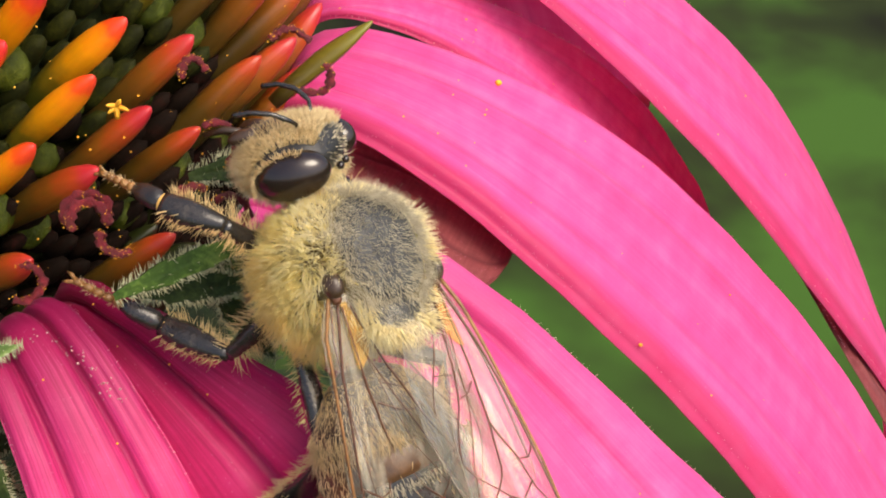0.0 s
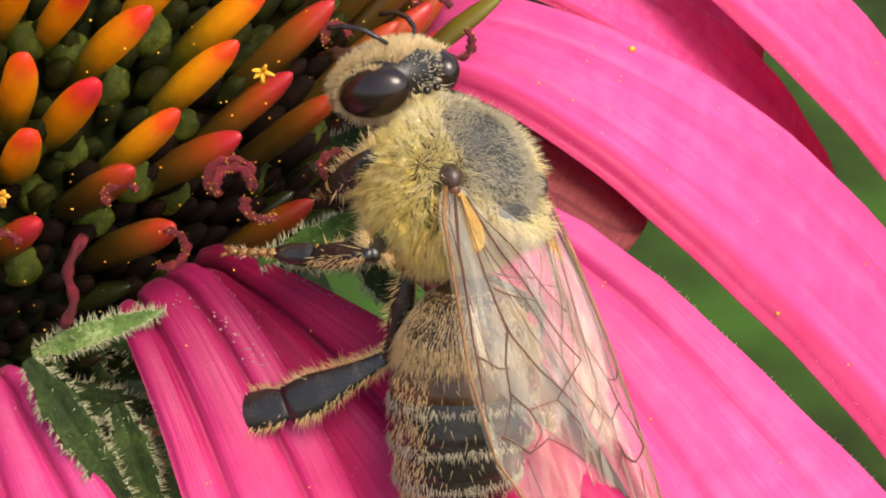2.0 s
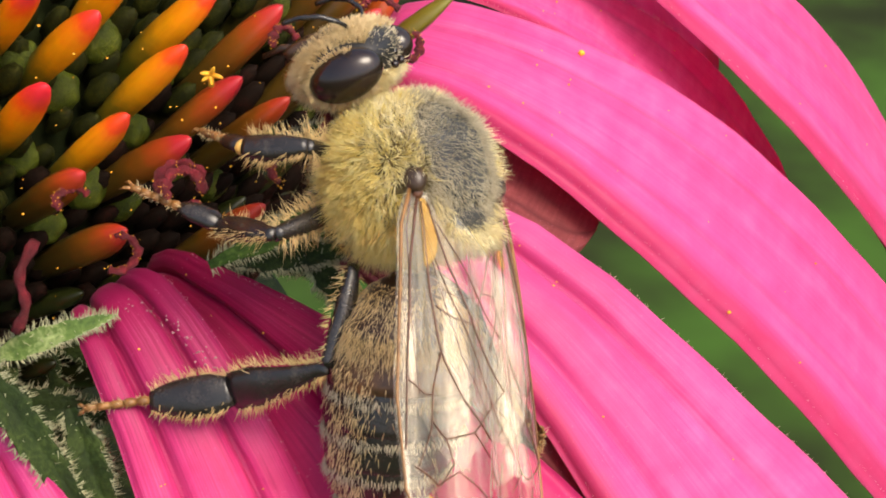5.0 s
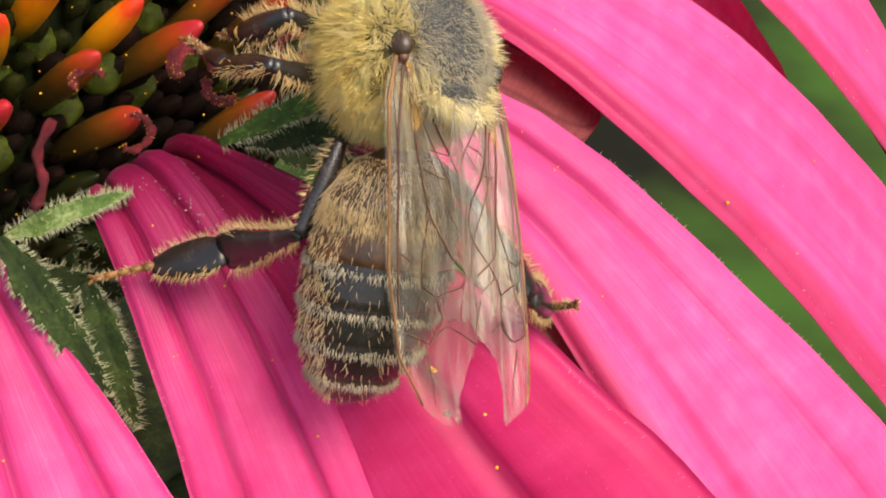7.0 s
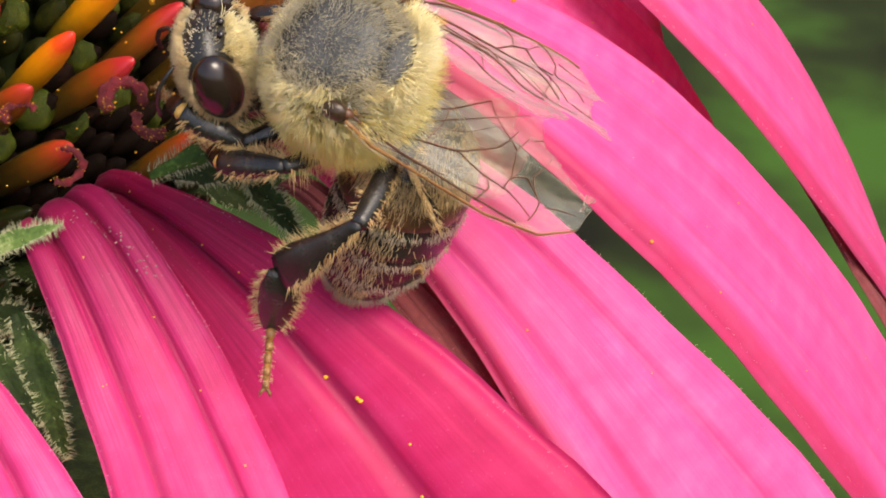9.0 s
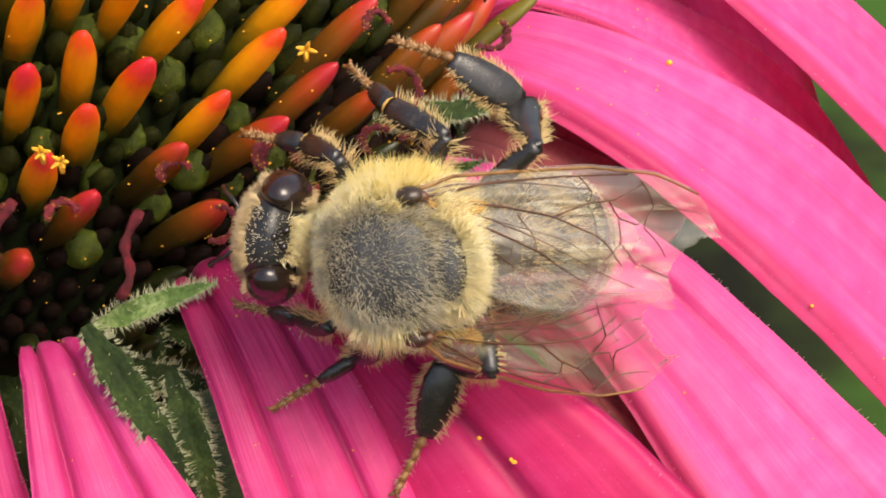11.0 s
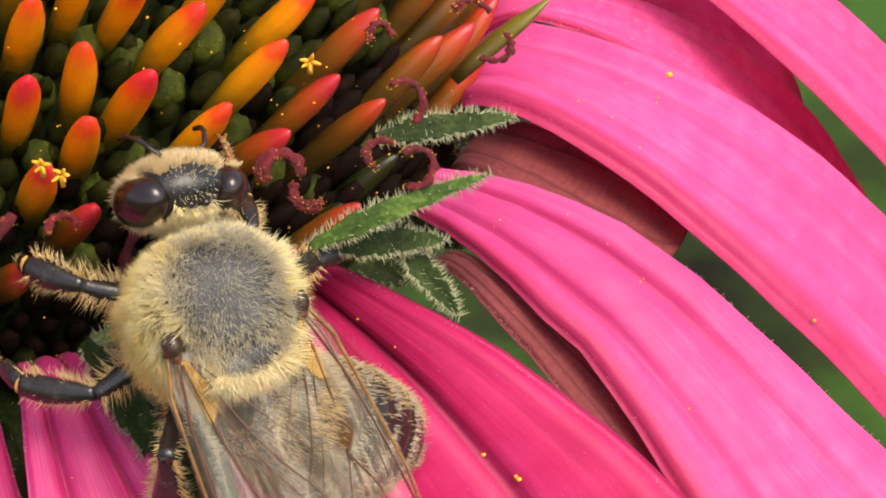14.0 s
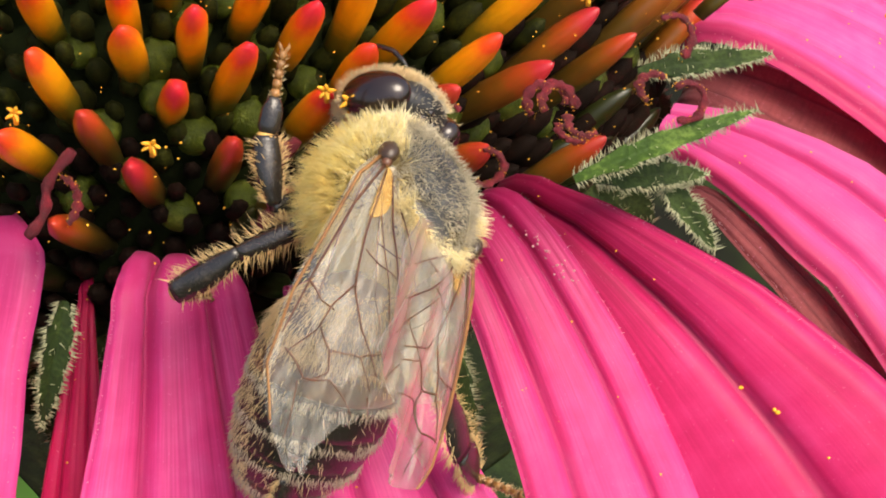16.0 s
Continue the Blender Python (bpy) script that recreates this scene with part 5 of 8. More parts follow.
    walk(hindwing_left, [
        (0, at(-0.49, 1.21, 0.87, -28.4, -18.2, 10.6)), (0.5, at(-0.49, 1.21, 0.87, -21.8, 4.0, -18.2)), (1, at(-0.49, 1.21, 0.87, -23.5, 0.8, -15.0)),
        (1.5, at(-0.49, 1.21, 0.87, -22.2, -3.5, -17.5)), (2, at(-0.49, 1.21, 0.87, -22.2, -2.2, -14.9)), (2.5, at(-0.49, 1.21, 0.87, -24.4, -0.8, -21.6)),
        (3, at(-0.49, 1.21, 0.87, -27.6, -15.4, 10.6)), (3.5, at(-0.49, 1.21, 0.87, -21.2, -14.2, 9.2)), (6, at(-0.49, 1.21, 0.87, -21.3, -4.3, -25.1)),
        (6.5, at(-0.49, 1.21, 0.87, -20.4, -20.0, 16.0)), (7, at(-0.49, 1.21, 0.87, -23.7, -23.3, 19.2)), (7.5, at(-0.49, 1.21, 0.87, -18.8, -10.3, -8.1)),
        (8, at(-0.49, 1.21, 0.87, -18.9, -10.9, -7.5)), (8.5, at(-0.49, 1.21, 0.87, -22.3, -26.9, 20.2)), (9, at(-0.49, 1.21, 0.87, -15.5, -55.1, 23.0)),
        (9.5, at(-0.49, 1.21, 0.87, -15.7, -49.7, -13.2)), (12, at(-0.49, 1.21, 0.87, 9.2, -51.4, -40.4)), (12.5, at(-0.49, 1.21, 0.87, -4.9, -31.0, -23.4)),
        (13, at(-0.49, 1.21, 0.87, -10.1, -48.7, -22.6)), (13.5, at(-0.49, 1.21, 0.87, -36.1, -36.8, 0.8)), (14, at(-0.49, 1.21, 0.87, -35.9, -16.3, 7.5)),
        (14.5, at(-0.49, 1.21, 0.87, -32.1, -22.0, 18.8)), (15, at(-0.49, 1.21, 0.87, -27.7, -1.6, -5.5)), (15.5, at(-0.49, 1.21, 0.87, -23.0, -5.6, -2.3)),
        (16, at(-0.49, 1.21, 0.87, -20.8, -12.9, -4.7)),
    ])
    walk(forewing_right, [
        (0, at(-0.49, -1.21, 0.87, 3.9, 7.0, 2.7)), (0.5, at(-0.49, -1.21, 0.87, 8.7, 1.8, 1.9)), (1, at(-0.49, -1.21, 0.87, 7.4, 6.7, -8.2)),
        (1.5, at(-0.49, -1.21, 0.87, 7.4, -6.6, 3.2)), (2, at(-0.49, -1.21, 0.87, 6.9, -8.2, 4.5)), (2.5, at(-0.49, -1.21, 0.87, 7.7, -0.9, -5.1)),
        (3, at(-0.49, -1.21, 0.87, 1.9, -18.7, 35.0)), (3.5, at(-0.49, -1.21, 0.87, 7.7, -21.0, 36.9)), (6, at(-0.49, -1.21, 0.87, 8.3, -1.3, -14.9)),
        (6.5, at(-0.49, -1.21, 0.87, 13.3, 1.5, -8.8)), (7, at(-0.49, -1.21, 0.87, 12.3, -1.0, -7.8)), (7.5, at(-0.49, -1.21, 0.87, 12.3, -6.2, -8.5)),
        (8, at(-0.49, -1.21, 0.87, 12.7, -6.3, -9.9)), (8.5, at(-0.49, -1.21, 0.87, 1.7, -30.5, 45.7)), (9, at(-0.49, -1.21, 0.87, -1.6, -58.6, 50.5)),
        (9.5, at(-0.49, -1.21, 0.87, 11.7, -44.3, -1.0)), (12, at(-0.49, -1.21, 0.87, 30.3, -44.5, -15.5)), (12.5, at(-0.49, -1.21, 0.87, 24.5, -35.7, -12.1)),
        (13, at(-0.49, -1.21, 0.87, 14.4, -43.0, -6.0)), (13.5, at(-0.49, -1.21, 0.87, -9.4, -33.9, 20.5)), (14, at(-0.49, -1.21, 0.87, -5.9, -22.5, 15.6)),
        (14.5, at(-0.49, -1.21, 0.87, -0.2, -21.3, 27.2)), (15, at(-0.49, -1.21, 0.87, -7.0, -26.6, 37.9)), (15.5, at(-0.49, -1.21, 0.87, 13.1, 0.2, -3.1)),
        (16, at(-0.49, -1.21, 0.87, 14.5, -2.9, -6.6)),
    ])
    walk(hindwing_right, [
        (0, at(-0.49, -1.21, 0.87, 3.9, 7.0, 2.7)), (0.5, at(-0.49, -1.21, 0.87, 8.7, 1.8, 1.9)), (1, at(-0.49, -1.21, 0.87, 7.4, 6.7, -8.2)),
        (1.5, at(-0.49, -1.21, 0.87, 7.4, -6.6, 3.2)), (2, at(-0.49, -1.21, 0.87, 6.9, -8.2, 4.5)), (2.5, at(-0.49, -1.21, 0.87, 7.7, -0.9, -5.1)),
        (3, at(-0.49, -1.21, 0.87, 1.9, -18.7, 35.0)), (3.5, at(-0.49, -1.21, 0.87, 7.7, -21.0, 36.9)), (6, at(-0.49, -1.21, 0.87, 8.3, -1.3, -14.9)),
        (6.5, at(-0.49, -1.21, 0.87, 13.3, 1.5, -8.8)), (7, at(-0.49, -1.21, 0.87, 12.3, -1.0, -7.8)), (7.5, at(-0.49, -1.21, 0.87, 12.3, -6.2, -8.5)),
        (8, at(-0.49, -1.21, 0.87, 12.7, -6.3, -9.9)), (8.5, at(-0.49, -1.21, 0.87, 1.7, -30.5, 45.7)), (9, at(-0.49, -1.21, 0.87, -1.6, -58.6, 50.5)),
        (9.5, at(-0.49, -1.21, 0.87, 11.7, -44.3, -1.0)), (12, at(-0.49, -1.21, 0.87, 30.3, -44.5, -15.5)), (12.5, at(-0.49, -1.21, 0.87, 24.5, -35.7, -12.1)),
        (13, at(-0.49, -1.21, 0.87, 14.4, -43.0, -6.0)), (13.5, at(-0.49, -1.21, 0.87, -9.4, -33.9, 20.5)), (14, at(-0.49, -1.21, 0.87, -5.9, -22.5, 15.6)),
        (14.5, at(-0.49, -1.21, 0.87, -0.2, -21.3, 27.2)), (15, at(-0.49, -1.21, 0.87, -7.0, -26.6, 37.9)), (15.5, at(-0.49, -1.21, 0.87, 13.1, 0.2, -3.1)),
        (16, at(-0.49, -1.21, 0.87, 14.5, -2.9, -6.6)),
    ])
    walk(legs['FL'][0], [
        (0, at(0.75, 0.45, -0.95, -16.9, -9.0, 61.3)), (0.5, at(0.75, 0.45, -0.95, -28.6, -40.2, 69.3)), (0.667, at(0.75, 0.45, -0.95, -20.6, -33.8, 70.3)),
        (0.833, at(0.75, 0.45, -0.95, -13.0, -27.6, 72.1)), (1, at(0.75, 0.45, -0.95, -5.5, -21.7, 74.8)), (1.25, at(0.75, 0.45, -0.95, -6.0, -28.5, 79.1)),
        (1.5, at(0.75, 0.45, -0.95, -7.2, -35.3, 83.8)), (1.75, at(0.75, 0.45, -0.95, -7.5, -35.8, 87.2)), (2, at(0.75, 0.45, -0.95, -7.8, -36.2, 90.7)),
        (2.5, at(0.75, 0.45, -0.95, -15.1, -41.9, 87.9)), (2.667, at(0.75, 0.45, -0.95, -10.9, -23.5, 85.6)), (2.833, at(0.75, 0.45, -0.95, -7.8, -4.9, 84.7)),
        (3, at(0.75, 0.45, -0.95, -4.9, 13.6, 84.9)), (3.25, at(0.74, 0.48, -0.94, -1.2, -2.4, 91.0)), (3.5, at(0.74, 0.52, -0.93, 0.9, -18.7, 96.4)),
        (4, at(0.74, 0.51, -0.93, -1.1, -16.8, 93.8)), (4.5, at(0.74, 0.49, -0.94, -3.2, -15.0, 91.1)), (5, at(0.75, 0.48, -0.94, -5.4, -13.2, 88.3)),
        (5.5, at(0.75, 0.46, -0.95, -7.6, -11.6, 85.5)), (6, at(0.75, 0.45, -0.95, -9.9, -10.1, 82.7)), (6.5, at(0.75, 0.45, -0.95, -8.6, -34.4, 94.0)),
        (7, at(0.75, 0.45, -0.95, -11.0, 1.5, 84.7)), (7.5, at(0.75, 0.45, -0.95, -17.0, -26.7, 97.9)), (8, at(0.75, 0.45, -0.95, -19.8, -30.9, 103.6)),
        (8.25, at(0.75, 0.45, -0.95, -13.2, -18.4, 93.6)), (8.5, at(0.75, 0.45, -0.95, -9.2, -5.2, 85.5)), (8.75, at(0.75, 0.45, -0.95, -15.0, -1.3, 65.3)),
        (9, at(0.75, 0.45, -0.95, -21.7, 0.3, 44.8)), (9.25, at(0.75, 0.45, -0.95, -21.2, -11.0, 50.1)), (9.5, at(0.75, 0.45, -0.95, -21.7, -22.3, 55.7)),
        (10, at(0.75, 0.45, -0.95, -20.5, -24.7, 54.9)), (10.5, at(0.75, 0.45, -0.95, -19.2, -27.2, 54.0)), (11, at(0.75, 0.45, -0.95, -17.9, -29.6, 53.1)),
        (11.5, at(0.75, 0.45, -0.95, -16.4, -31.9, 52.0)), (12, at(0.75, 0.45, -0.95, -14.9, -34.3, 50.9)), (12.5, at(0.75, 0.45, -0.95, -17.2, -31.2, 54.2)),
        (13, at(0.75, 0.45, -0.95, -22.9, -24.7, 56.3)), (13.5, at(0.75, 0.45, -0.95, -27.8, -6.7, 60.7)), (13.75, at(0.75, 0.45, -0.95, -26.0, 2.9, 59.9)),
        (14, at(0.75, 0.45, -0.95, -24.4, 12.6, 59.3)), (14.25, at(0.75, 0.45, -0.95, -24.5, 1.2, 61.7)), (14.5, at(0.75, 0.45, -0.95, -25.1, -10.2, 64.1)),
        (15, at(0.75, 0.45, -0.95, -24.8, -35.1, 97.0)), (15.25, at(0.75, 0.45, -0.95, -19.6, 1.2, 97.7)), (15.5, at(0.75, 0.45, -0.95, -12.5, 37.2, 102.4)),
        (15.75, at(0.75, 0.45, -0.95, -5.4, 32.1, 120.9)), (16, at(0.75, 0.45, -0.95, -0.8, 25.5, 137.5)),
    ])
    walk(legs['FL'][1], [
        (0, at(1.38, 1.60, -0.74, -24.9, 40.6, 36.6)), (0.5, at(1.11, 1.39, -0.10, -24.3, 59.6, 42.7)), (0.667, at(1.13, 1.51, -0.20, -28.0, 62.8, 1.2)),
        (0.833, at(1.12, 1.59, -0.32, -35.8, 64.0, -44.2)), (1, at(1.07, 1.64, -0.46, -43.1, 62.3, -89.0)), (1.25, at(0.97, 1.61, -0.31, -68.2, 64.0, -74.0)),
        (1.5, at(0.87, 1.52, -0.19, -94.4, 68.5, -60.6)), (1.75, at(0.80, 1.54, -0.16, -124.3, 72.8, -61.9)), (2, at(0.74, 1.52, -0.17, -163.2, 76.2, -72.5)),
        (2.5, at(0.79, 1.43, -0.07, 22.7, 82.2, 128.4)), (2.667, at(0.85, 1.68, -0.41, -51.2, 66.2, 24.4)), (2.833, at(0.87, 1.79, -0.83, -44.8, 43.6, -1.8)),
        (3, at(0.86, 1.73, -1.26, -29.5, 24.5, -24.7)), (3.25, at(0.72, 1.83, -0.88, -24.4, 32.5, 14.5)), (3.5, at(0.60, 1.77, -0.50, -14.0, 35.7, 57.2)),
        (4, at(0.66, 1.80, -0.54, -18.4, 47.4, 53.9)), (4.5, at(0.72, 1.80, -0.59, -25.4, 58.7, 47.9)), (5, at(0.78, 1.79, -0.63, -39.2, 69.3, 35.1)),
        (5.5, at(0.85, 1.78, -0.67, -72.9, 77.0, 2.3)), (6, at(0.92, 1.74, -0.72, -126.1, 75.8, -49.9)), (6.5, at(0.67, 1.54, -0.20, -80.0, 84.5, 13.3)),
        (7, at(0.87, 1.77, -0.98, -136.5, 81.5, -40.3)), (7.5, at(0.59, 1.62, -0.36, -123.2, 78.5, -20.8)), (8, at(0.48, 1.55, -0.27, -74.0, 62.3, -12.6)),
        (8.25, at(0.67, 1.73, -0.52, -49.7, 49.5, -22.5)), (8.5, at(0.85, 1.76, -0.83, -27.3, 40.0, -36.7)), (8.75, at(1.31, 1.68, -0.92, -13.1, 8.3, -14.9)),
        (9, at(1.69, 1.38, -0.96, -10.8, -25.8, 0.4)), (9.25, at(1.60, 1.47, -0.69, -21.7, 12.3, 3.5)), (9.5, at(1.44, 1.46, -0.45, -35.5, 50.2, -2.3)),
        (10, at(1.45, 1.45, -0.39, -31.4, 49.8, 0.5)), (10.5, at(1.46, 1.42, -0.33, -27.4, 49.2, 3.3)), (11, at(1.46, 1.39, -0.28, -23.4, 48.5, 5.9)),
        (11.5, at(1.45, 1.35, -0.24, -19.6, 47.7, 8.5)), (12, at(1.44, 1.30, -0.20, -15.9, 46.8, 10.9)), (12.5, at(1.41, 1.37, -0.27, -21.1, 47.9, 9.1)),
        (13, at(1.42, 1.45, -0.40, -33.4, 48.0, -0.6)), (13.5, at(1.39, 1.60, -0.79, -61.7, 50.3, -19.2)), (13.75, at(1.43, 1.62, -1.02, -44.9, 46.3, 11.5)),
        (14, at(1.41, 1.56, -1.24, -34.2, 37.6, 36.8)), (14.25, at(1.39, 1.64, -0.98, -40.6, 44.9, 14.6)), (14.5, at(1.32, 1.62, -0.72, -51.5, 49.7, -11.3)),
        (15, at(0.62, 1.52, -0.19, -46.7, 58.9, 35.3)), (15.25, at(0.57, 1.79, -0.98, -36.0, 46.9, 47.4)), (15.5, at(0.52, 1.48, -1.75, -30.2, 34.1, 54.6)),
        (15.75, at(0.16, 1.43, -1.67, -33.8, 6.9, 52.6)), (16, at(-0.13, 1.26, -1.52, -36.6, -20.3, 52.2)),
    ])
    walk(legs['FL'][2], [
        (0, at(2.10, 2.13, -1.51, -45.1, 47.4, 11.8)), (0.5, at(1.54, 1.80, -1.11, -46.6, 59.4, -25.8)), (0.667, at(1.68, 1.52, -1.27, -41.4, 54.8, -42.6)),
        (0.833, at(1.49, 1.22, -1.40, -34.7, 51.2, -58.5)), (1, at(1.08, 1.09, -1.50, -27.1, 48.8, -74.0)), (1.25, at(1.12, 1.11, -1.38, -23.7, 48.2, -72.6)),
        (1.5, at(1.08, 1.15, -1.28, -20.3, 47.5, -71.2)), (1.75, at(0.97, 1.23, -1.31, -23.5, 48.2, -66.0)), (2, at(0.82, 1.25, -1.31, -26.6, 49.1, -60.8)),
        (2.5, at(0.69, 1.56, -1.23, -27.4, 49.9, -64.9)), (2.667, at(1.29, 1.89, -1.51, -42.2, 53.2, -55.9)), (2.833, at(1.74, 1.76, -1.66, -57.4, 57.9, -47.8)),
        (3, at(1.84, 1.28, -1.75, -73.7, 63.6, -41.4)), (3.25, at(1.70, 2.09, -1.53, -42.1, 62.3, -22.3)), (3.5, at(1.12, 2.57, -1.19, -15.7, 57.0, -8.6)),
        (4, at(1.14, 2.45, -1.43, -20.9, 56.4, -16.7)), (4.5, at(1.14, 2.26, -1.62, -25.8, 55.4, -24.6)), (5, at(1.13, 2.03, -1.76, -30.2, 54.0, -32.0)),
        (5.5, at(1.12, 1.79, -1.84, -34.2, 52.3, -39.0)), (6, at(1.10, 1.52, -1.86, -37.7, 50.4, -45.5)), (6.5, at(0.78, 1.57, -1.37, -21.5, 54.7, -59.7)),
        (7, at(1.01, 1.65, -2.15, -31.9, 51.7, -50.0)), (7.5, at(0.81, 1.54, -1.51, -28.5, 48.1, -36.6)), (8, at(1.02, 1.43, -1.31, -26.5, 44.1, -32.6)),
        (8.25, at(1.39, 1.43, -1.44, -23.9, 43.4, -42.3)), (8.5, at(1.58, 1.23, -1.59, -21.2, 43.1, -52.0)), (8.75, at(2.46, 1.37, -1.09, -8.1, 38.4, -41.6)),
        (9, at(2.75, 1.39, -0.45, 3.0, 32.1, -33.4)), (9.25, at(2.77, 1.54, -0.95, -10.1, 28.2, -20.4)), (9.5, at(2.19, 1.43, -1.35, -23.6, 27.1, -7.0)),
        (10, at(2.23, 1.46, -1.30, -20.6, 26.9, -5.9)), (10.5, at(2.24, 1.47, -1.24, -17.6, 26.7, -4.9)), (11, at(2.25, 1.47, -1.18, -14.6, 26.5, -3.9)),
        (11.5, at(2.25, 1.47, -1.12, -11.7, 26.2, -2.9)), (12, at(2.23, 1.45, -1.06, -8.7, 25.8, -1.9)), (12.5, at(2.19, 1.49, -1.14, -12.8, 26.0, -1.6)),
        (13, at(2.20, 1.44, -1.27, -21.8, 25.0, -6.1)), (13.5, at(2.10, 1.35, -1.70, -42.3, 27.5, -12.2)), (13.75, at(2.24, 1.78, -1.89, -65.2, 50.5, -11.8)),
        (14, at(2.15, 2.12, -1.96, -111.2, 70.2, -37.6)), (14.25, at(2.21, 1.85, -1.83, -66.0, 55.1, -17.3)), (14.5, at(2.07, 1.47, -1.61, -40.2, 37.5, -18.9)),
        (15, at(1.11, 1.88, -1.20, -29.2, 28.3, -31.7)), (15.25, at(1.12, 2.39, -1.85, -34.1, 32.1, -11.8)), (15.5, at(1.09, 2.27, -2.41, -37.3, 37.2, 8.8)),
        (15.75, at(0.89, 2.38, -1.81, -32.3, 0.2, 26.5)), (16, at(0.55, 2.13, -1.11, -39.4, -36.5, 44.8)),
    ])
    walk(legs['FR'][0], [
        (0, at(0.75, -0.45, -0.95, 4.2, -29.4, -42.7)), (0.5, at(0.75, -0.45, -0.95, 5.2, -23.9, -51.8)), (1, at(0.75, -0.45, -0.95, 3.9, -24.5, -55.7)),
        (1.5, at(0.75, -0.45, -0.95, 8.2, -27.1, -59.2)), (2, at(0.75, -0.45, -0.95, 10.2, -28.6, -57.7)), (2.5, at(0.75, -0.45, -0.95, 10.5, -31.0, -59.7)),
        (3, at(0.75, -0.45, -0.95, 5.6, -29.1, -53.4)), (3.5, at(0.75, -0.45, -0.95, 8.7, -23.8, -49.4)), (4, at(0.75, -0.45, -0.95, 8.9, -24.7, -50.3)),
        (4.5, at(0.75, -0.45, -0.95, 9.1, -25.7, -51.2)), (5, at(0.75, -0.45, -0.95, 9.3, -26.6, -52.2)), (5.5, at(0.75, -0.45, -0.95, 9.5, -27.6, -53.1)),
        (6, at(0.75, -0.45, -0.95, 9.8, -28.5, -54.1)), (6.5, at(0.75, -0.45, -0.95, 15.0, -26.9, -61.0)), (7, at(0.75, -0.45, -0.95, 17.4, -30.2, -65.5)),
        (7.5, at(0.75, -0.45, -0.95, 19.3, -31.3, -56.2)), (8, at(0.75, -0.45, -0.95, 21.5, -33.1, -56.3)), (8.5, at(0.75, -0.45, -0.95, 9.7, -27.2, -49.5)),
        (9, at(0.75, -0.45, -0.95, 31.5, -24.3, -61.0)), (9.5, at(0.75, -0.45, -0.95, 19.0, -26.7, -65.6)), (10, at(0.75, -0.45, -0.95, 20.6, -24.5, -66.6)),
        (10.5, at(0.75, -0.45, -0.95, 22.2, -22.2, -67.6)), (11, at(0.75, -0.45, -0.95, 23.7, -20.0, -68.4)), (11.5, at(0.75, -0.45, -0.95, 25.2, -17.7, -69.2)),
        (12, at(0.75, -0.45, -0.95, 26.6, -15.4, -69.9)), (12.5, at(0.75, -0.45, -0.95, 24.9, -18.7, -67.4)), (13, at(0.75, -0.45, -0.95, 21.8, -26.4, -66.8)),
        (13.5, at(0.75, -0.45, -0.95, 6.0, -39.4, -55.1)), (14, at(0.75, -0.45, -0.95, 9.6, -40.1, -61.0)), (14.5, at(0.75, -0.45, -0.95, 7.5, -33.9, -47.4)),
        (15, at(0.75, -0.45, -0.95, 18.3, -38.0, -61.2)), (15.5, at(0.75, -0.45, -0.95, 26.3, -33.2, -65.2)), (16, at(0.75, -0.45, -0.95, 35.3, -36.3, -69.4)),
    ])
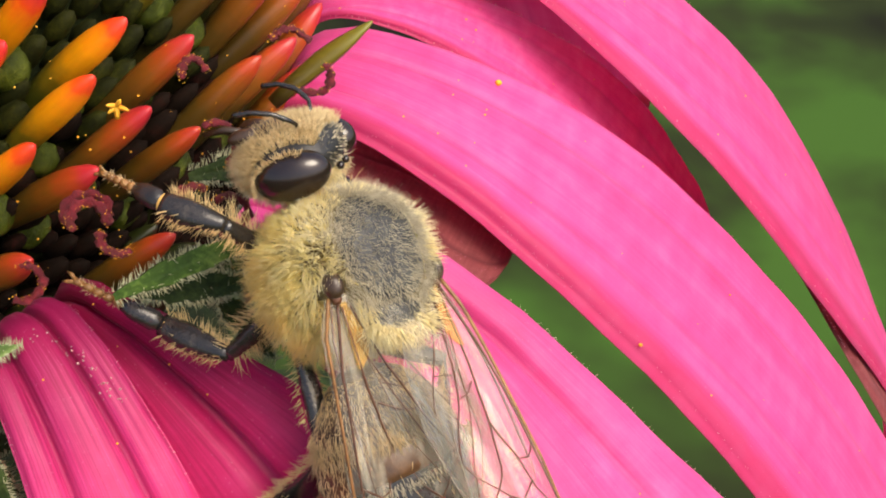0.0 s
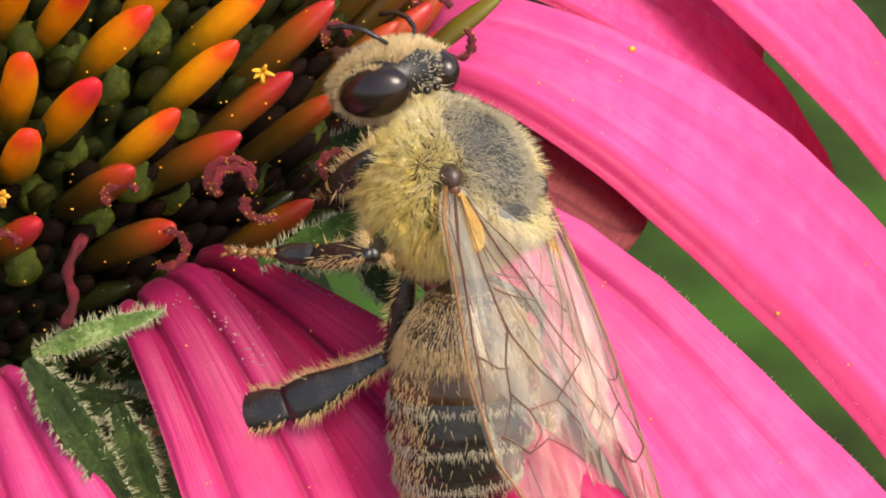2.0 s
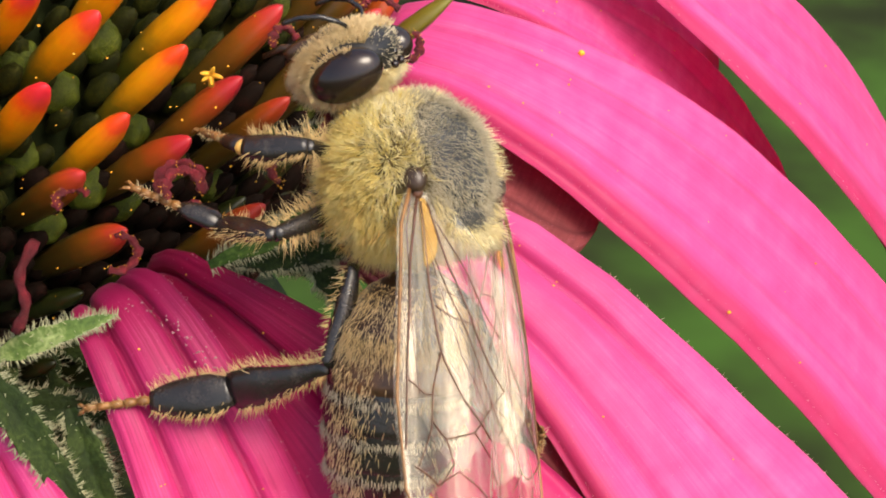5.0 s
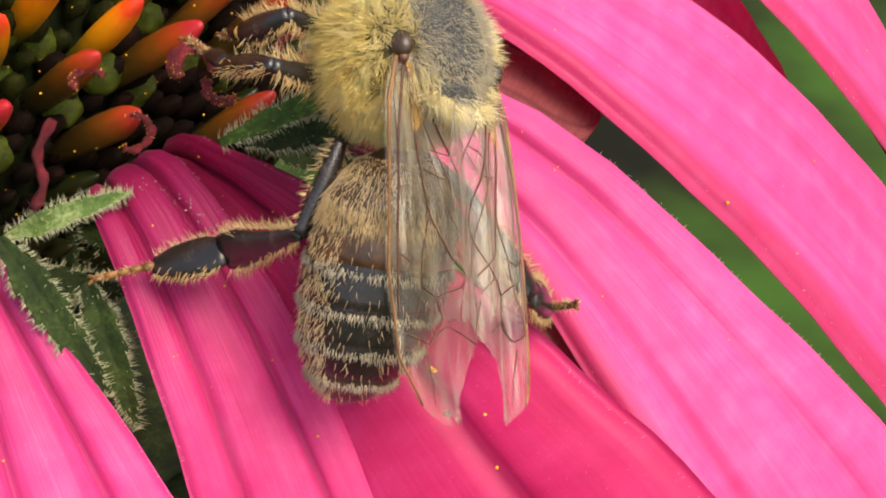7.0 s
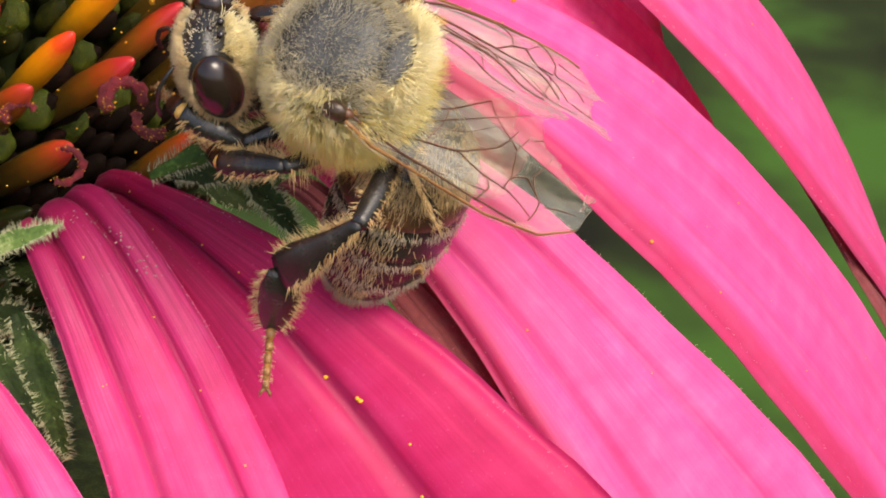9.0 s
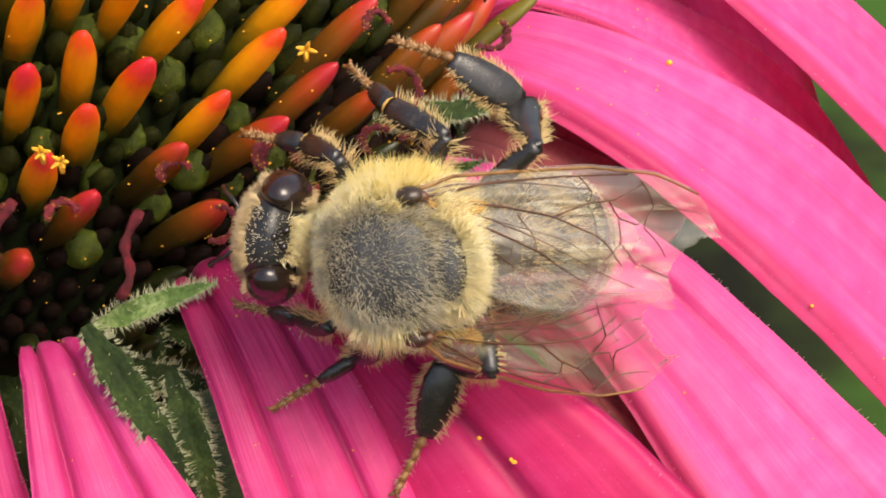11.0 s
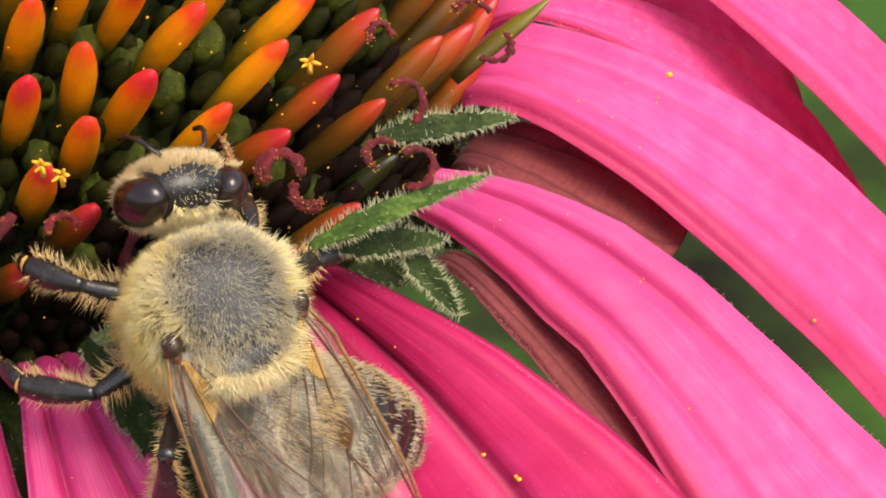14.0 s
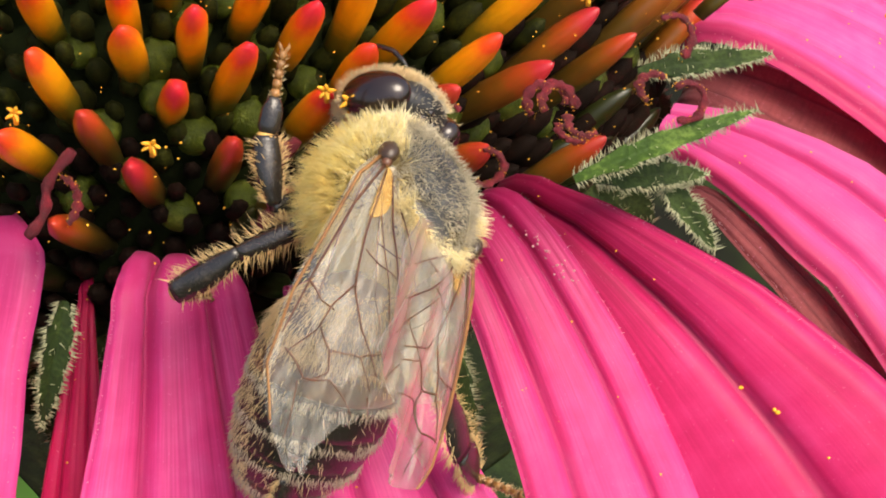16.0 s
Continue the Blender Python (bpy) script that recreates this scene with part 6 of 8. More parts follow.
    walk(legs['FR'][1], [
        (0, at(1.60, -1.23, -0.30, 8.3, 56.0, -14.4)), (0.5, at(1.50, -1.40, -0.41, 15.1, 60.2, -17.1)), (1, at(1.43, -1.44, -0.40, 12.5, 60.4, -23.8)),
        (1.5, at(1.35, -1.46, -0.35, 15.8, 56.1, -22.6)), (2, at(1.37, -1.43, -0.32, 16.6, 53.8, -19.7)), (2.5, at(1.32, -1.43, -0.27, 14.6, 51.7, -23.0)),
        (3, at(1.44, -1.38, -0.31, 10.4, 55.6, -22.6)), (3.5, at(1.54, -1.37, -0.42, 20.3, 58.4, -8.9)), (4, at(1.53, -1.39, -0.38, 19.4, 57.6, -10.5)),
        (4.5, at(1.51, -1.40, -0.36, 18.5, 56.7, -12.1)), (5, at(1.49, -1.40, -0.34, 17.7, 55.9, -13.6)), (5.5, at(1.47, -1.41, -0.33, 17.0, 55.0, -15.0)),
        (6, at(1.43, -1.39, -0.32, 16.3, 54.1, -16.4)), (6.5, at(1.32, -1.48, -0.35, 23.7, 52.2, -15.0)), (7, at(1.22, -1.49, -0.28, 22.3, 48.4, -19.4)),
        (7.5, at(1.38, -1.39, -0.26, 22.8, 46.4, -8.8)), (8, at(1.36, -1.37, -0.23, 22.7, 43.8, -7.8)), (8.5, at(1.51, -1.35, -0.34, 17.5, 55.2, -11.0)),
        (9, at(1.33, -1.50, -0.40, 39.2, 41.3, 3.6)), (9.5, at(1.24, -1.53, -0.36, 27.8, 49.7, -14.7)), (10, at(1.24, -1.58, -0.39, 31.9, 49.8, -11.8)),
        (10.5, at(1.23, -1.60, -0.44, 36.0, 49.9, -9.0)), (11, at(1.22, -1.63, -0.49, 40.2, 49.7, -6.1)), (11.5, at(1.21, -1.65, -0.54, 44.3, 49.5, -3.3)),
        (12, at(1.19, -1.65, -0.60, 48.3, 49.1, -0.5)), (12.5, at(1.23, -1.61, -0.53, 42.7, 49.4, -2.8)), (13, at(1.22, -1.54, -0.36, 30.5, 47.8, -12.5)),
        (13.5, at(1.34, -1.29, -0.11, 3.2, 46.4, -29.7)), (14, at(1.24, -1.34, -0.10, 6.2, 44.6, -31.1)), (14.5, at(1.49, -1.26, -0.21, 8.6, 50.7, -17.1)),
        (15, at(1.25, -1.36, -0.14, 15.4, 42.3, -19.5)), (15.5, at(1.22, -1.45, -0.23, 25.9, 40.7, -11.8)), (16, at(1.13, -1.45, -0.17, 27.9, 32.8, -9.7)),
    ])
    walk(legs['FR'][2], [
        (0, at(2.23, -1.40, -1.28, 6.2, 35.8, 3.1)), (0.5, at(2.06, -1.57, -1.43, 12.0, 38.9, -1.9)), (1, at(1.96, -1.68, -1.43, 10.5, 39.4, -7.3)),
        (1.5, at(1.96, -1.71, -1.32, 11.2, 34.7, -8.5)), (2, at(2.02, -1.67, -1.27, 11.0, 32.5, -6.3)), (2.5, at(1.99, -1.71, -1.19, 9.1, 30.7, -9.1)),
        (3, at(2.05, -1.63, -1.28, 7.4, 35.1, -6.1)), (3.5, at(2.15, -1.46, -1.42, 14.7, 36.4, 3.5)), (4, at(2.17, -1.51, -1.40, 13.9, 35.7, 2.2)),
        (4.5, at(2.16, -1.54, -1.37, 13.1, 35.0, 0.9)), (5, at(2.14, -1.56, -1.34, 12.3, 34.3, -0.4)), (5.5, at(2.13, -1.59, -1.31, 11.6, 33.5, -1.7)),
        (6, at(2.09, -1.59, -1.27, 10.9, 32.8, -2.9)), (6.5, at(2.02, -1.67, -1.28, 15.5, 30.0, -4.9)), (7, at(1.96, -1.75, -1.16, 13.8, 26.4, -9.1)),
        (7.5, at(2.18, -1.51, -1.11, 13.7, 24.4, 1.1)), (8, at(2.20, -1.49, -1.04, 13.2, 21.9, 2.0)), (8.5, at(2.17, -1.47, -1.31, 12.0, 33.6, 2.2)),
        (9, at(2.22, -1.45, -1.18, 25.7, 18.0, 6.4)), (9.5, at(1.97, -1.72, -1.25, 18.0, 27.1, -6.6)), (10, at(1.99, -1.74, -1.31, 21.0, 26.9, -5.5)),
        (10.5, at(1.99, -1.73, -1.36, 24.0, 26.7, -4.5)), (11, at(1.99, -1.71, -1.40, 26.9, 26.4, -3.5)), (11.5, at(1.99, -1.70, -1.45, 29.9, 26.1, -2.5)),
        (12, at(1.96, -1.66, -1.49, 32.8, 25.7, -1.5)), (12.5, at(2.00, -1.64, -1.42, 28.7, 26.0, -1.3)), (13, at(1.99, -1.71, -1.23, 19.7, 25.1, -5.7)),
        (13.5, at(2.04, -1.69, -0.96, -0.8, 27.6, -11.9)), (14, at(1.96, -1.77, -0.92, 0.8, 25.3, -14.8)), (14.5, at(2.20, -1.48, -1.12, 4.5, 30.7, -0.8)),
        (15, at(2.07, -1.65, -0.93, 7.3, 21.4, -7.0)), (15.5, at(2.09, -1.64, -0.99, 15.2, 18.4, -3.6)), (16, at(2.10, -1.62, -0.81, 15.7, 10.4, -2.5)),
    ])
    walk(legs['ML'][0], [
        (0, at(-0.04, 0.59, -1.09, 28.2, 64.2, 146.6)), (0.25, at(-0.04, 0.59, -1.10, 17.4, 33.9, 134.4)), (0.5, at(-0.05, 0.60, -1.10, 14.6, 3.0, 129.8)),
        (1, at(-0.05, 0.60, -1.10, 17.1, -8.7, 129.9)), (1.5, at(-0.05, 0.60, -1.10, 17.0, -12.6, 122.3)), (2, at(-0.05, 0.60, -1.10, 15.1, -13.6, 124.8)),
        (2.5, at(-0.05, 0.60, -1.10, 15.5, -16.0, 125.0)), (3, at(-0.05, 0.60, -1.10, 7.3, -3.6, 113.3)), (3.5, at(-0.10, 0.64, -1.14, 16.6, 33.6, 146.1)),
        (4, at(-0.09, 0.63, -1.13, 8.8, 29.8, 131.8)), (4.5, at(-0.08, 0.62, -1.12, 2.5, 24.6, 118.8)), (5, at(-0.07, 0.62, -1.12, -2.2, 18.2, 107.0)),
        (5.5, at(-0.06, 0.61, -1.11, -5.2, 11.2, 96.1)), (6, at(-0.05, 0.60, -1.10, -6.9, 3.7, 85.7)), (6.5, at(-0.05, 0.60, -1.10, -4.4, 6.4, 92.7)),
        (7, at(-0.05, 0.60, -1.10, -4.5, 4.2, 90.5)), (7.5, at(-0.05, 0.60, -1.10, -6.9, -1.5, 86.4)), (8, at(-0.04, 0.60, -1.10, -15.9, 5.2, 77.2)),
        (8.5, at(-0.05, 0.60, -1.10, -12.5, 15.9, 73.6)), (8.75, at(-0.05, 0.60, -1.10, -19.3, -2.2, 65.8)), (9, at(-0.05, 0.60, -1.10, -23.9, -21.0, 59.8)),
        (9.167, at(-0.05, 0.60, -1.10, -22.3, -16.6, 57.4)), (9.333, at(-0.05, 0.60, -1.10, -20.8, -12.2, 55.1)), (9.5, at(-0.05, 0.60, -1.10, -19.6, -7.7, 53.0)),
        (10, at(-0.05, 0.60, -1.10, -18.3, -12.3, 55.4)), (10.5, at(-0.05, 0.60, -1.10, -17.1, -17.0, 57.7)), (11, at(-0.05, 0.60, -1.10, -16.1, -21.7, 60.0)),
        (11.5, at(-0.05, 0.60, -1.10, -15.2, -26.5, 62.3)), (12, at(-0.05, 0.60, -1.10, -14.6, -31.3, 64.6)), (12.5, at(-0.05, 0.60, -1.10, -16.0, -27.8, 67.2)),
        (12.75, at(-0.05, 0.60, -1.10, -17.4, -20.9, 67.5)), (13, at(-0.05, 0.60, -1.10, -18.7, -13.9, 67.6)), (13.25, at(-0.05, 0.60, -1.10, -19.9, -7.9, 69.6)),
        (13.5, at(-0.05, 0.60, -1.10, -20.9, -1.9, 71.5)), (13.75, at(-0.05, 0.60, -1.10, -10.9, 10.2, 87.5)), (14, at(-0.05, 0.60, -1.10, 2.7, 18.8, 106.1)),
        (14.5, at(-0.05, 0.60, -1.10, 10.6, 29.3, 129.2)), (15, at(-0.05, 0.60, -1.10, 17.4, 27.9, 149.4)), (15.25, at(-0.05, 0.60, -1.10, 20.2, 32.8, 166.1)),
        (15.5, at(-0.05, 0.60, -1.10, 24.7, 36.7, -176.1)), (16, at(-0.05, 0.60, -1.10, 2.5, 60.2, 142.8)),
    ])
    walk(legs['ML'][1], [
        (0, at(-0.58, 0.94, -2.41, -36.4, 44.7, 22.9)), (0.25, at(-0.92, 1.48, -1.93, -42.2, 57.1, 8.4)), (0.5, at(-0.99, 1.73, -1.18, -58.6, 67.7, -16.2)),
        (1, at(-0.98, 1.71, -0.88, -52.7, 68.2, -25.5)), (1.5, at(-0.81, 1.81, -0.78, -54.9, 59.8, -20.2)), (2, at(-0.86, 1.77, -0.75, -51.8, 59.3, -18.1)),
        (2.5, at(-0.86, 1.76, -0.69, -50.6, 59.3, -7.1)), (3, at(-0.63, 1.95, -1.01, -36.2, 44.1, -4.5)), (3.5, at(-1.12, 1.32, -1.96, -54.1, 66.2, -12.3)),
        (4, at(-0.96, 1.60, -1.88, -55.7, 65.1, -17.1)), (4.5, at(-0.74, 1.82, -1.75, -57.0, 63.9, -21.7)), (5, at(-0.49, 1.98, -1.59, -58.0, 62.7, -26.1)),
        (5.5, at(-0.22, 2.07, -1.40, -58.8, 61.5, -30.2)), (6, at(0.06, 2.06, -1.19, -59.4, 60.2, -34.1)), (6.5, at(-0.12, 2.06, -1.26, -57.4, 64.9, -25.2)),
        (7, at(-0.06, 2.07, -1.21, -68.7, 63.7, -26.3)), (7.5, at(0.05, 2.07, -1.06, -53.9, 60.7, -18.0)), (8, at(0.28, 2.03, -1.23, -58.3, 53.8, -20.7)),
        (8.5, at(0.35, 1.95, -1.50, -33.8, 43.4, -8.2)), (8.75, at(0.56, 1.97, -1.04, -23.0, 33.3, -3.0)), (9, at(0.64, 1.79, -0.57, -14.2, 22.7, -0.4)),
        (9.167, at(0.73, 1.81, -0.67, -21.9, 33.3, 3.5)), (9.333, at(0.79, 1.80, -0.78, -29.7, 44.3, 6.1)), (9.5, at(0.83, 1.76, -0.90, -38.8, 55.5, 6.7)),
        (10, at(0.78, 1.81, -0.78, -33.9, 55.1, 17.5)), (10.5, at(0.72, 1.81, -0.66, -29.2, 54.3, 28.1)), (11, at(0.65, 1.81, -0.54, -25.0, 52.9, 38.2)),
        (11.5, at(0.57, 1.79, -0.43, -21.4, 51.2, 47.8)), (12, at(0.49, 1.73, -0.34, -18.4, 49.1, 56.9)), (12.5, at(0.45, 1.80, -0.41, -21.1, 52.3, 56.9)),
        (12.75, at(0.49, 1.89, -0.57, -26.5, 41.2, 24.0)), (13, at(0.49, 1.92, -0.75, -23.7, 29.7, -3.2)), (13.25, at(0.47, 1.99, -0.89, -41.1, 50.5, 13.3)),
        (13.5, at(0.42, 1.99, -1.05, -57.5, 74.1, 26.5)), (13.75, at(0.02, 2.07, -1.37, -34.4, 56.5, 47.9)), (14, at(-0.44, 1.94, -1.57, -26.6, 37.4, 53.7)),
        (14.5, at(-0.86, 1.59, -1.82, -55.0, 56.2, 0.7)), (15, at(-1.17, 1.26, -1.79, -43.5, 37.5, -1.9)), (15.25, at(-1.27, 0.90, -1.91, -25.1, 48.4, 58.9)),
        (15.5, at(-1.23, 0.52, -1.98, -2.8, 41.3, 122.9)), (16, at(-0.63, 1.04, -2.38, 39.7, 82.6, -174.8)),
    ])
    walk(legs['ML'][2], [
        (0, at(0.35, 1.34, -3.41, -23.9, 23.3, 41.6)), (0.25, at(-0.14, 1.60, -3.15, -24.7, 42.0, 30.1)), (0.5, at(-0.47, 1.58, -2.49, -33.1, 60.0, 12.4)),
        (1, at(-0.51, 1.49, -2.20, -44.1, 63.4, 12.4)), (1.5, at(-0.14, 1.57, -2.01, -33.0, 55.9, 24.0)), (2, at(-0.18, 1.55, -1.98, -38.0, 56.8, 25.7)),
        (2.5, at(-0.14, 1.67, -1.92, -26.2, 40.4, 41.8)), (3, at(0.39, 1.87, -1.99, -24.9, 43.8, 38.5)), (3.5, at(-0.56, 1.20, -3.26, -29.0, 61.5, 42.3)),
        (4, at(-0.37, 1.42, -3.19, -23.7, 55.8, 39.2)), (4.5, at(-0.15, 1.58, -3.05, -18.6, 50.3, 35.7)), (5, at(0.11, 1.69, -2.87, -13.6, 45.0, 31.8)),
        (5.5, at(0.38, 1.72, -2.67, -8.4, 40.0, 27.6)), (6, at(0.64, 1.67, -2.43, -3.2, 35.2, 23.2)), (6.5, at(0.43, 1.80, -2.55, -34.3, 47.9, -19.1)),
        (7, at(0.50, 1.79, -2.48, -39.4, 47.9, -20.9)), (7.5, at(0.71, 1.85, -2.30, -29.3, 40.6, -23.5)), (8, at(1.06, 1.74, -2.38, -24.4, 34.5, -24.6)),
        (8.5, at(1.37, 1.81, -2.48, -26.5, 28.8, 10.7)), (8.75, at(1.77, 1.90, -1.84, -9.3, 31.4, -13.0)), (9, at(1.95, 1.78, -1.12, 6.2, 39.7, -36.4)),
        (9.167, at(1.93, 1.89, -1.47, -4.5, 2.0, -51.5)), (9.333, at(1.82, 1.91, -1.80, -6.1, -37.0, -62.0)), (9.5, at(1.63, 1.86, -2.07, 14.4, -74.7, -91.1)),
        (10, at(1.57, 2.06, -1.97, -49.4, -59.8, -11.4)), (10.5, at(1.46, 2.21, -1.84, -55.9, -33.2, 13.0)), (11, at(1.33, 2.35, -1.70, -50.3, -6.8, 30.6)),
        (11.5, at(1.18, 2.46, -1.56, -36.6, 16.4, 51.4)), (12, at(1.00, 2.51, -1.41, -12.3, 31.8, 81.1)), (12.5, at(0.93, 2.53, -1.54, -12.4, 35.5, 83.1)),
        (12.75, at(1.48, 2.34, -1.52, -17.2, 51.9, 39.2)), (13, at(1.72, 1.85, -1.45, -44.2, 59.0, -23.7)), (13.25, at(1.36, 2.21, -2.01, -28.2, 64.8, 30.9)),
        (13.5, at(0.77, 2.17, -2.42, -8.1, 61.7, 89.3)), (13.75, at(0.55, 2.67, -2.57, -36.4, 58.9, 39.8)), (14, at(0.23, 2.85, -2.44, -50.3, 47.3, 3.9)),
        (14.5, at(-0.07, 1.60, -3.00, -49.0, 50.6, 2.7)), (15, at(-0.04, 1.23, -2.65, -54.3, 51.9, 5.7)), (15.25, at(-0.78, 1.73, -3.00, -39.0, 32.9, 2.8)),
        (15.5, at(-1.81, 1.42, -2.92, -24.9, 15.0, -4.7)), (16, at(-0.81, 1.02, -3.78, 1.1, 15.2, -42.5)),
    ])
    walk(legs['MR'][0], [
        (0, at(-0.05, -0.60, -1.10, 3.1, -28.6, -56.2)), (0.5, at(-0.05, -0.60, -1.10, 2.7, -23.1, -64.6)), (1, at(-0.05, -0.60, -1.10, 1.6, -23.9, -68.6)),
        (1.5, at(-0.05, -0.60, -1.10, 6.4, -25.6, -72.3)), (2, at(-0.05, -0.60, -1.10, 8.6, -26.7, -70.9)), (2.5, at(-0.05, -0.60, -1.10, 9.6, -28.9, -73.2)),
        (3, at(-0.05, -0.60, -1.10, 4.4, -28.1, -66.8)), (3.5, at(-0.05, -0.60, -1.10, 6.1, -22.3, -62.1)), (4, at(-0.05, -0.60, -1.10, 6.5, -23.2, -63.1)),
        (4.5, at(-0.05, -0.60, -1.10, 6.9, -24.0, -64.1)), (5, at(-0.05, -0.60, -1.10, 7.4, -24.9, -65.2)), (5.5, at(-0.05, -0.60, -1.10, 7.8, -25.8, -66.2)),
        (6, at(-0.05, -0.60, -1.10, 8.3, -26.6, -67.3)), (6.5, at(-0.05, -0.60, -1.10, 12.8, -24.1, -73.7)), (7, at(-0.05, -0.60, -1.10, 15.9, -26.8, -78.4)),
        (7.5, at(-0.05, -0.60, -1.10, 18.0, -27.6, -69.1)), (8, at(-0.05, -0.60, -1.10, 20.5, -28.8, -69.2)), (8.5, at(-0.05, -0.60, -1.10, 7.8, -25.4, -62.6)),
        (9, at(-0.05, -0.60, -1.10, 27.9, -18.5, -72.1)), (9.25, at(-0.05, -0.60, -1.10, 19.9, -11.8, -83.3)), (9.5, at(-0.05, -0.60, -1.10, 10.8, -6.7, -95.2)),
        (10, at(-0.05, -0.60, -1.10, 7.1, -7.6, -101.9)), (10.5, at(-0.05, -0.60, -1.10, 3.6, -8.9, -108.6)), (11, at(-0.05, -0.60, -1.10, 0.2, -10.7, -115.1)),
        (11.5, at(-0.05, -0.60, -1.10, -3.0, -12.8, -121.7)), (12, at(-0.05, -0.60, -1.10, -6.0, -15.2, -128.1)), (12.5, at(-0.05, -0.60, -1.10, -6.2, -16.7, -130.5)),
        (13, at(-0.05, -0.60, -1.10, -2.4, -32.1, -137.4)), (13.25, at(-0.05, -0.60, -1.10, 6.3, -42.6, -128.3)), (13.5, at(-0.05, -0.60, -1.10, 14.1, -54.0, -119.7)),
        (13.75, at(-0.05, -0.60, -1.10, 10.4, -46.1, -96.0)), (14, at(-0.05, -0.60, -1.10, 11.4, -37.9, -75.9)), (14.5, at(-0.05, -0.60, -1.10, 7.5, -32.4, -61.4)),
        (15, at(-0.05, -0.60, -1.10, 18.8, -34.2, -75.1)), (15.5, at(-0.05, -0.60, -1.10, 24.9, -28.1, -77.6)), (16, at(-0.05, -0.60, -1.10, 34.0, -29.5, -81.0)),
    ])
    walk(legs['MR'][1], [
        (0, at(0.67, -1.67, -0.40, 2.7, 51.5, -66.5)), (0.5, at(0.53, -1.82, -0.52, 0.1, 56.8, -77.2)), (1, at(0.44, -1.85, -0.50, -1.3, 55.8, -82.8)),
        (1.5, at(0.35, -1.86, -0.47, 6.8, 54.9, -77.7)), (2, at(0.38, -1.84, -0.44, 10.3, 53.9, -72.5)), (2.5, at(0.32, -1.83, -0.39, 11.9, 51.7, -73.1)),
        (3, at(0.46, -1.79, -0.41, 4.3, 52.2, -75.2)), (3.5, at(0.59, -1.80, -0.54, 5.6, 58.2, -68.7)), (4, at(0.57, -1.83, -0.51, 6.5, 57.4, -68.8)),
        (4.5, at(0.55, -1.83, -0.49, 7.3, 56.5, -69.0)), (5, at(0.52, -1.83, -0.47, 8.2, 55.7, -69.1)), (5.5, at(0.49, -1.84, -0.45, 9.0, 54.8, -69.3)),
        (6, at(0.46, -1.81, -0.44, 9.8, 54.0, -69.5)), (6.5, at(0.33, -1.89, -0.50, 17.1, 56.4, -68.0)), (7, at(0.21, -1.89, -0.44, 21.2, 53.3, -67.9)),
        (7.5, at(0.42, -1.82, -0.42, 24.0, 52.2, -55.4)), (8, at(0.41, -1.80, -0.39, 26.9, 50.4, -52.1)), (8.5, at(0.56, -1.78, -0.47, 9.0, 55.2, -65.6)),
        (9, at(0.38, -1.93, -0.63, 44.8, 56.8, -37.5)), (9.25, at(0.12, -2.06, -0.79, 33.6, 45.8, -23.8)), (9.5, at(-0.18, -2.05, -0.93, 21.0, 36.8, -9.7)),
        (10, at(-0.36, -2.05, -0.90, 23.6, 35.6, -12.9)), (10.5, at(-0.52, -2.00, -0.87, 26.2, 34.5, -16.2)), (11, at(-0.68, -1.93, -0.82, 28.9, 33.5, -19.4)),
        (11.5, at(-0.82, -1.85, -0.77, 31.7, 32.6, -22.7)), (12, at(-0.92, -1.72, -0.71, 34.4, 31.9, -26.0)), (12.5, at(-0.96, -1.67, -0.68, 27.4, 24.3, -39.0)),
        (13, at(-0.97, -1.44, -0.32, 21.7, 22.6, -30.7)), (13.25, at(-0.73, -1.47, -0.09, 10.7, 27.1, -23.1)), (13.5, at(-0.48, -1.35, 0.09, -0.1, 32.8, -16.2)),
        (13.75, at(-0.16, -1.63, -0.02, 8.2, 36.3, -44.3)), (14, at(0.23, -1.72, -0.20, 13.7, 42.7, -73.6)), (14.5, at(0.54, -1.69, -0.31, 9.2, 48.2, -64.5)),
        (15, at(0.26, -1.77, -0.27, 22.7, 45.6, -62.0)), (15.5, at(0.23, -1.87, -0.41, 33.0, 49.7, -53.7)), (16, at(0.15, -1.86, -0.38, 42.1, 44.6, -46.1)),
    ])
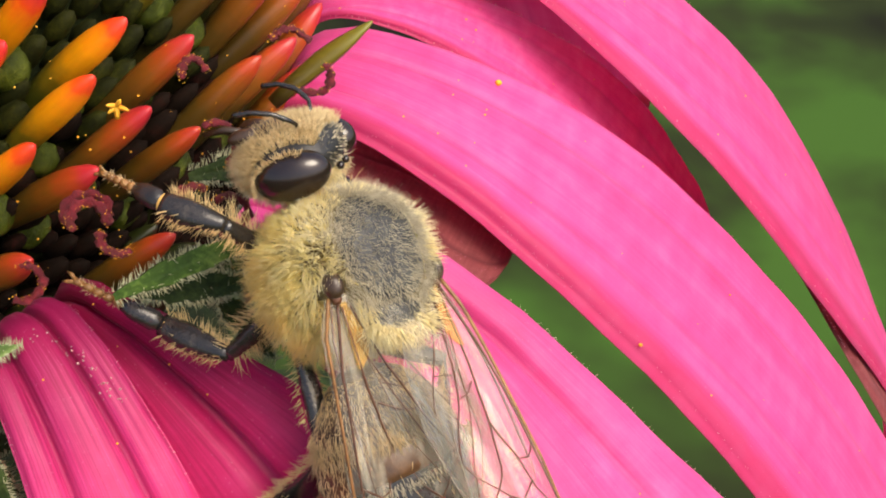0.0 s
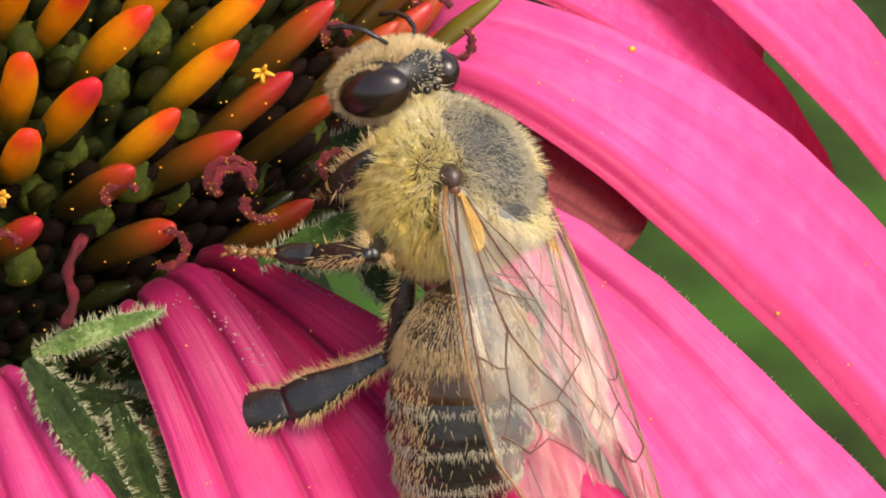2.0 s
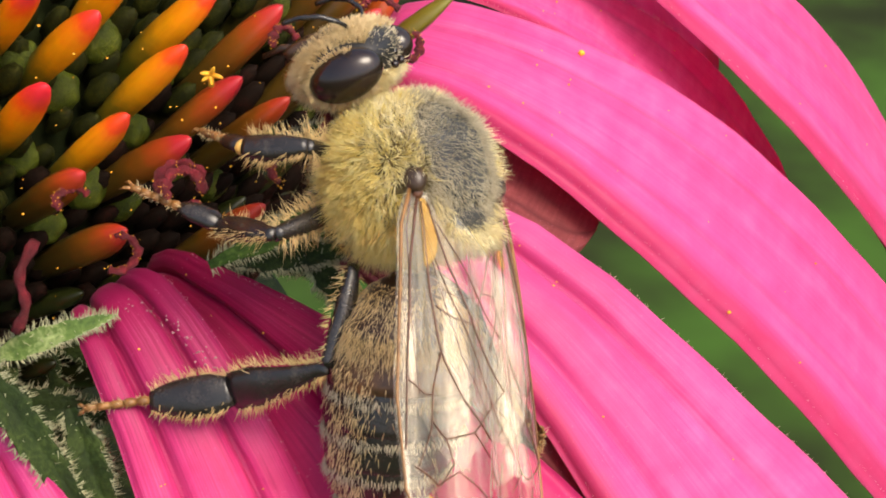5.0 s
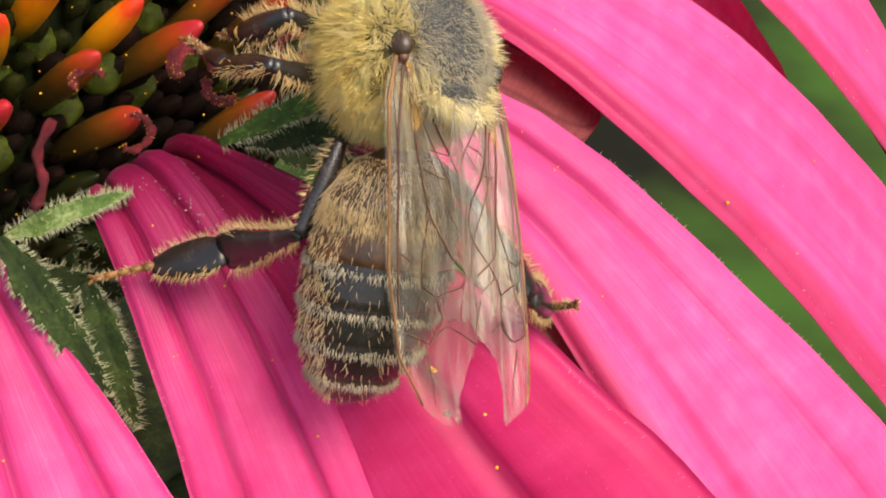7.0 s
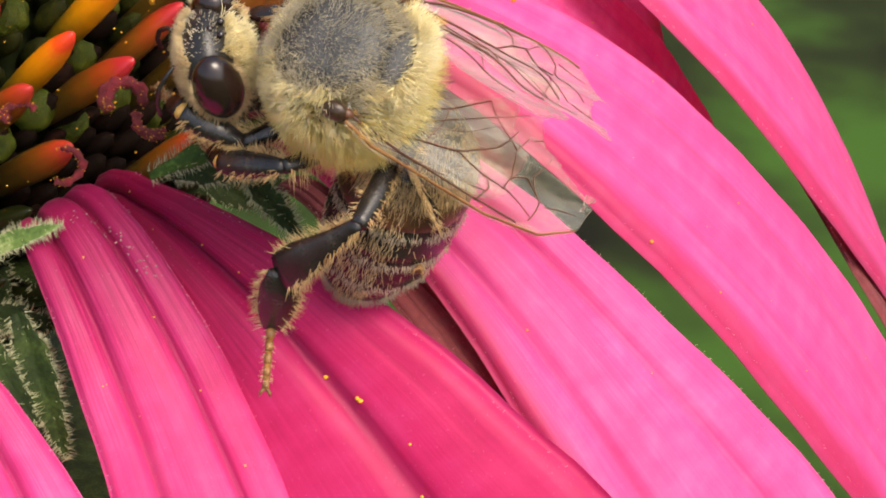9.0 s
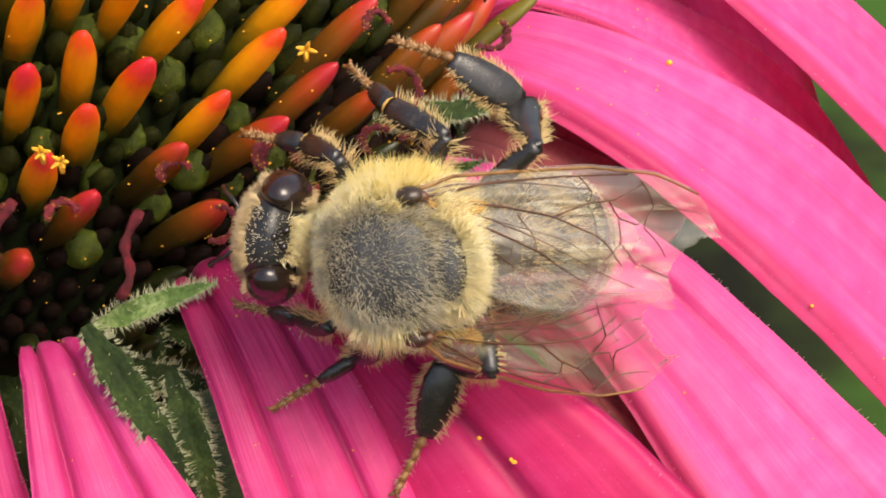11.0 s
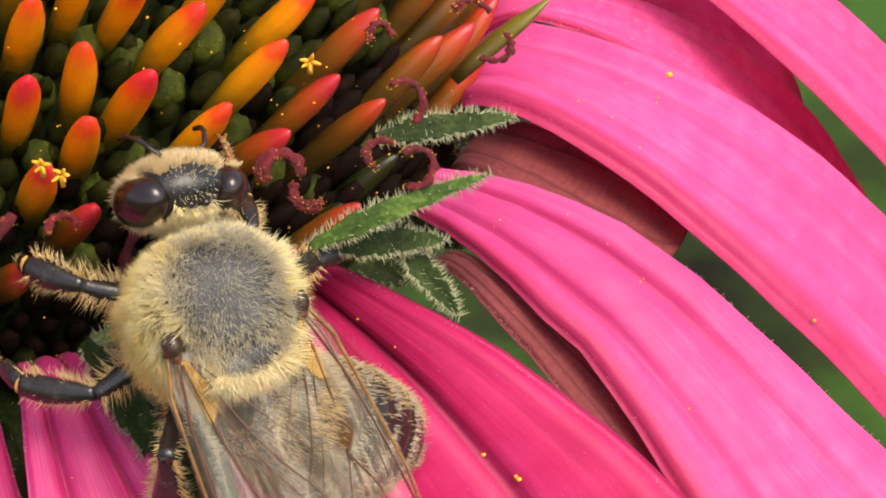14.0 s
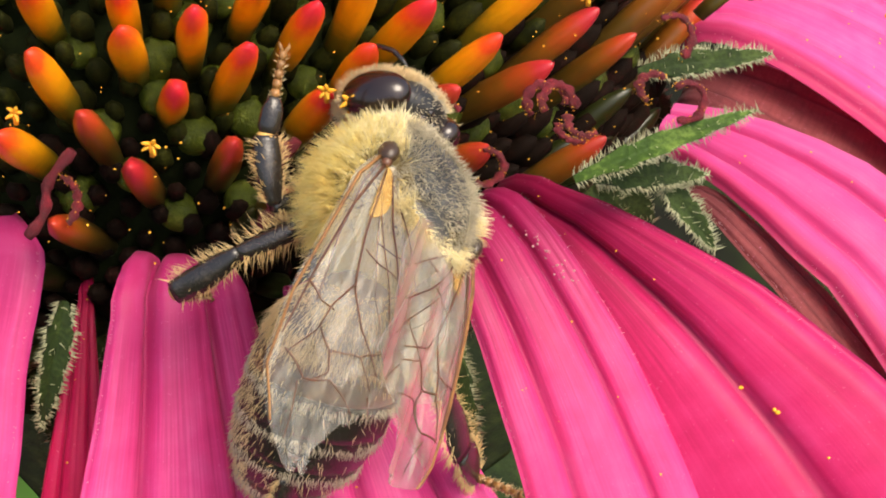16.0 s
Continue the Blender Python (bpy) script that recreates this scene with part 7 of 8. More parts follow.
    walk(legs['MR'][2], [
        (0, at(1.02, -2.48, -1.51, 0.4, 30.4, -84.7)), (0.5, at(0.70, -2.58, -1.71, -3.3, 35.0, -95.3)), (1, at(0.54, -2.64, -1.68, -3.9, 33.8, -100.1)),
        (1.5, at(0.53, -2.66, -1.63, 1.7, 34.4, -98.5)), (2, at(0.63, -2.64, -1.59, 4.5, 34.3, -94.6)), (2.5, at(0.58, -2.67, -1.50, 6.5, 32.6, -95.3)),
        (3, at(0.68, -2.63, -1.53, 1.2, 31.4, -94.3)), (3.5, at(0.86, -2.50, -1.75, -0.5, 37.3, -89.8)), (4, at(0.86, -2.56, -1.73, 0.4, 36.7, -90.1)),
        (4.5, at(0.83, -2.58, -1.70, 1.3, 36.0, -90.4)), (5, at(0.81, -2.60, -1.67, 2.3, 35.4, -90.7)), (5.5, at(0.79, -2.62, -1.63, 3.2, 34.8, -91.1)),
        (6, at(0.75, -2.59, -1.59, 4.1, 34.2, -91.4)), (6.5, at(0.62, -2.62, -1.68, 7.7, 38.1, -93.8)), (7, at(0.53, -2.67, -1.58, 12.0, 36.4, -94.5)),
        (7.5, at(0.91, -2.53, -1.54, 14.5, 36.2, -82.8)), (8, at(0.96, -2.52, -1.49, 17.5, 35.4, -79.9)), (8.5, at(0.90, -2.52, -1.64, 3.1, 35.1, -87.5)),
        (9, at(1.00, -2.40, -1.82, 24.8, 46.5, -75.0)), (9.25, at(1.05, -2.47, -1.83, 25.6, 52.2, -40.4)), (9.5, at(0.94, -2.25, -1.78, 32.1, 56.4, -1.0)),
        (10, at(0.79, -2.32, -1.74, 31.5, 54.2, -10.4)), (10.5, at(0.63, -2.34, -1.69, 31.6, 52.0, -19.3)), (11, at(0.46, -2.34, -1.62, 32.2, 49.8, -27.8)),
        (11.5, at(0.31, -2.32, -1.55, 33.2, 47.7, -36.0)), (12, at(0.16, -2.25, -1.46, 34.6, 45.7, -43.9)), (12.5, at(0.04, -2.49, -1.26, 22.6, 9.0, -60.5)),
        (13, at(0.16, -2.11, -0.87, 20.0, 6.1, -46.2)), (13.25, at(0.45, -1.97, -0.75, 20.3, 36.4, -49.3)), (13.5, at(0.67, -1.68, -0.68, 17.0, 66.6, -55.1)),
        (13.75, at(0.68, -2.45, -0.88, 8.5, 45.8, -79.4)), (14, at(0.53, -2.73, -1.16, 11.7, 24.6, -94.7)), (14.5, at(0.95, -2.55, -1.37, 6.1, 28.6, -84.9)),
        (15, at(0.73, -2.65, -1.29, 17.1, 29.8, -86.9)), (15.5, at(0.77, -2.61, -1.49, 22.2, 36.7, -83.5)), (16, at(0.85, -2.59, -1.37, 31.9, 35.3, -76.8)),
    ])
    walk(legs['HL'][0], [
        (0, at(-1.02, 0.60, -1.01, 27.5, 5.0, 179.7)), (0.25, at(-1.32, 0.58, -1.06, 26.7, 8.6, -175.9)), (0.5, at(-1.63, 0.57, -1.11, 26.1, 12.2, -171.5)),
        (1, at(-1.74, 0.57, -1.28, 32.0, 18.7, -173.9)), (1.5, at(-1.42, 0.71, -1.35, 26.0, 35.4, 167.1)), (1.75, at(-1.19, 0.66, -1.18, 32.8, 45.4, -176.4)),
        (2, at(-0.95, 0.60, -1.00, 45.3, 53.2, -154.8)), (2.5, at(-0.95, 0.60, -1.00, 37.9, 50.3, 177.1)), (2.75, at(-0.96, 0.61, -1.00, 22.8, 26.7, 154.1)),
        (3, at(-0.97, 0.62, -1.00, 19.0, 0.6, 139.8)), (3.5, at(-1.22, 0.66, -1.08, 20.2, 16.0, 166.8)), (4, at(-1.19, 0.65, -1.08, 21.0, 19.5, 167.3)),
        (4.5, at(-1.17, 0.64, -1.09, 21.9, 23.1, 168.0)), (5, at(-1.14, 0.64, -1.09, 22.8, 26.6, 168.6)), (5.5, at(-1.12, 0.63, -1.10, 23.8, 30.1, 169.4)),
        (6, at(-1.09, 0.62, -1.10, 24.9, 33.6, 170.3)), (6.5, at(-1.14, 0.62, -1.11, 20.7, 30.4, 172.9)), (7, at(-1.15, 0.63, -1.14, 22.3, 35.3, 170.1)),
        (7.5, at(-1.21, 0.70, -1.29, 13.1, 46.8, 158.1)), (7.75, at(-1.07, 0.65, -1.14, 14.3, 50.0, 161.8)), (8, at(-0.94, 0.60, -0.99, 15.9, 53.2, 165.8)),
        (8.5, at(-0.95, 0.60, -1.00, 10.8, 20.9, 132.6)), (8.75, at(-0.95, 0.60, -1.00, -3.1, 6.7, 110.4)), (9, at(-0.95, 0.60, -1.00, -10.9, -11.2, 91.8)),
        (9.167, at(-0.95, 0.60, -1.00, -8.9, 0.7, 93.4)), (9.333, at(-0.95, 0.59, -1.00, -6.6, 12.5, 95.5)), (9.5, at(-0.95, 0.59, -1.00, -3.6, 24.2, 98.2)),
        (10, at(-0.95, 0.59, -1.00, -3.7, 7.8, 100.5)), (10.5, at(-0.95, 0.59, -1.00, -4.4, -8.6, 102.9)), (11, at(-0.95, 0.60, -1.00, -5.9, -24.9, 105.7)),
        (11.5, at(-0.95, 0.60, -1.00, -8.8, -41.2, 109.7)), (12, at(-0.95, 0.60, -1.00, -14.9, -57.1, 116.7)), (12.167, at(-0.95, 0.60, -1.00, 11.4, -35.2, 109.7)),
        (12.333, at(-0.95, 0.60, -1.00, 30.7, -13.1, 114.1)), (12.5, at(-0.95, 0.60, -1.00, 51.2, 6.3, 125.3)), (13, at(-0.95, 0.60, -1.00, 46.6, -0.3, 125.1)),
        (13.5, at(-0.95, 0.60, -1.00, 28.2, -24.4, 129.1)), (14, at(-0.95, 0.60, -1.00, 38.1, -33.7, 132.6)), (14.5, at(-0.95, 0.60, -1.00, 28.8, -31.8, 140.2)),
        (14.75, at(-1.02, 0.61, -1.04, 25.5, 0.1, 154.5)), (15, at(-1.08, 0.62, -1.09, 30.5, 31.9, 169.3)), (15.25, at(-1.02, 0.61, -1.04, 31.2, 24.8, -170.3)),
        (15.5, at(-0.95, 0.60, -1.00, 29.2, 17.9, -151.0)), (16, at(-0.95, 0.60, -1.00, 35.4, 22.2, -138.0)),
    ])
    walk(legs['HL'][1], [
        (0, at(-2.83, 0.61, -1.16, 79.9, 65.8, -126.7)), (0.25, at(-3.15, 0.45, -1.34, 62.2, 63.7, -142.8)), (0.5, at(-3.38, 0.31, -1.50, 47.8, 59.8, -155.6)),
        (1, at(-3.44, 0.39, -1.86, 87.7, 53.1, -90.7)), (1.5, at(-2.86, 1.04, -2.40, 102.2, 79.3, -117.0)), (1.75, at(-2.48, 0.57, -2.49, 13.2, 81.6, 128.8)),
        (2, at(-1.93, 0.14, -2.45, -3.6, 68.7, 86.4)), (2.5, at(-2.10, 0.66, -2.39, -22.5, 68.2, 58.2)), (2.75, at(-2.45, 1.33, -1.83, -13.1, 55.1, 68.5)),
        (3, at(-2.35, 1.79, -1.02, -9.0, 41.5, 73.5)), (3.5, at(-2.91, 1.06, -1.58, -6.5, 67.0, 98.2)), (4, at(-2.90, 1.03, -1.70, -10.5, 73.9, 91.7)),
        (4.5, at(-2.83, 1.00, -1.81, -22.1, 80.5, 77.6)), (5, at(-2.76, 0.96, -1.92, -68.0, 85.2, 29.3)), (5.5, at(-2.69, 0.92, -2.02, -132.0, 82.3, -37.1)),
        (6, at(-2.58, 0.88, -2.10, -149.1, 76.0, -56.7)), (6.5, at(-2.69, 0.82, -2.03, -146.0, 80.8, -33.3)), (7, at(-2.61, 0.89, -2.19, -144.2, 77.5, -34.2)),
        (7.5, at(-2.36, 1.16, -2.62, -132.3, 83.7, -8.0)), (7.75, at(-2.20, 1.02, -2.56, -115.3, 74.7, -8.8)), (8, at(-2.00, 0.87, -2.45, -104.1, 66.0, -15.7)),
        (8.5, at(-2.09, 1.85, -1.65, -45.6, 62.2, 15.9)), (8.75, at(-1.59, 2.32, -1.22, -31.3, 52.0, 24.2)), (9, at(-1.00, 2.38, -0.65, -21.6, 41.1, 27.6)),
        (9.167, at(-1.06, 2.44, -1.02, -24.0, 47.6, 19.9)), (9.333, at(-1.12, 2.39, -1.40, -28.1, 53.9, 10.6)), (9.5, at(-1.18, 2.23, -1.74, -34.9, 59.5, -1.2)),
        (10, at(-1.29, 2.39, -1.25, -31.9, 58.9, 4.4)), (10.5, at(-1.36, 2.38, -0.72, -29.0, 58.1, 9.8)), (11, at(-1.40, 2.21, -0.22, -26.4, 57.2, 15.1)),
        (11.5, at(-1.42, 1.91, 0.22, -24.0, 56.2, 20.1)), (12, at(-1.39, 1.48, 0.52, -21.8, 55.1, 24.9)), (12.167, at(-1.46, 2.02, 0.07, 2.9, 76.7, 72.2)),
        (12.333, at(-1.68, 2.24, -0.58, 88.9, 69.5, -179.8)), (12.5, at(-1.99, 2.07, -1.20, 95.1, 46.3, -150.1)), (13, at(-1.99, 2.08, -0.99, 84.4, 49.8, -158.2)),
        (13.5, at(-1.99, 1.88, -0.25, 36.3, 51.4, 163.8)), (14, at(-1.97, 1.71, 0.01, 51.6, 56.4, -170.8)), (14.5, at(-2.13, 1.59, -0.04, 59.3, 65.6, -155.8)),
        (14.75, at(-2.68, 1.41, -1.05, 70.9, 67.4, -150.6)), (15, at(-2.59, 0.91, -2.05, 83.7, 68.7, -144.2)), (15.25, at(-2.67, 0.33, -1.82, 57.0, 52.4, -143.1)),
        (15.5, at(-2.46, -0.24, -1.56, 36.4, 37.6, -133.2)), (16, at(-2.20, -0.52, -1.69, 39.8, 36.7, -134.0)),
    ])
    walk(legs['HL'][2], [
        (0, at(-3.33, -0.07, -3.04, 5.2, -9.5, 112.0)), (0.25, at(-3.89, -0.11, -3.22, 6.1, 36.5, 139.8)), (0.5, at(-4.32, -0.12, -3.28, 68.4, 66.9, -140.3)),
        (1, at(-3.46, -0.85, -3.50, 154.1, 74.2, -106.1)), (1.5, at(-3.04, 0.69, -4.42, 131.2, 73.1, -105.7)), (1.75, at(-2.67, 0.81, -4.57, -94.5, 86.6, 7.1)),
        (2, at(-1.88, 0.88, -4.37, -42.1, 68.7, 37.7)), (2.5, at(-1.70, 1.31, -4.30, -24.4, 49.0, 54.6)), (2.75, at(-2.01, 2.45, -3.55, -22.7, 49.9, 52.1)),
        (3, at(-1.92, 3.26, -2.38, -21.0, 50.8, 49.6)), (3.5, at(-3.03, 1.86, -3.47, -6.3, 58.2, 82.7)), (4, at(-2.91, 1.62, -3.72, -8.8, 60.9, 78.3)),
        (4.5, at(-2.76, 1.34, -3.88, -11.9, 63.5, 73.1)), (5, at(-2.61, 1.05, -4.01, -15.9, 66.0, 67.2)), (5.5, at(-2.47, 0.75, -4.11, -21.0, 68.2, 60.2)),
        (6, at(-2.31, 0.46, -4.10, -27.4, 70.2, 51.9)), (6.5, at(-2.42, 0.64, -4.06, -3.7, 71.9, 73.0)), (7, at(-2.24, 0.64, -4.20, -12.2, 75.7, 65.1)),
        (7.5, at(-2.14, 1.13, -4.66, 12.8, 74.8, 138.3)), (7.75, at(-1.66, 0.94, -4.58, -34.9, 77.3, 62.9)), (8, at(-1.19, 0.64, -4.33, -58.7, 68.1, 11.1)),
        (8.5, at(-1.17, 2.11, -3.47, -26.2, 54.5, 40.5)), (8.75, at(-0.41, 2.85, -2.87, -31.6, 60.2, 53.0)), (9, at(0.37, 3.10, -2.00, -35.1, 66.4, 67.1)),
        (9.167, at(0.27, 2.92, -2.57, -19.5, 19.9, 79.9)), (9.333, at(0.10, 2.62, -3.10, -13.5, -27.2, 80.7)), (9.5, at(-0.14, 2.21, -3.52, 4.0, -73.9, 67.1)),
        (10, at(-0.20, 2.48, -3.05, -3.1, -49.0, 71.8)), (10.5, at(-0.27, 2.57, -2.51, -5.9, -24.0, 72.0)), (11, at(-0.31, 2.51, -1.99, -8.5, 1.0, 70.9)),
        (11.5, at(-0.32, 2.31, -1.53, -11.9, 25.9, 68.5)), (12, at(-0.32, 1.98, -1.16, -18.2, 50.5, 62.9)), (12.167, at(-1.31, 2.48, -1.98, 21.4, 77.7, 120.5)),
        (12.333, at(-2.42, 2.24, -2.55, 107.2, 60.5, -136.1)), (12.5, at(-3.23, 1.36, -2.69, 109.4, 29.7, -113.7)), (13, at(-3.23, 1.59, -2.56, 105.4, 37.0, -115.9)),
        (13.5, at(-3.23, 2.24, -1.86, 78.0, 61.7, -137.3)), (14, at(-3.09, 1.53, -1.71, 55.4, 61.8, -171.1)), (14.5, at(-2.91, 1.24, -1.92, 53.7, 60.7, -156.4)),
        (14.75, at(-3.39, 1.01, -2.99, 45.3, 58.0, -166.2)), (15, at(-3.20, 0.47, -3.97, 38.5, 54.7, -174.5)), (15.25, at(-3.70, -0.44, -3.48, 41.8, 49.8, -148.2)),
        (15.5, at(-3.58, -1.43, -2.81, 41.5, 44.6, -124.8)), (16, at(-3.34, -1.71, -2.92, 53.8, 45.4, -87.5)),
    ])
    walk(legs['HL'][3], [
        (0, at(-3.89, 1.32, -2.79, 6.8, 27.9, 121.2)), (0.25, at(-4.84, 0.70, -4.14, 6.6, 42.1, 137.2)), (0.5, at(-4.78, -0.50, -4.67, 13.2, 55.7, 158.4)),
        (1, at(-3.57, -1.24, -4.96, 47.2, 67.0, 143.9)), (1.5, at(-3.16, 0.27, -5.87, 26.6, 67.4, 146.4)), (1.75, at(-2.58, 0.82, -6.12, 0.3, 64.9, 102.0)),
        (2, at(-1.45, 1.22, -5.78, -13.5, 56.4, 69.6)), (2.5, at(-1.12, 2.12, -5.45, -20.8, 45.3, 59.4)), (2.75, at(-1.39, 3.24, -4.74, -18.3, 44.3, 58.1)),
        (3, at(-1.29, 4.00, -3.56, -15.8, 43.4, 56.7)), (3.5, at(-2.92, 2.65, -4.77, -4.2, 50.5, 85.3)), (4, at(-2.76, 2.35, -5.08, -4.8, 52.6, 82.9)),
        (4.5, at(-2.56, 2.00, -5.27, -5.6, 54.7, 80.4)), (5, at(-2.36, 1.63, -5.43, -6.7, 56.8, 77.7)), (5.5, at(-2.18, 1.25, -5.54, -7.9, 58.8, 74.7)),
        (6, at(-1.99, 0.87, -5.53, -9.5, 60.8, 71.5)), (6.5, at(-2.28, 1.09, -5.51, 11.8, 58.3, 89.9)), (7, at(-2.08, 0.98, -5.67, 13.8, 59.3, 92.9)),
        (7.5, at(-2.44, 1.39, -6.13, 6.5, 62.0, 131.6)), (7.75, at(-1.50, 1.24, -6.10, -0.2, 60.7, 100.1)), (8, at(-0.63, 0.75, -5.74, -4.3, 57.9, 70.9)),
        (8.5, at(-0.50, 2.68, -4.71, -16.0, 44.2, 53.9)), (8.75, at(0.05, 3.47, -4.22, -10.5, 24.2, 83.1)), (9, at(0.61, 3.66, -3.39, -15.7, 4.3, 107.9)),
        (9.167, at(0.53, 4.36, -3.10, -7.4, -14.2, 89.6)), (9.333, at(0.32, 3.98, -2.39, 7.8, -28.6, 66.3)), (9.5, at(0.03, 2.59, -2.06, 30.4, -35.1, 36.7)),
        (10, at(0.11, 3.44, -1.88, 18.1, -28.6, 47.5)), (10.5, at(0.17, 3.91, -1.88, 8.1, -20.4, 56.1)), (11, at(0.20, 3.97, -2.01, -0.2, -11.1, 62.7)),
        (11.5, at(0.19, 3.61, -2.20, -7.3, -1.0, 67.8)), (12, at(0.12, 2.84, -2.34, -13.5, 9.6, 71.7)), (12.167, at(-1.48, 2.77, -3.49, -0.4, 51.3, 103.9)),
        (12.333, at(-2.97, 1.71, -3.90, 80.6, 61.2, -160.1)), (12.5, at(-3.75, 0.15, -3.44, 108.9, 22.8, -114.8)), (13, at(-3.75, 0.50, -3.48, 103.2, 17.7, -120.6)),
        (13.5, at(-3.75, 1.75, -3.20, 54.1, 26.1, -169.7)), (14, at(-3.80, 1.42, -3.05, 52.0, 62.8, -177.8)), (14.5, at(-3.59, 0.94, -3.24, 60.0, 65.7, -154.8)),
        (14.75, at(-4.19, 0.81, -4.30, 62.9, 67.0, -150.5)), (15, at(-4.07, 0.39, -5.21, 66.2, 68.3, -145.7)), (15.25, at(-4.55, -0.97, -4.67, 56.4, 56.7, -129.7)),
        (15.5, at(-4.19, -2.31, -3.88, 44.4, 46.7, -114.4)), (16, at(-3.30, -2.78, -4.00, 58.2, 48.4, -76.1)),
    ])
    walk(legs['HR'][0], [
        (0, at(-0.95, -0.60, -1.00, -2.9, -23.1, -119.5)), (0.5, at(-0.95, -0.60, -1.00, -8.4, -20.9, -126.1)), (1, at(-0.95, -0.60, -1.00, -8.1, -22.2, -130.6)),
        (1.5, at(-0.95, -0.60, -1.00, -4.3, -19.1, -133.5)), (2, at(-0.95, -0.60, -1.00, -2.3, -17.9, -131.9)), (2.5, at(-0.95, -0.60, -1.00, 0.2, -18.2, -134.4)),
        (3, at(-0.95, -0.60, -1.00, -2.9, -21.9, -129.5)), (3.5, at(-0.95, -0.60, -1.00, -7.6, -17.8, -122.5)), (4, at(-0.95, -0.60, -1.00, -7.8, -19.1, -128.9)),
        (4.5, at(-0.95, -0.60, -1.00, -7.9, -20.4, -135.3)), (5, at(-0.95, -0.60, -1.00, -7.8, -21.7, -141.8)), (5.5, at(-0.95, -0.60, -1.00, -7.6, -23.0, -148.3)),
        (6, at(-0.95, -0.60, -1.00, -7.2, -24.3, -154.9)), (6.125, at(-0.95, -0.60, -1.00, -7.0, -24.9, -152.1)), (6.25, at(-0.95, -0.60, -1.00, -6.7, -25.5, -149.3)),
        (6.375, at(-0.95, -0.60, -1.00, -6.5, -26.2, -146.4)), (6.5, at(-0.95, -0.60, -1.00, -6.4, -26.8, -143.6)), (6.625, at(-0.95, -0.60, -1.00, -4.8, -26.4, -142.9)),
        (6.75, at(-0.95, -0.60, -1.00, -3.1, -26.0, -142.3)), (6.875, at(-0.95, -0.60, -1.00, -1.5, -25.6, -141.6)), (7, at(-0.95, -0.60, -1.00, 0.1, -25.2, -140.9)),
        (7.5, at(-0.95, -0.60, -1.00, -1.5, -21.0, -140.3)), (7.625, at(-0.95, -0.60, -1.00, -1.0, -20.5, -140.4)), (7.75, at(-0.95, -0.60, -1.00, -0.6, -20.1, -140.5)),
        (7.875, at(-0.95, -0.60, -1.00, -0.1, -19.6, -140.6)), (8, at(-0.95, -0.60, -1.00, 0.3, -19.1, -140.7)), (8.167, at(-0.95, -0.60, -1.00, -5.7, -23.5, -158.2)),
        (8.333, at(-0.95, -0.60, -1.00, -10.1, -29.4, -175.8)), (8.5, at(-0.95, -0.60, -1.00, -12.4, -36.2, 165.8)), (8.75, at(-0.95, -0.60, -1.00, -14.7, -26.7, 133.9)),
        (9, at(-0.95, -0.60, -1.00, -21.8, -19.5, 103.6)), (9.167, at(-0.95, -0.60, -1.00, -6.5, -27.1, 139.4)), (9.333, at(-0.95, -0.60, -1.00, 1.6, -41.6, 176.7)),
        (9.5, at(-0.95, -0.60, -1.00, -5.6, -56.8, -135.9)), (10, at(-0.95, -0.60, -1.00, -6.4, -42.5, -136.7)), (10.5, at(-0.95, -0.60, -1.00, -7.2, -28.2, -137.5)),
        (11, at(-0.95, -0.60, -1.00, -8.2, -13.8, -138.5)), (11.5, at(-0.95, -0.60, -1.00, -9.4, 0.4, -139.7)), (12, at(-0.95, -0.60, -1.00, -10.9, 14.7, -141.2)),
        (12.25, at(-0.95, -0.60, -1.00, -9.1, 16.0, -138.9)), (12.5, at(-0.95, -0.60, -1.00, -7.3, 17.2, -136.5)), (12.75, at(-0.95, -0.60, -1.00, -3.2, 13.2, -133.7)),
        (13, at(-0.95, -0.60, -1.00, 0.6, 9.1, -131.2)), (13.25, at(-0.95, -0.60, -1.00, 6.2, -15.8, -126.6)), (13.5, at(-0.95, -0.60, -1.00, 10.8, -41.1, -123.8)),
        (13.625, at(-0.95, -0.60, -1.00, 11.0, -36.1, -128.0)), (13.75, at(-0.95, -0.60, -1.00, 10.9, -31.1, -131.9)), (13.875, at(-0.95, -0.60, -1.00, 10.3, -26.1, -135.6)),
        (14, at(-0.95, -0.60, -1.00, 9.4, -21.1, -139.3)), (14.25, at(-0.95, -0.60, -1.00, 2.8, -41.2, -146.7)), (14.5, at(-0.95, -0.60, -1.00, -2.3, -61.9, -153.6)),
        (14.625, at(-0.95, -0.60, -1.00, -0.6, -51.9, -144.2)), (14.75, at(-0.95, -0.60, -1.00, 3.0, -42.1, -135.9)), (14.875, at(-0.95, -0.60, -1.00, 7.8, -32.8, -128.0)),
        (15, at(-0.95, -0.60, -1.00, 13.5, -24.1, -119.9)), (15.5, at(-0.95, -0.60, -1.00, 13.7, -17.6, -118.4)), (15.667, at(-0.95, -0.60, -1.00, 17.2, -18.6, -117.8)),
        (15.833, at(-0.95, -0.60, -1.00, 20.6, -19.6, -117.3)), (16, at(-0.95, -0.60, -1.00, 24.1, -20.6, -116.9)),
    ])
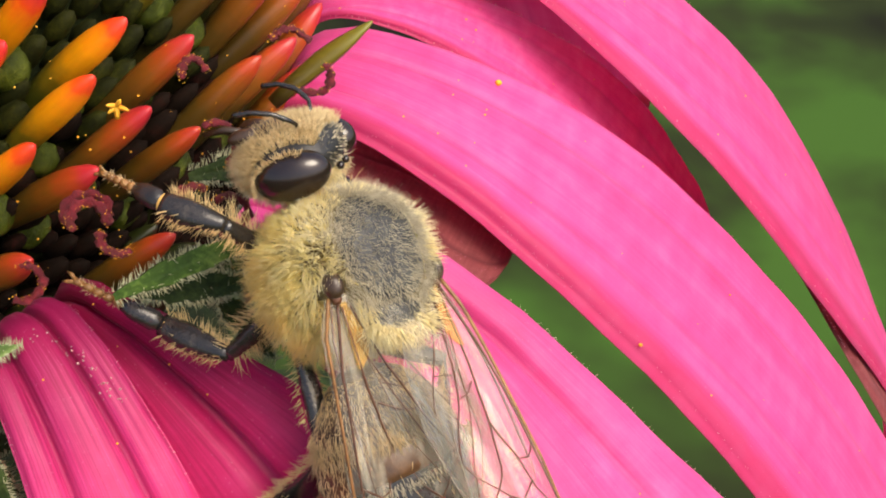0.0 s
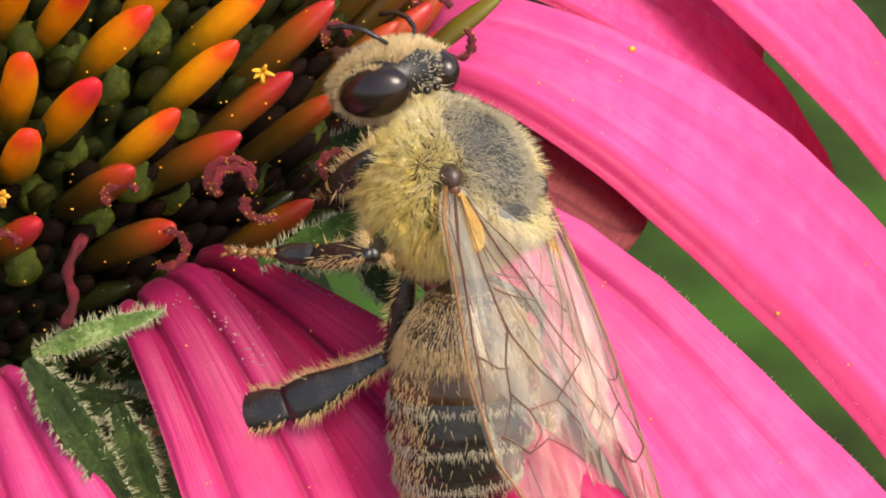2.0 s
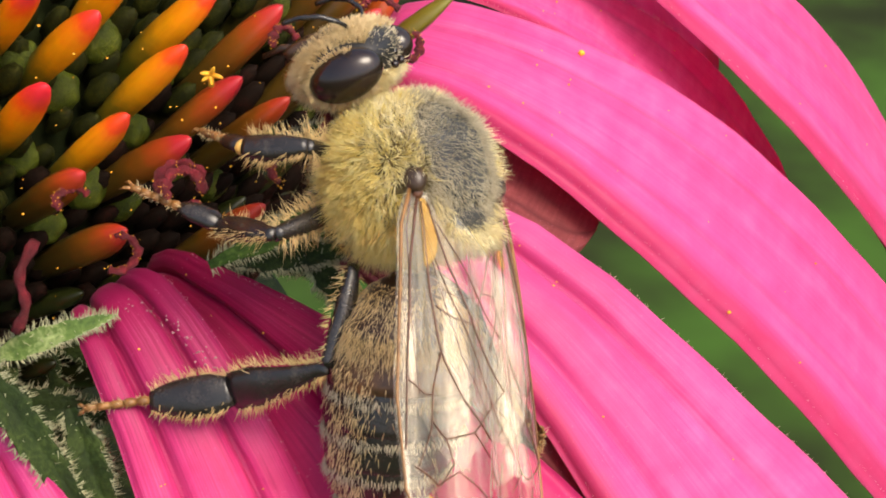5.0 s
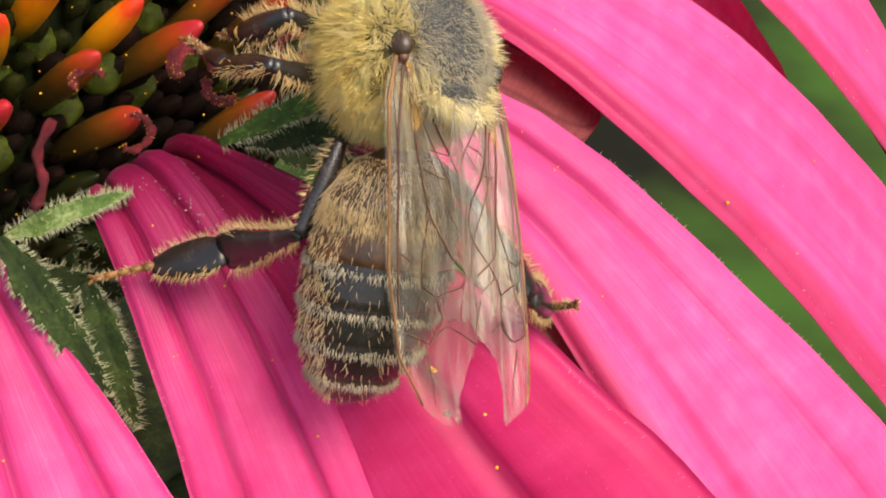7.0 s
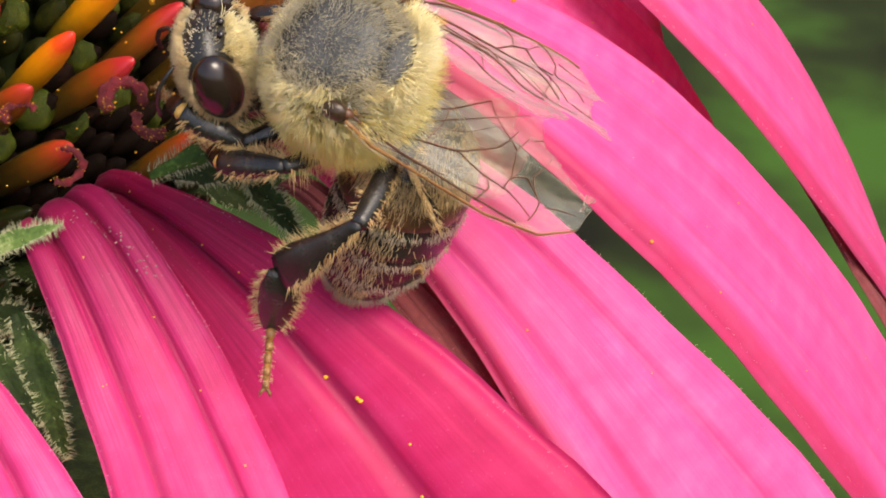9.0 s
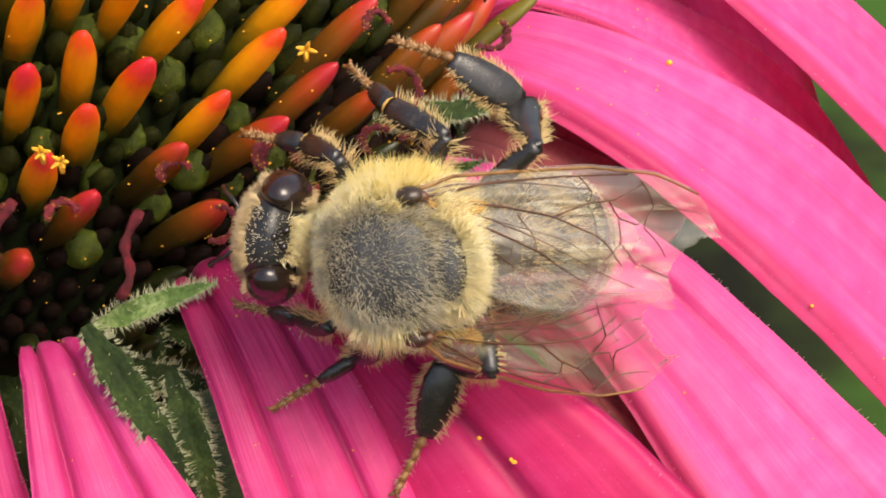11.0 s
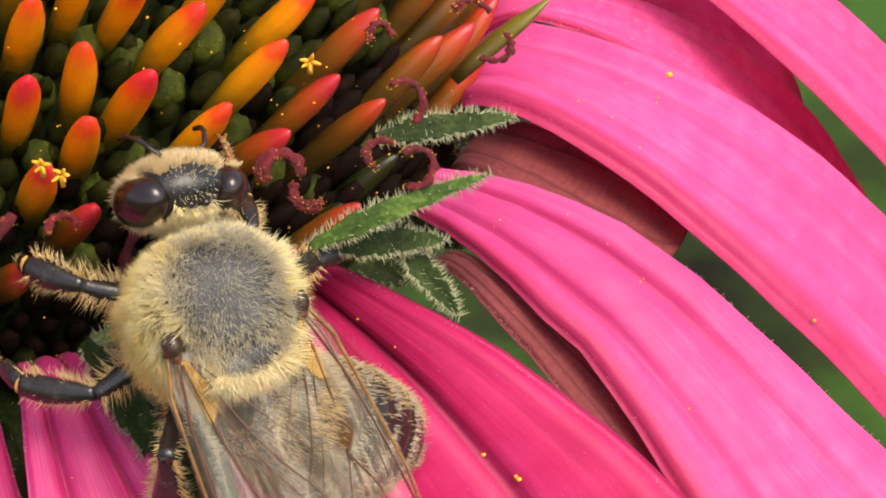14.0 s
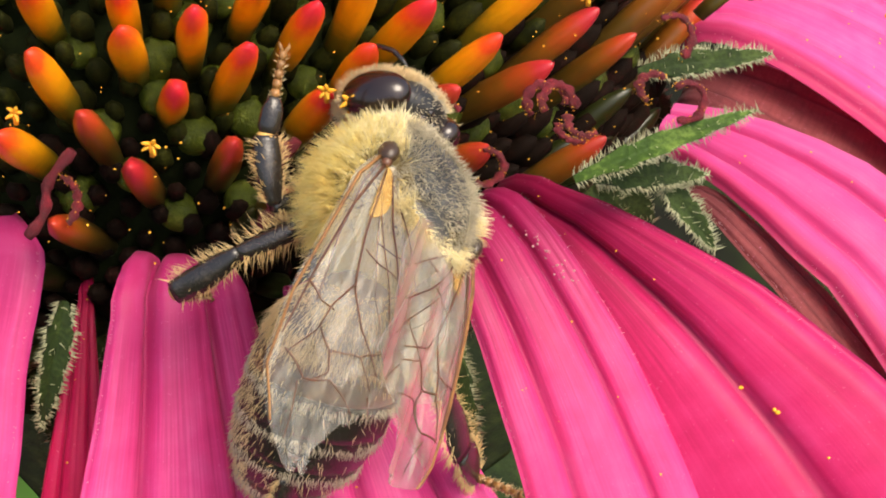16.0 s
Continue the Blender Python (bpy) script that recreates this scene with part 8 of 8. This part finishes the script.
    walk(legs['HR'][1], [
        (0, at(-1.77, -2.05, -0.29, -4.3, 46.3, -128.4)), (0.5, at(-1.95, -1.97, -0.35, -12.3, 47.3, -142.8)), (1, at(-2.04, -1.87, -0.32, -11.4, 46.2, -146.6)),
        (1.5, at(-2.13, -1.84, -0.41, -7.4, 50.0, -145.2)), (2, at(-2.10, -1.88, -0.44, -4.7, 51.5, -140.8)), (2.5, at(-2.16, -1.83, -0.43, -0.8, 51.5, -139.6)),
        (3, at(-2.02, -1.90, -0.32, -4.5, 47.5, -138.6)), (3.5, at(-1.88, -2.06, -0.45, -12.5, 50.5, -139.2)), (4, at(-2.05, -1.96, -0.39, -14.0, 38.2, -145.2)),
        (4.5, at(-2.18, -1.82, -0.35, -14.0, 25.8, -150.1)), (5, at(-2.30, -1.66, -0.31, -12.8, 13.5, -154.6)), (5.5, at(-2.40, -1.49, -0.28, -10.7, 1.4, -159.3)),
        (6, at(-2.45, -1.30, -0.25, -7.6, -10.6, -164.5)), (6.125, at(-2.43, -1.39, -0.22, -7.6, -10.8, -161.6)), (6.25, at(-2.39, -1.45, -0.20, -7.6, -11.0, -158.8)),
        (6.375, at(-2.33, -1.52, -0.18, -7.7, -11.1, -155.9)), (6.5, at(-2.25, -1.56, -0.18, -7.7, -11.3, -153.0)), (6.625, at(-2.27, -1.60, -0.18, -5.9, -7.9, -149.8)),
        (6.75, at(-2.27, -1.62, -0.19, -4.0, -4.6, -146.4)), (6.875, at(-2.26, -1.64, -0.20, -1.9, -1.4, -143.0)), (7, at(-2.22, -1.64, -0.23, 0.4, 1.6, -139.5)),
        (7.5, at(-2.25, -1.68, -0.35, 2.3, 9.9, -128.0)), (7.625, at(-2.29, -1.70, -0.35, 3.2, 10.9, -126.3)), (7.75, at(-2.29, -1.71, -0.37, 4.2, 11.9, -124.5)),
        (7.875, at(-2.30, -1.71, -0.38, 5.2, 12.8, -122.7)), (8, at(-2.28, -1.69, -0.41, 6.3, 13.7, -120.9)), (8.167, at(-2.52, -1.23, -0.26, 3.1, 19.6, -123.7)),
        (8.333, at(-2.56, -0.72, -0.09, -0.6, 25.3, -127.0)), (8.5, at(-2.37, -0.24, 0.07, -4.9, 30.8, -130.9)), (8.75, at(-2.10, 0.59, -0.17, -6.1, 57.4, -135.8)),
        (9, at(-1.35, 1.06, -0.40, -30.8, 83.3, -163.7)), (9.167, at(-2.20, 0.47, -0.16, -5.7, 77.4, -135.9)), (9.333, at(-2.33, -0.52, 0.23, 1.8, 70.6, -125.6)),
        (9.5, at(-1.66, -1.29, 0.52, 4.7, 63.6, -120.0)), (10, at(-1.94, -1.54, 0.25, 14.3, 68.5, -97.2)), (10.5, at(-2.15, -1.70, -0.13, 30.9, 71.2, -67.7)),
        (11, at(-2.29, -1.79, -0.56, 50.1, 70.6, -35.5)), (11.5, at(-2.36, -1.80, -1.01, 64.3, 67.0, -8.3)), (12, at(-2.32, -1.70, -1.46, 71.7, 61.6, 12.4)),
        (12.25, at(-2.29, -1.77, -1.51, 33.3, 69.9, -55.7)), (12.5, at(-2.21, -1.79, -1.54, 1.4, 58.7, -117.5)), (12.75, at(-2.19, -1.90, -1.42, 5.9, 56.1, -112.8)),
        (13, at(-2.13, -1.95, -1.29, 9.8, 53.4, -108.8)), (13.25, at(-2.01, -2.03, -0.49, 10.5, 39.7, -101.2)), (13.5, at(-1.71, -1.74, 0.19, 9.0, 26.1, -94.8)),
        (13.625, at(-1.87, -1.78, 0.09, 11.4, 31.4, -103.2)), (13.75, at(-2.01, -1.78, -0.05, 12.9, 37.0, -111.9)), (13.875, at(-2.14, -1.76, -0.19, 13.3, 42.7, -121.1)),
        (14, at(-2.23, -1.70, -0.35, 12.5, 48.4, -131.2)), (14.25, at(-2.11, -1.36, 0.22, 10.4, 43.8, -110.2)), (14.5, at(-1.72, -0.98, 0.60, 6.5, 40.0, -90.3)),
        (14.625, at(-1.88, -1.27, 0.46, 8.8, 38.5, -92.8)), (14.75, at(-1.94, -1.55, 0.24, 11.1, 37.1, -95.3)), (14.875, at(-1.91, -1.83, 0.00, 13.5, 35.8, -97.8)),
        (15, at(-1.78, -2.03, -0.26, 15.9, 34.6, -100.4)), (15.5, at(-1.77, -2.12, -0.45, 19.6, 32.9, -91.3)), (15.667, at(-1.77, -2.15, -0.41, 21.7, 29.1, -91.6)),
        (15.833, at(-1.75, -2.15, -0.38, 23.8, 25.4, -92.0)), (16, at(-1.72, -2.11, -0.36, 25.9, 21.6, -92.5)),
    ])
    walk(legs['HR'][2], [
        (0, at(-2.65, -3.17, -1.78, -4.4, 13.5, -149.7)), (0.5, at(-3.06, -2.81, -1.87, -10.1, 12.7, -159.6)), (1, at(-3.23, -2.66, -1.80, -9.2, 11.7, -163.9)),
        (1.5, at(-3.22, -2.60, -1.98, -7.8, 16.2, -165.1)), (2, at(-3.09, -2.69, -2.05, -6.7, 18.3, -162.5)), (2.5, at(-3.13, -2.66, -2.04, -4.3, 19.2, -163.5)),
        (3, at(-3.06, -2.82, -1.84, -5.1, 14.6, -159.9)), (3.5, at(-2.87, -2.91, -2.04, -11.2, 15.7, -156.1)), (4, at(-3.40, -2.90, -1.69, -8.5, 17.0, -144.0)),
        (4.5, at(-3.82, -2.76, -1.27, -5.6, 17.7, -131.7)), (5, at(-4.14, -2.54, -0.81, -2.6, 17.9, -119.4)), (5.5, at(-4.36, -2.24, -0.33, 0.4, 17.4, -107.2)),
        (6, at(-4.40, -1.84, 0.12, 3.2, 16.3, -95.0)), (6.125, at(-4.39, -2.04, 0.17, 4.3, 17.6, -93.5)), (6.25, at(-4.31, -2.20, 0.20, 5.5, 19.0, -92.0)),
        (6.375, at(-4.21, -2.36, 0.22, 6.7, 20.2, -90.4)), (6.5, at(-4.05, -2.48, 0.22, 8.0, 21.5, -88.8)), (6.625, at(-4.07, -2.65, 0.11, 9.1, 21.8, -88.2)),
        (6.75, at(-4.01, -2.77, -0.02, 10.2, 22.1, -87.6)), (6.875, at(-3.93, -2.90, -0.15, 11.4, 22.3, -86.9)), (7, at(-3.79, -2.97, -0.29, 12.5, 22.6, -86.3)),
        (7.5, at(-3.50, -3.28, -0.70, 11.6, 19.4, -91.4)), (7.625, at(-3.50, -3.37, -0.75, -7.8, 16.1, -126.8)), (7.75, at(-3.46, -3.40, -0.80, -21.6, 3.0, -158.6)),
        (7.875, at(-3.40, -3.43, -0.85, -26.8, -15.1, 172.5)), (8, at(-3.30, -3.40, -0.90, -21.7, -33.3, 140.9)), (8.167, at(-3.62, -2.88, -0.97, -30.9, -7.0, 170.9)),
        (8.333, at(-3.70, -2.23, -0.99, -25.9, 20.3, -161.8)), (8.5, at(-3.53, -1.58, -0.98, -4.1, 40.8, -123.7)), (8.75, at(-2.91, -0.20, -1.94, 7.3, 65.6, -102.9)),
        (9, at(-1.58, 0.99, -2.44, 87.6, 76.7, -13.9)), (9.167, at(-2.53, 0.15, -2.21, 62.9, 69.5, -20.1)), (9.333, at(-2.74, -1.09, -1.75, 46.1, 62.1, -17.9)),
        (9.5, at(-2.12, -2.08, -1.33, 31.9, 55.2, -12.5)), (10, at(-2.04, -2.30, -1.71, 29.3, 28.9, -22.9)), (10.5, at(-1.90, -2.33, -2.12, 31.6, 2.7, -30.9)),
        (11, at(-1.73, -2.20, -2.54, 38.0, -23.0, -40.6)), (11.5, at(-1.55, -1.92, -2.95, 52.6, -46.5, -57.8)), (12, at(-1.36, -1.49, -3.27, 90.3, -62.1, -97.7)),
        (12.25, at(-1.88, -2.37, -3.48, 45.7, -53.9, -104.0)), (12.5, at(-2.70, -2.74, -3.29, 5.9, -50.0, -116.9)), (12.75, at(-2.65, -2.98, -3.17, 37.7, -59.5, -108.4)),
        (13, at(-2.52, -3.11, -2.94, 80.3, -70.0, -112.7)), (13.25, at(-2.32, -3.61, -1.84, 77.0, -82.6, -83.4)), (13.5, at(-1.86, -3.58, -0.71, -41.1, -82.6, 60.4)),
        (13.625, at(-2.28, -3.52, -1.01, -66.4, -48.4, 112.5)), (13.75, at(-2.63, -3.34, -1.31, -53.4, -15.1, 133.1)), (13.875, at(-2.93, -3.08, -1.61, -29.8, 11.0, 160.2)),
        (14, at(-3.13, -2.73, -1.89, 5.3, 20.4, -162.1)), (14.25, at(-2.64, -2.79, -1.23, 1.6, 29.9, -112.9)), (14.5, at(-1.72, -2.56, -0.72, 8.1, 38.4, -58.5)),
        (14.625, at(-1.96, -2.91, -0.85, -29.6, 32.0, -111.1)), (14.75, at(-2.09, -3.22, -1.03, -47.9, 6.0, -147.7)), (14.875, at(-2.14, -3.51, -1.23, -48.3, -25.2, -178.0)),
        (15, at(-2.08, -3.70, -1.43, -24.6, -50.5, 136.6)), (15.5, at(-1.81, -3.85, -1.57, -18.6, -37.2, -178.2)), (15.667, at(-1.82, -3.98, -1.43, -17.3, -7.6, -144.2)),
        (15.833, at(-1.82, -4.05, -1.28, 0.5, 16.3, -108.4)), (16, at(-1.80, -4.03, -1.12, 31.3, 22.8, -63.4)),
    ])
    walk(legs['HR'][3], [
        (0, at(-3.93, -3.91, -2.13, 5.1, -28.0, 24.6)), (0.5, at(-4.45, -3.33, -2.20, 11.1, -26.6, 13.3)), (1, at(-4.66, -3.07, -2.11, 10.0, -25.7, 9.3)),
        (1.5, at(-4.63, -2.97, -2.41, 9.1, -30.4, 8.2)), (2, at(-4.47, -3.13, -2.53, 8.1, -32.5, 11.0)), (2.5, at(-4.51, -3.07, -2.54, 5.6, -33.6, 10.6)),
        (3, at(-4.44, -3.32, -2.23, 5.9, -29.0, 14.3)), (3.5, at(-4.20, -3.50, -2.45, 12.8, -29.4, 16.3)), (4, at(-4.60, -3.77, -2.15, 11.8, -34.2, 32.2)),
        (4.5, at(-4.80, -3.86, -1.74, 9.1, -38.5, 49.2)), (5, at(-4.87, -3.82, -1.28, 4.7, -42.0, 67.4)), (5.5, at(-4.80, -3.65, -0.79, -1.3, -44.2, 86.9)),
        (6, at(-4.52, -3.29, -0.30, -8.0, -44.8, 107.0)), (6.125, at(-4.48, -3.51, -0.30, 19.9, -41.7, 47.6)), (6.25, at(-4.36, -3.67, -0.31, 31.5, -23.7, 1.1)),
        (6.375, at(-4.22, -3.81, -0.32, 26.4, -3.8, -37.8)), (6.5, at(-4.02, -3.89, -0.34, 9.9, 8.3, -78.5)), (6.625, at(-4.02, -4.08, -0.46, -15.2, 7.8, -119.7)),
        (6.75, at(-3.95, -4.21, -0.60, -33.9, -8.5, -157.2)), (6.875, at(-3.86, -4.33, -0.74, -39.8, -32.7, 167.3)), (7, at(-3.70, -4.37, -0.87, -22.9, -54.5, 117.7)),
        (7.5, at(-3.54, -4.71, -1.21, -29.5, -58.8, 133.5)), (7.625, at(-4.40, -4.56, -1.18, -39.6, -34.3, 174.9)), (7.75, at(-4.90, -3.96, -0.88, -30.3, -10.3, -154.9)),
        (7.875, at(-4.89, -3.23, -0.44, -10.5, 5.7, -121.9)), (8, at(-4.29, -2.60, -0.06, 15.0, 7.3, -85.1)), (8.167, at(-5.14, -2.63, -0.78, -6.5, 3.1, -136.5)),
        (8.333, at(-5.08, -2.69, -1.53, -17.1, -16.0, 175.2)), (8.5, at(-4.16, -2.53, -1.97, -8.2, -36.3, 121.8)), (8.75, at(-3.05, -0.82, -3.35, -16.9, -36.5, 116.5)),
        (9, at(-1.24, 0.91, -3.92, -25.6, -37.3, 111.3)), (9.167, at(-2.02, -0.03, -3.66, -23.1, -47.7, 94.7)), (9.333, at(-2.05, -1.31, -3.12, -14.8, -57.0, 73.2)),
        (9.5, at(-1.27, -2.27, -2.57, 2.6, -63.2, 43.2)), (10, at(-0.79, -2.83, -2.45, 41.3, -42.5, 4.8)), (10.5, at(-0.57, -3.12, -2.19, 55.2, -14.5, -8.6)),
        (11, at(-0.65, -3.13, -1.93, 62.4, 15.0, -15.2)), (11.5, at(-0.98, -2.82, -1.82, 67.6, 45.1, -19.0)), (12, at(-1.46, -2.19, -1.93, 74.4, 75.4, -19.5)),
        (12.25, at(-2.10, -3.25, -2.23, 59.9, 70.4, -26.8)), (12.5, at(-3.14, -3.61, -2.13, 49.9, 65.1, -29.6)), (12.75, at(-2.90, -3.73, -1.83, 39.8, 60.4, -38.0)),
        (13, at(-2.72, -3.59, -1.51, 32.3, 55.2, -43.7)), (13.25, at(-2.30, -3.81, -0.30, 19.7, 51.3, -54.0)), (13.5, at(-1.77, -3.41, 0.79, 9.4, 46.2, -62.0)),
        (13.625, at(-2.67, -2.57, 0.15, 17.3, 25.1, -41.2)), (13.75, at(-3.66, -2.24, -0.91, 16.7, 3.0, -25.2)), (13.875, at(-4.37, -2.57, -1.91, 9.9, -18.0, -8.2)),
        (14, at(-4.49, -3.17, -2.41, -5.2, -35.5, 14.9)), (14.25, at(-3.16, -4.02, -2.01, 3.0, -58.6, 33.8)), (14.5, at(-1.10, -3.57, -1.67, -20.2, -81.5, 81.2)),
        (14.625, at(-2.43, -4.13, -1.67, 46.1, -59.7, -3.2)), (14.75, at(-3.39, -4.04, -1.19, 44.2, -31.8, -22.0)), (14.875, at(-3.54, -3.56, -0.57, 34.0, -5.6, -38.8)),
        (15, at(-2.78, -3.04, -0.26, 16.2, 16.0, -60.6)), (15.5, at(-3.02, -3.89, -0.65, 22.0, 4.7, -56.5)), (15.667, at(-3.07, -4.88, -1.23, -6.3, 0.3, -97.3)),
        (15.833, at(-2.28, -5.46, -1.71, -26.0, -20.8, -133.2)), (16, at(-1.17, -5.28, -1.71, -29.8, -49.2, -170.5)),
    ])


motions()
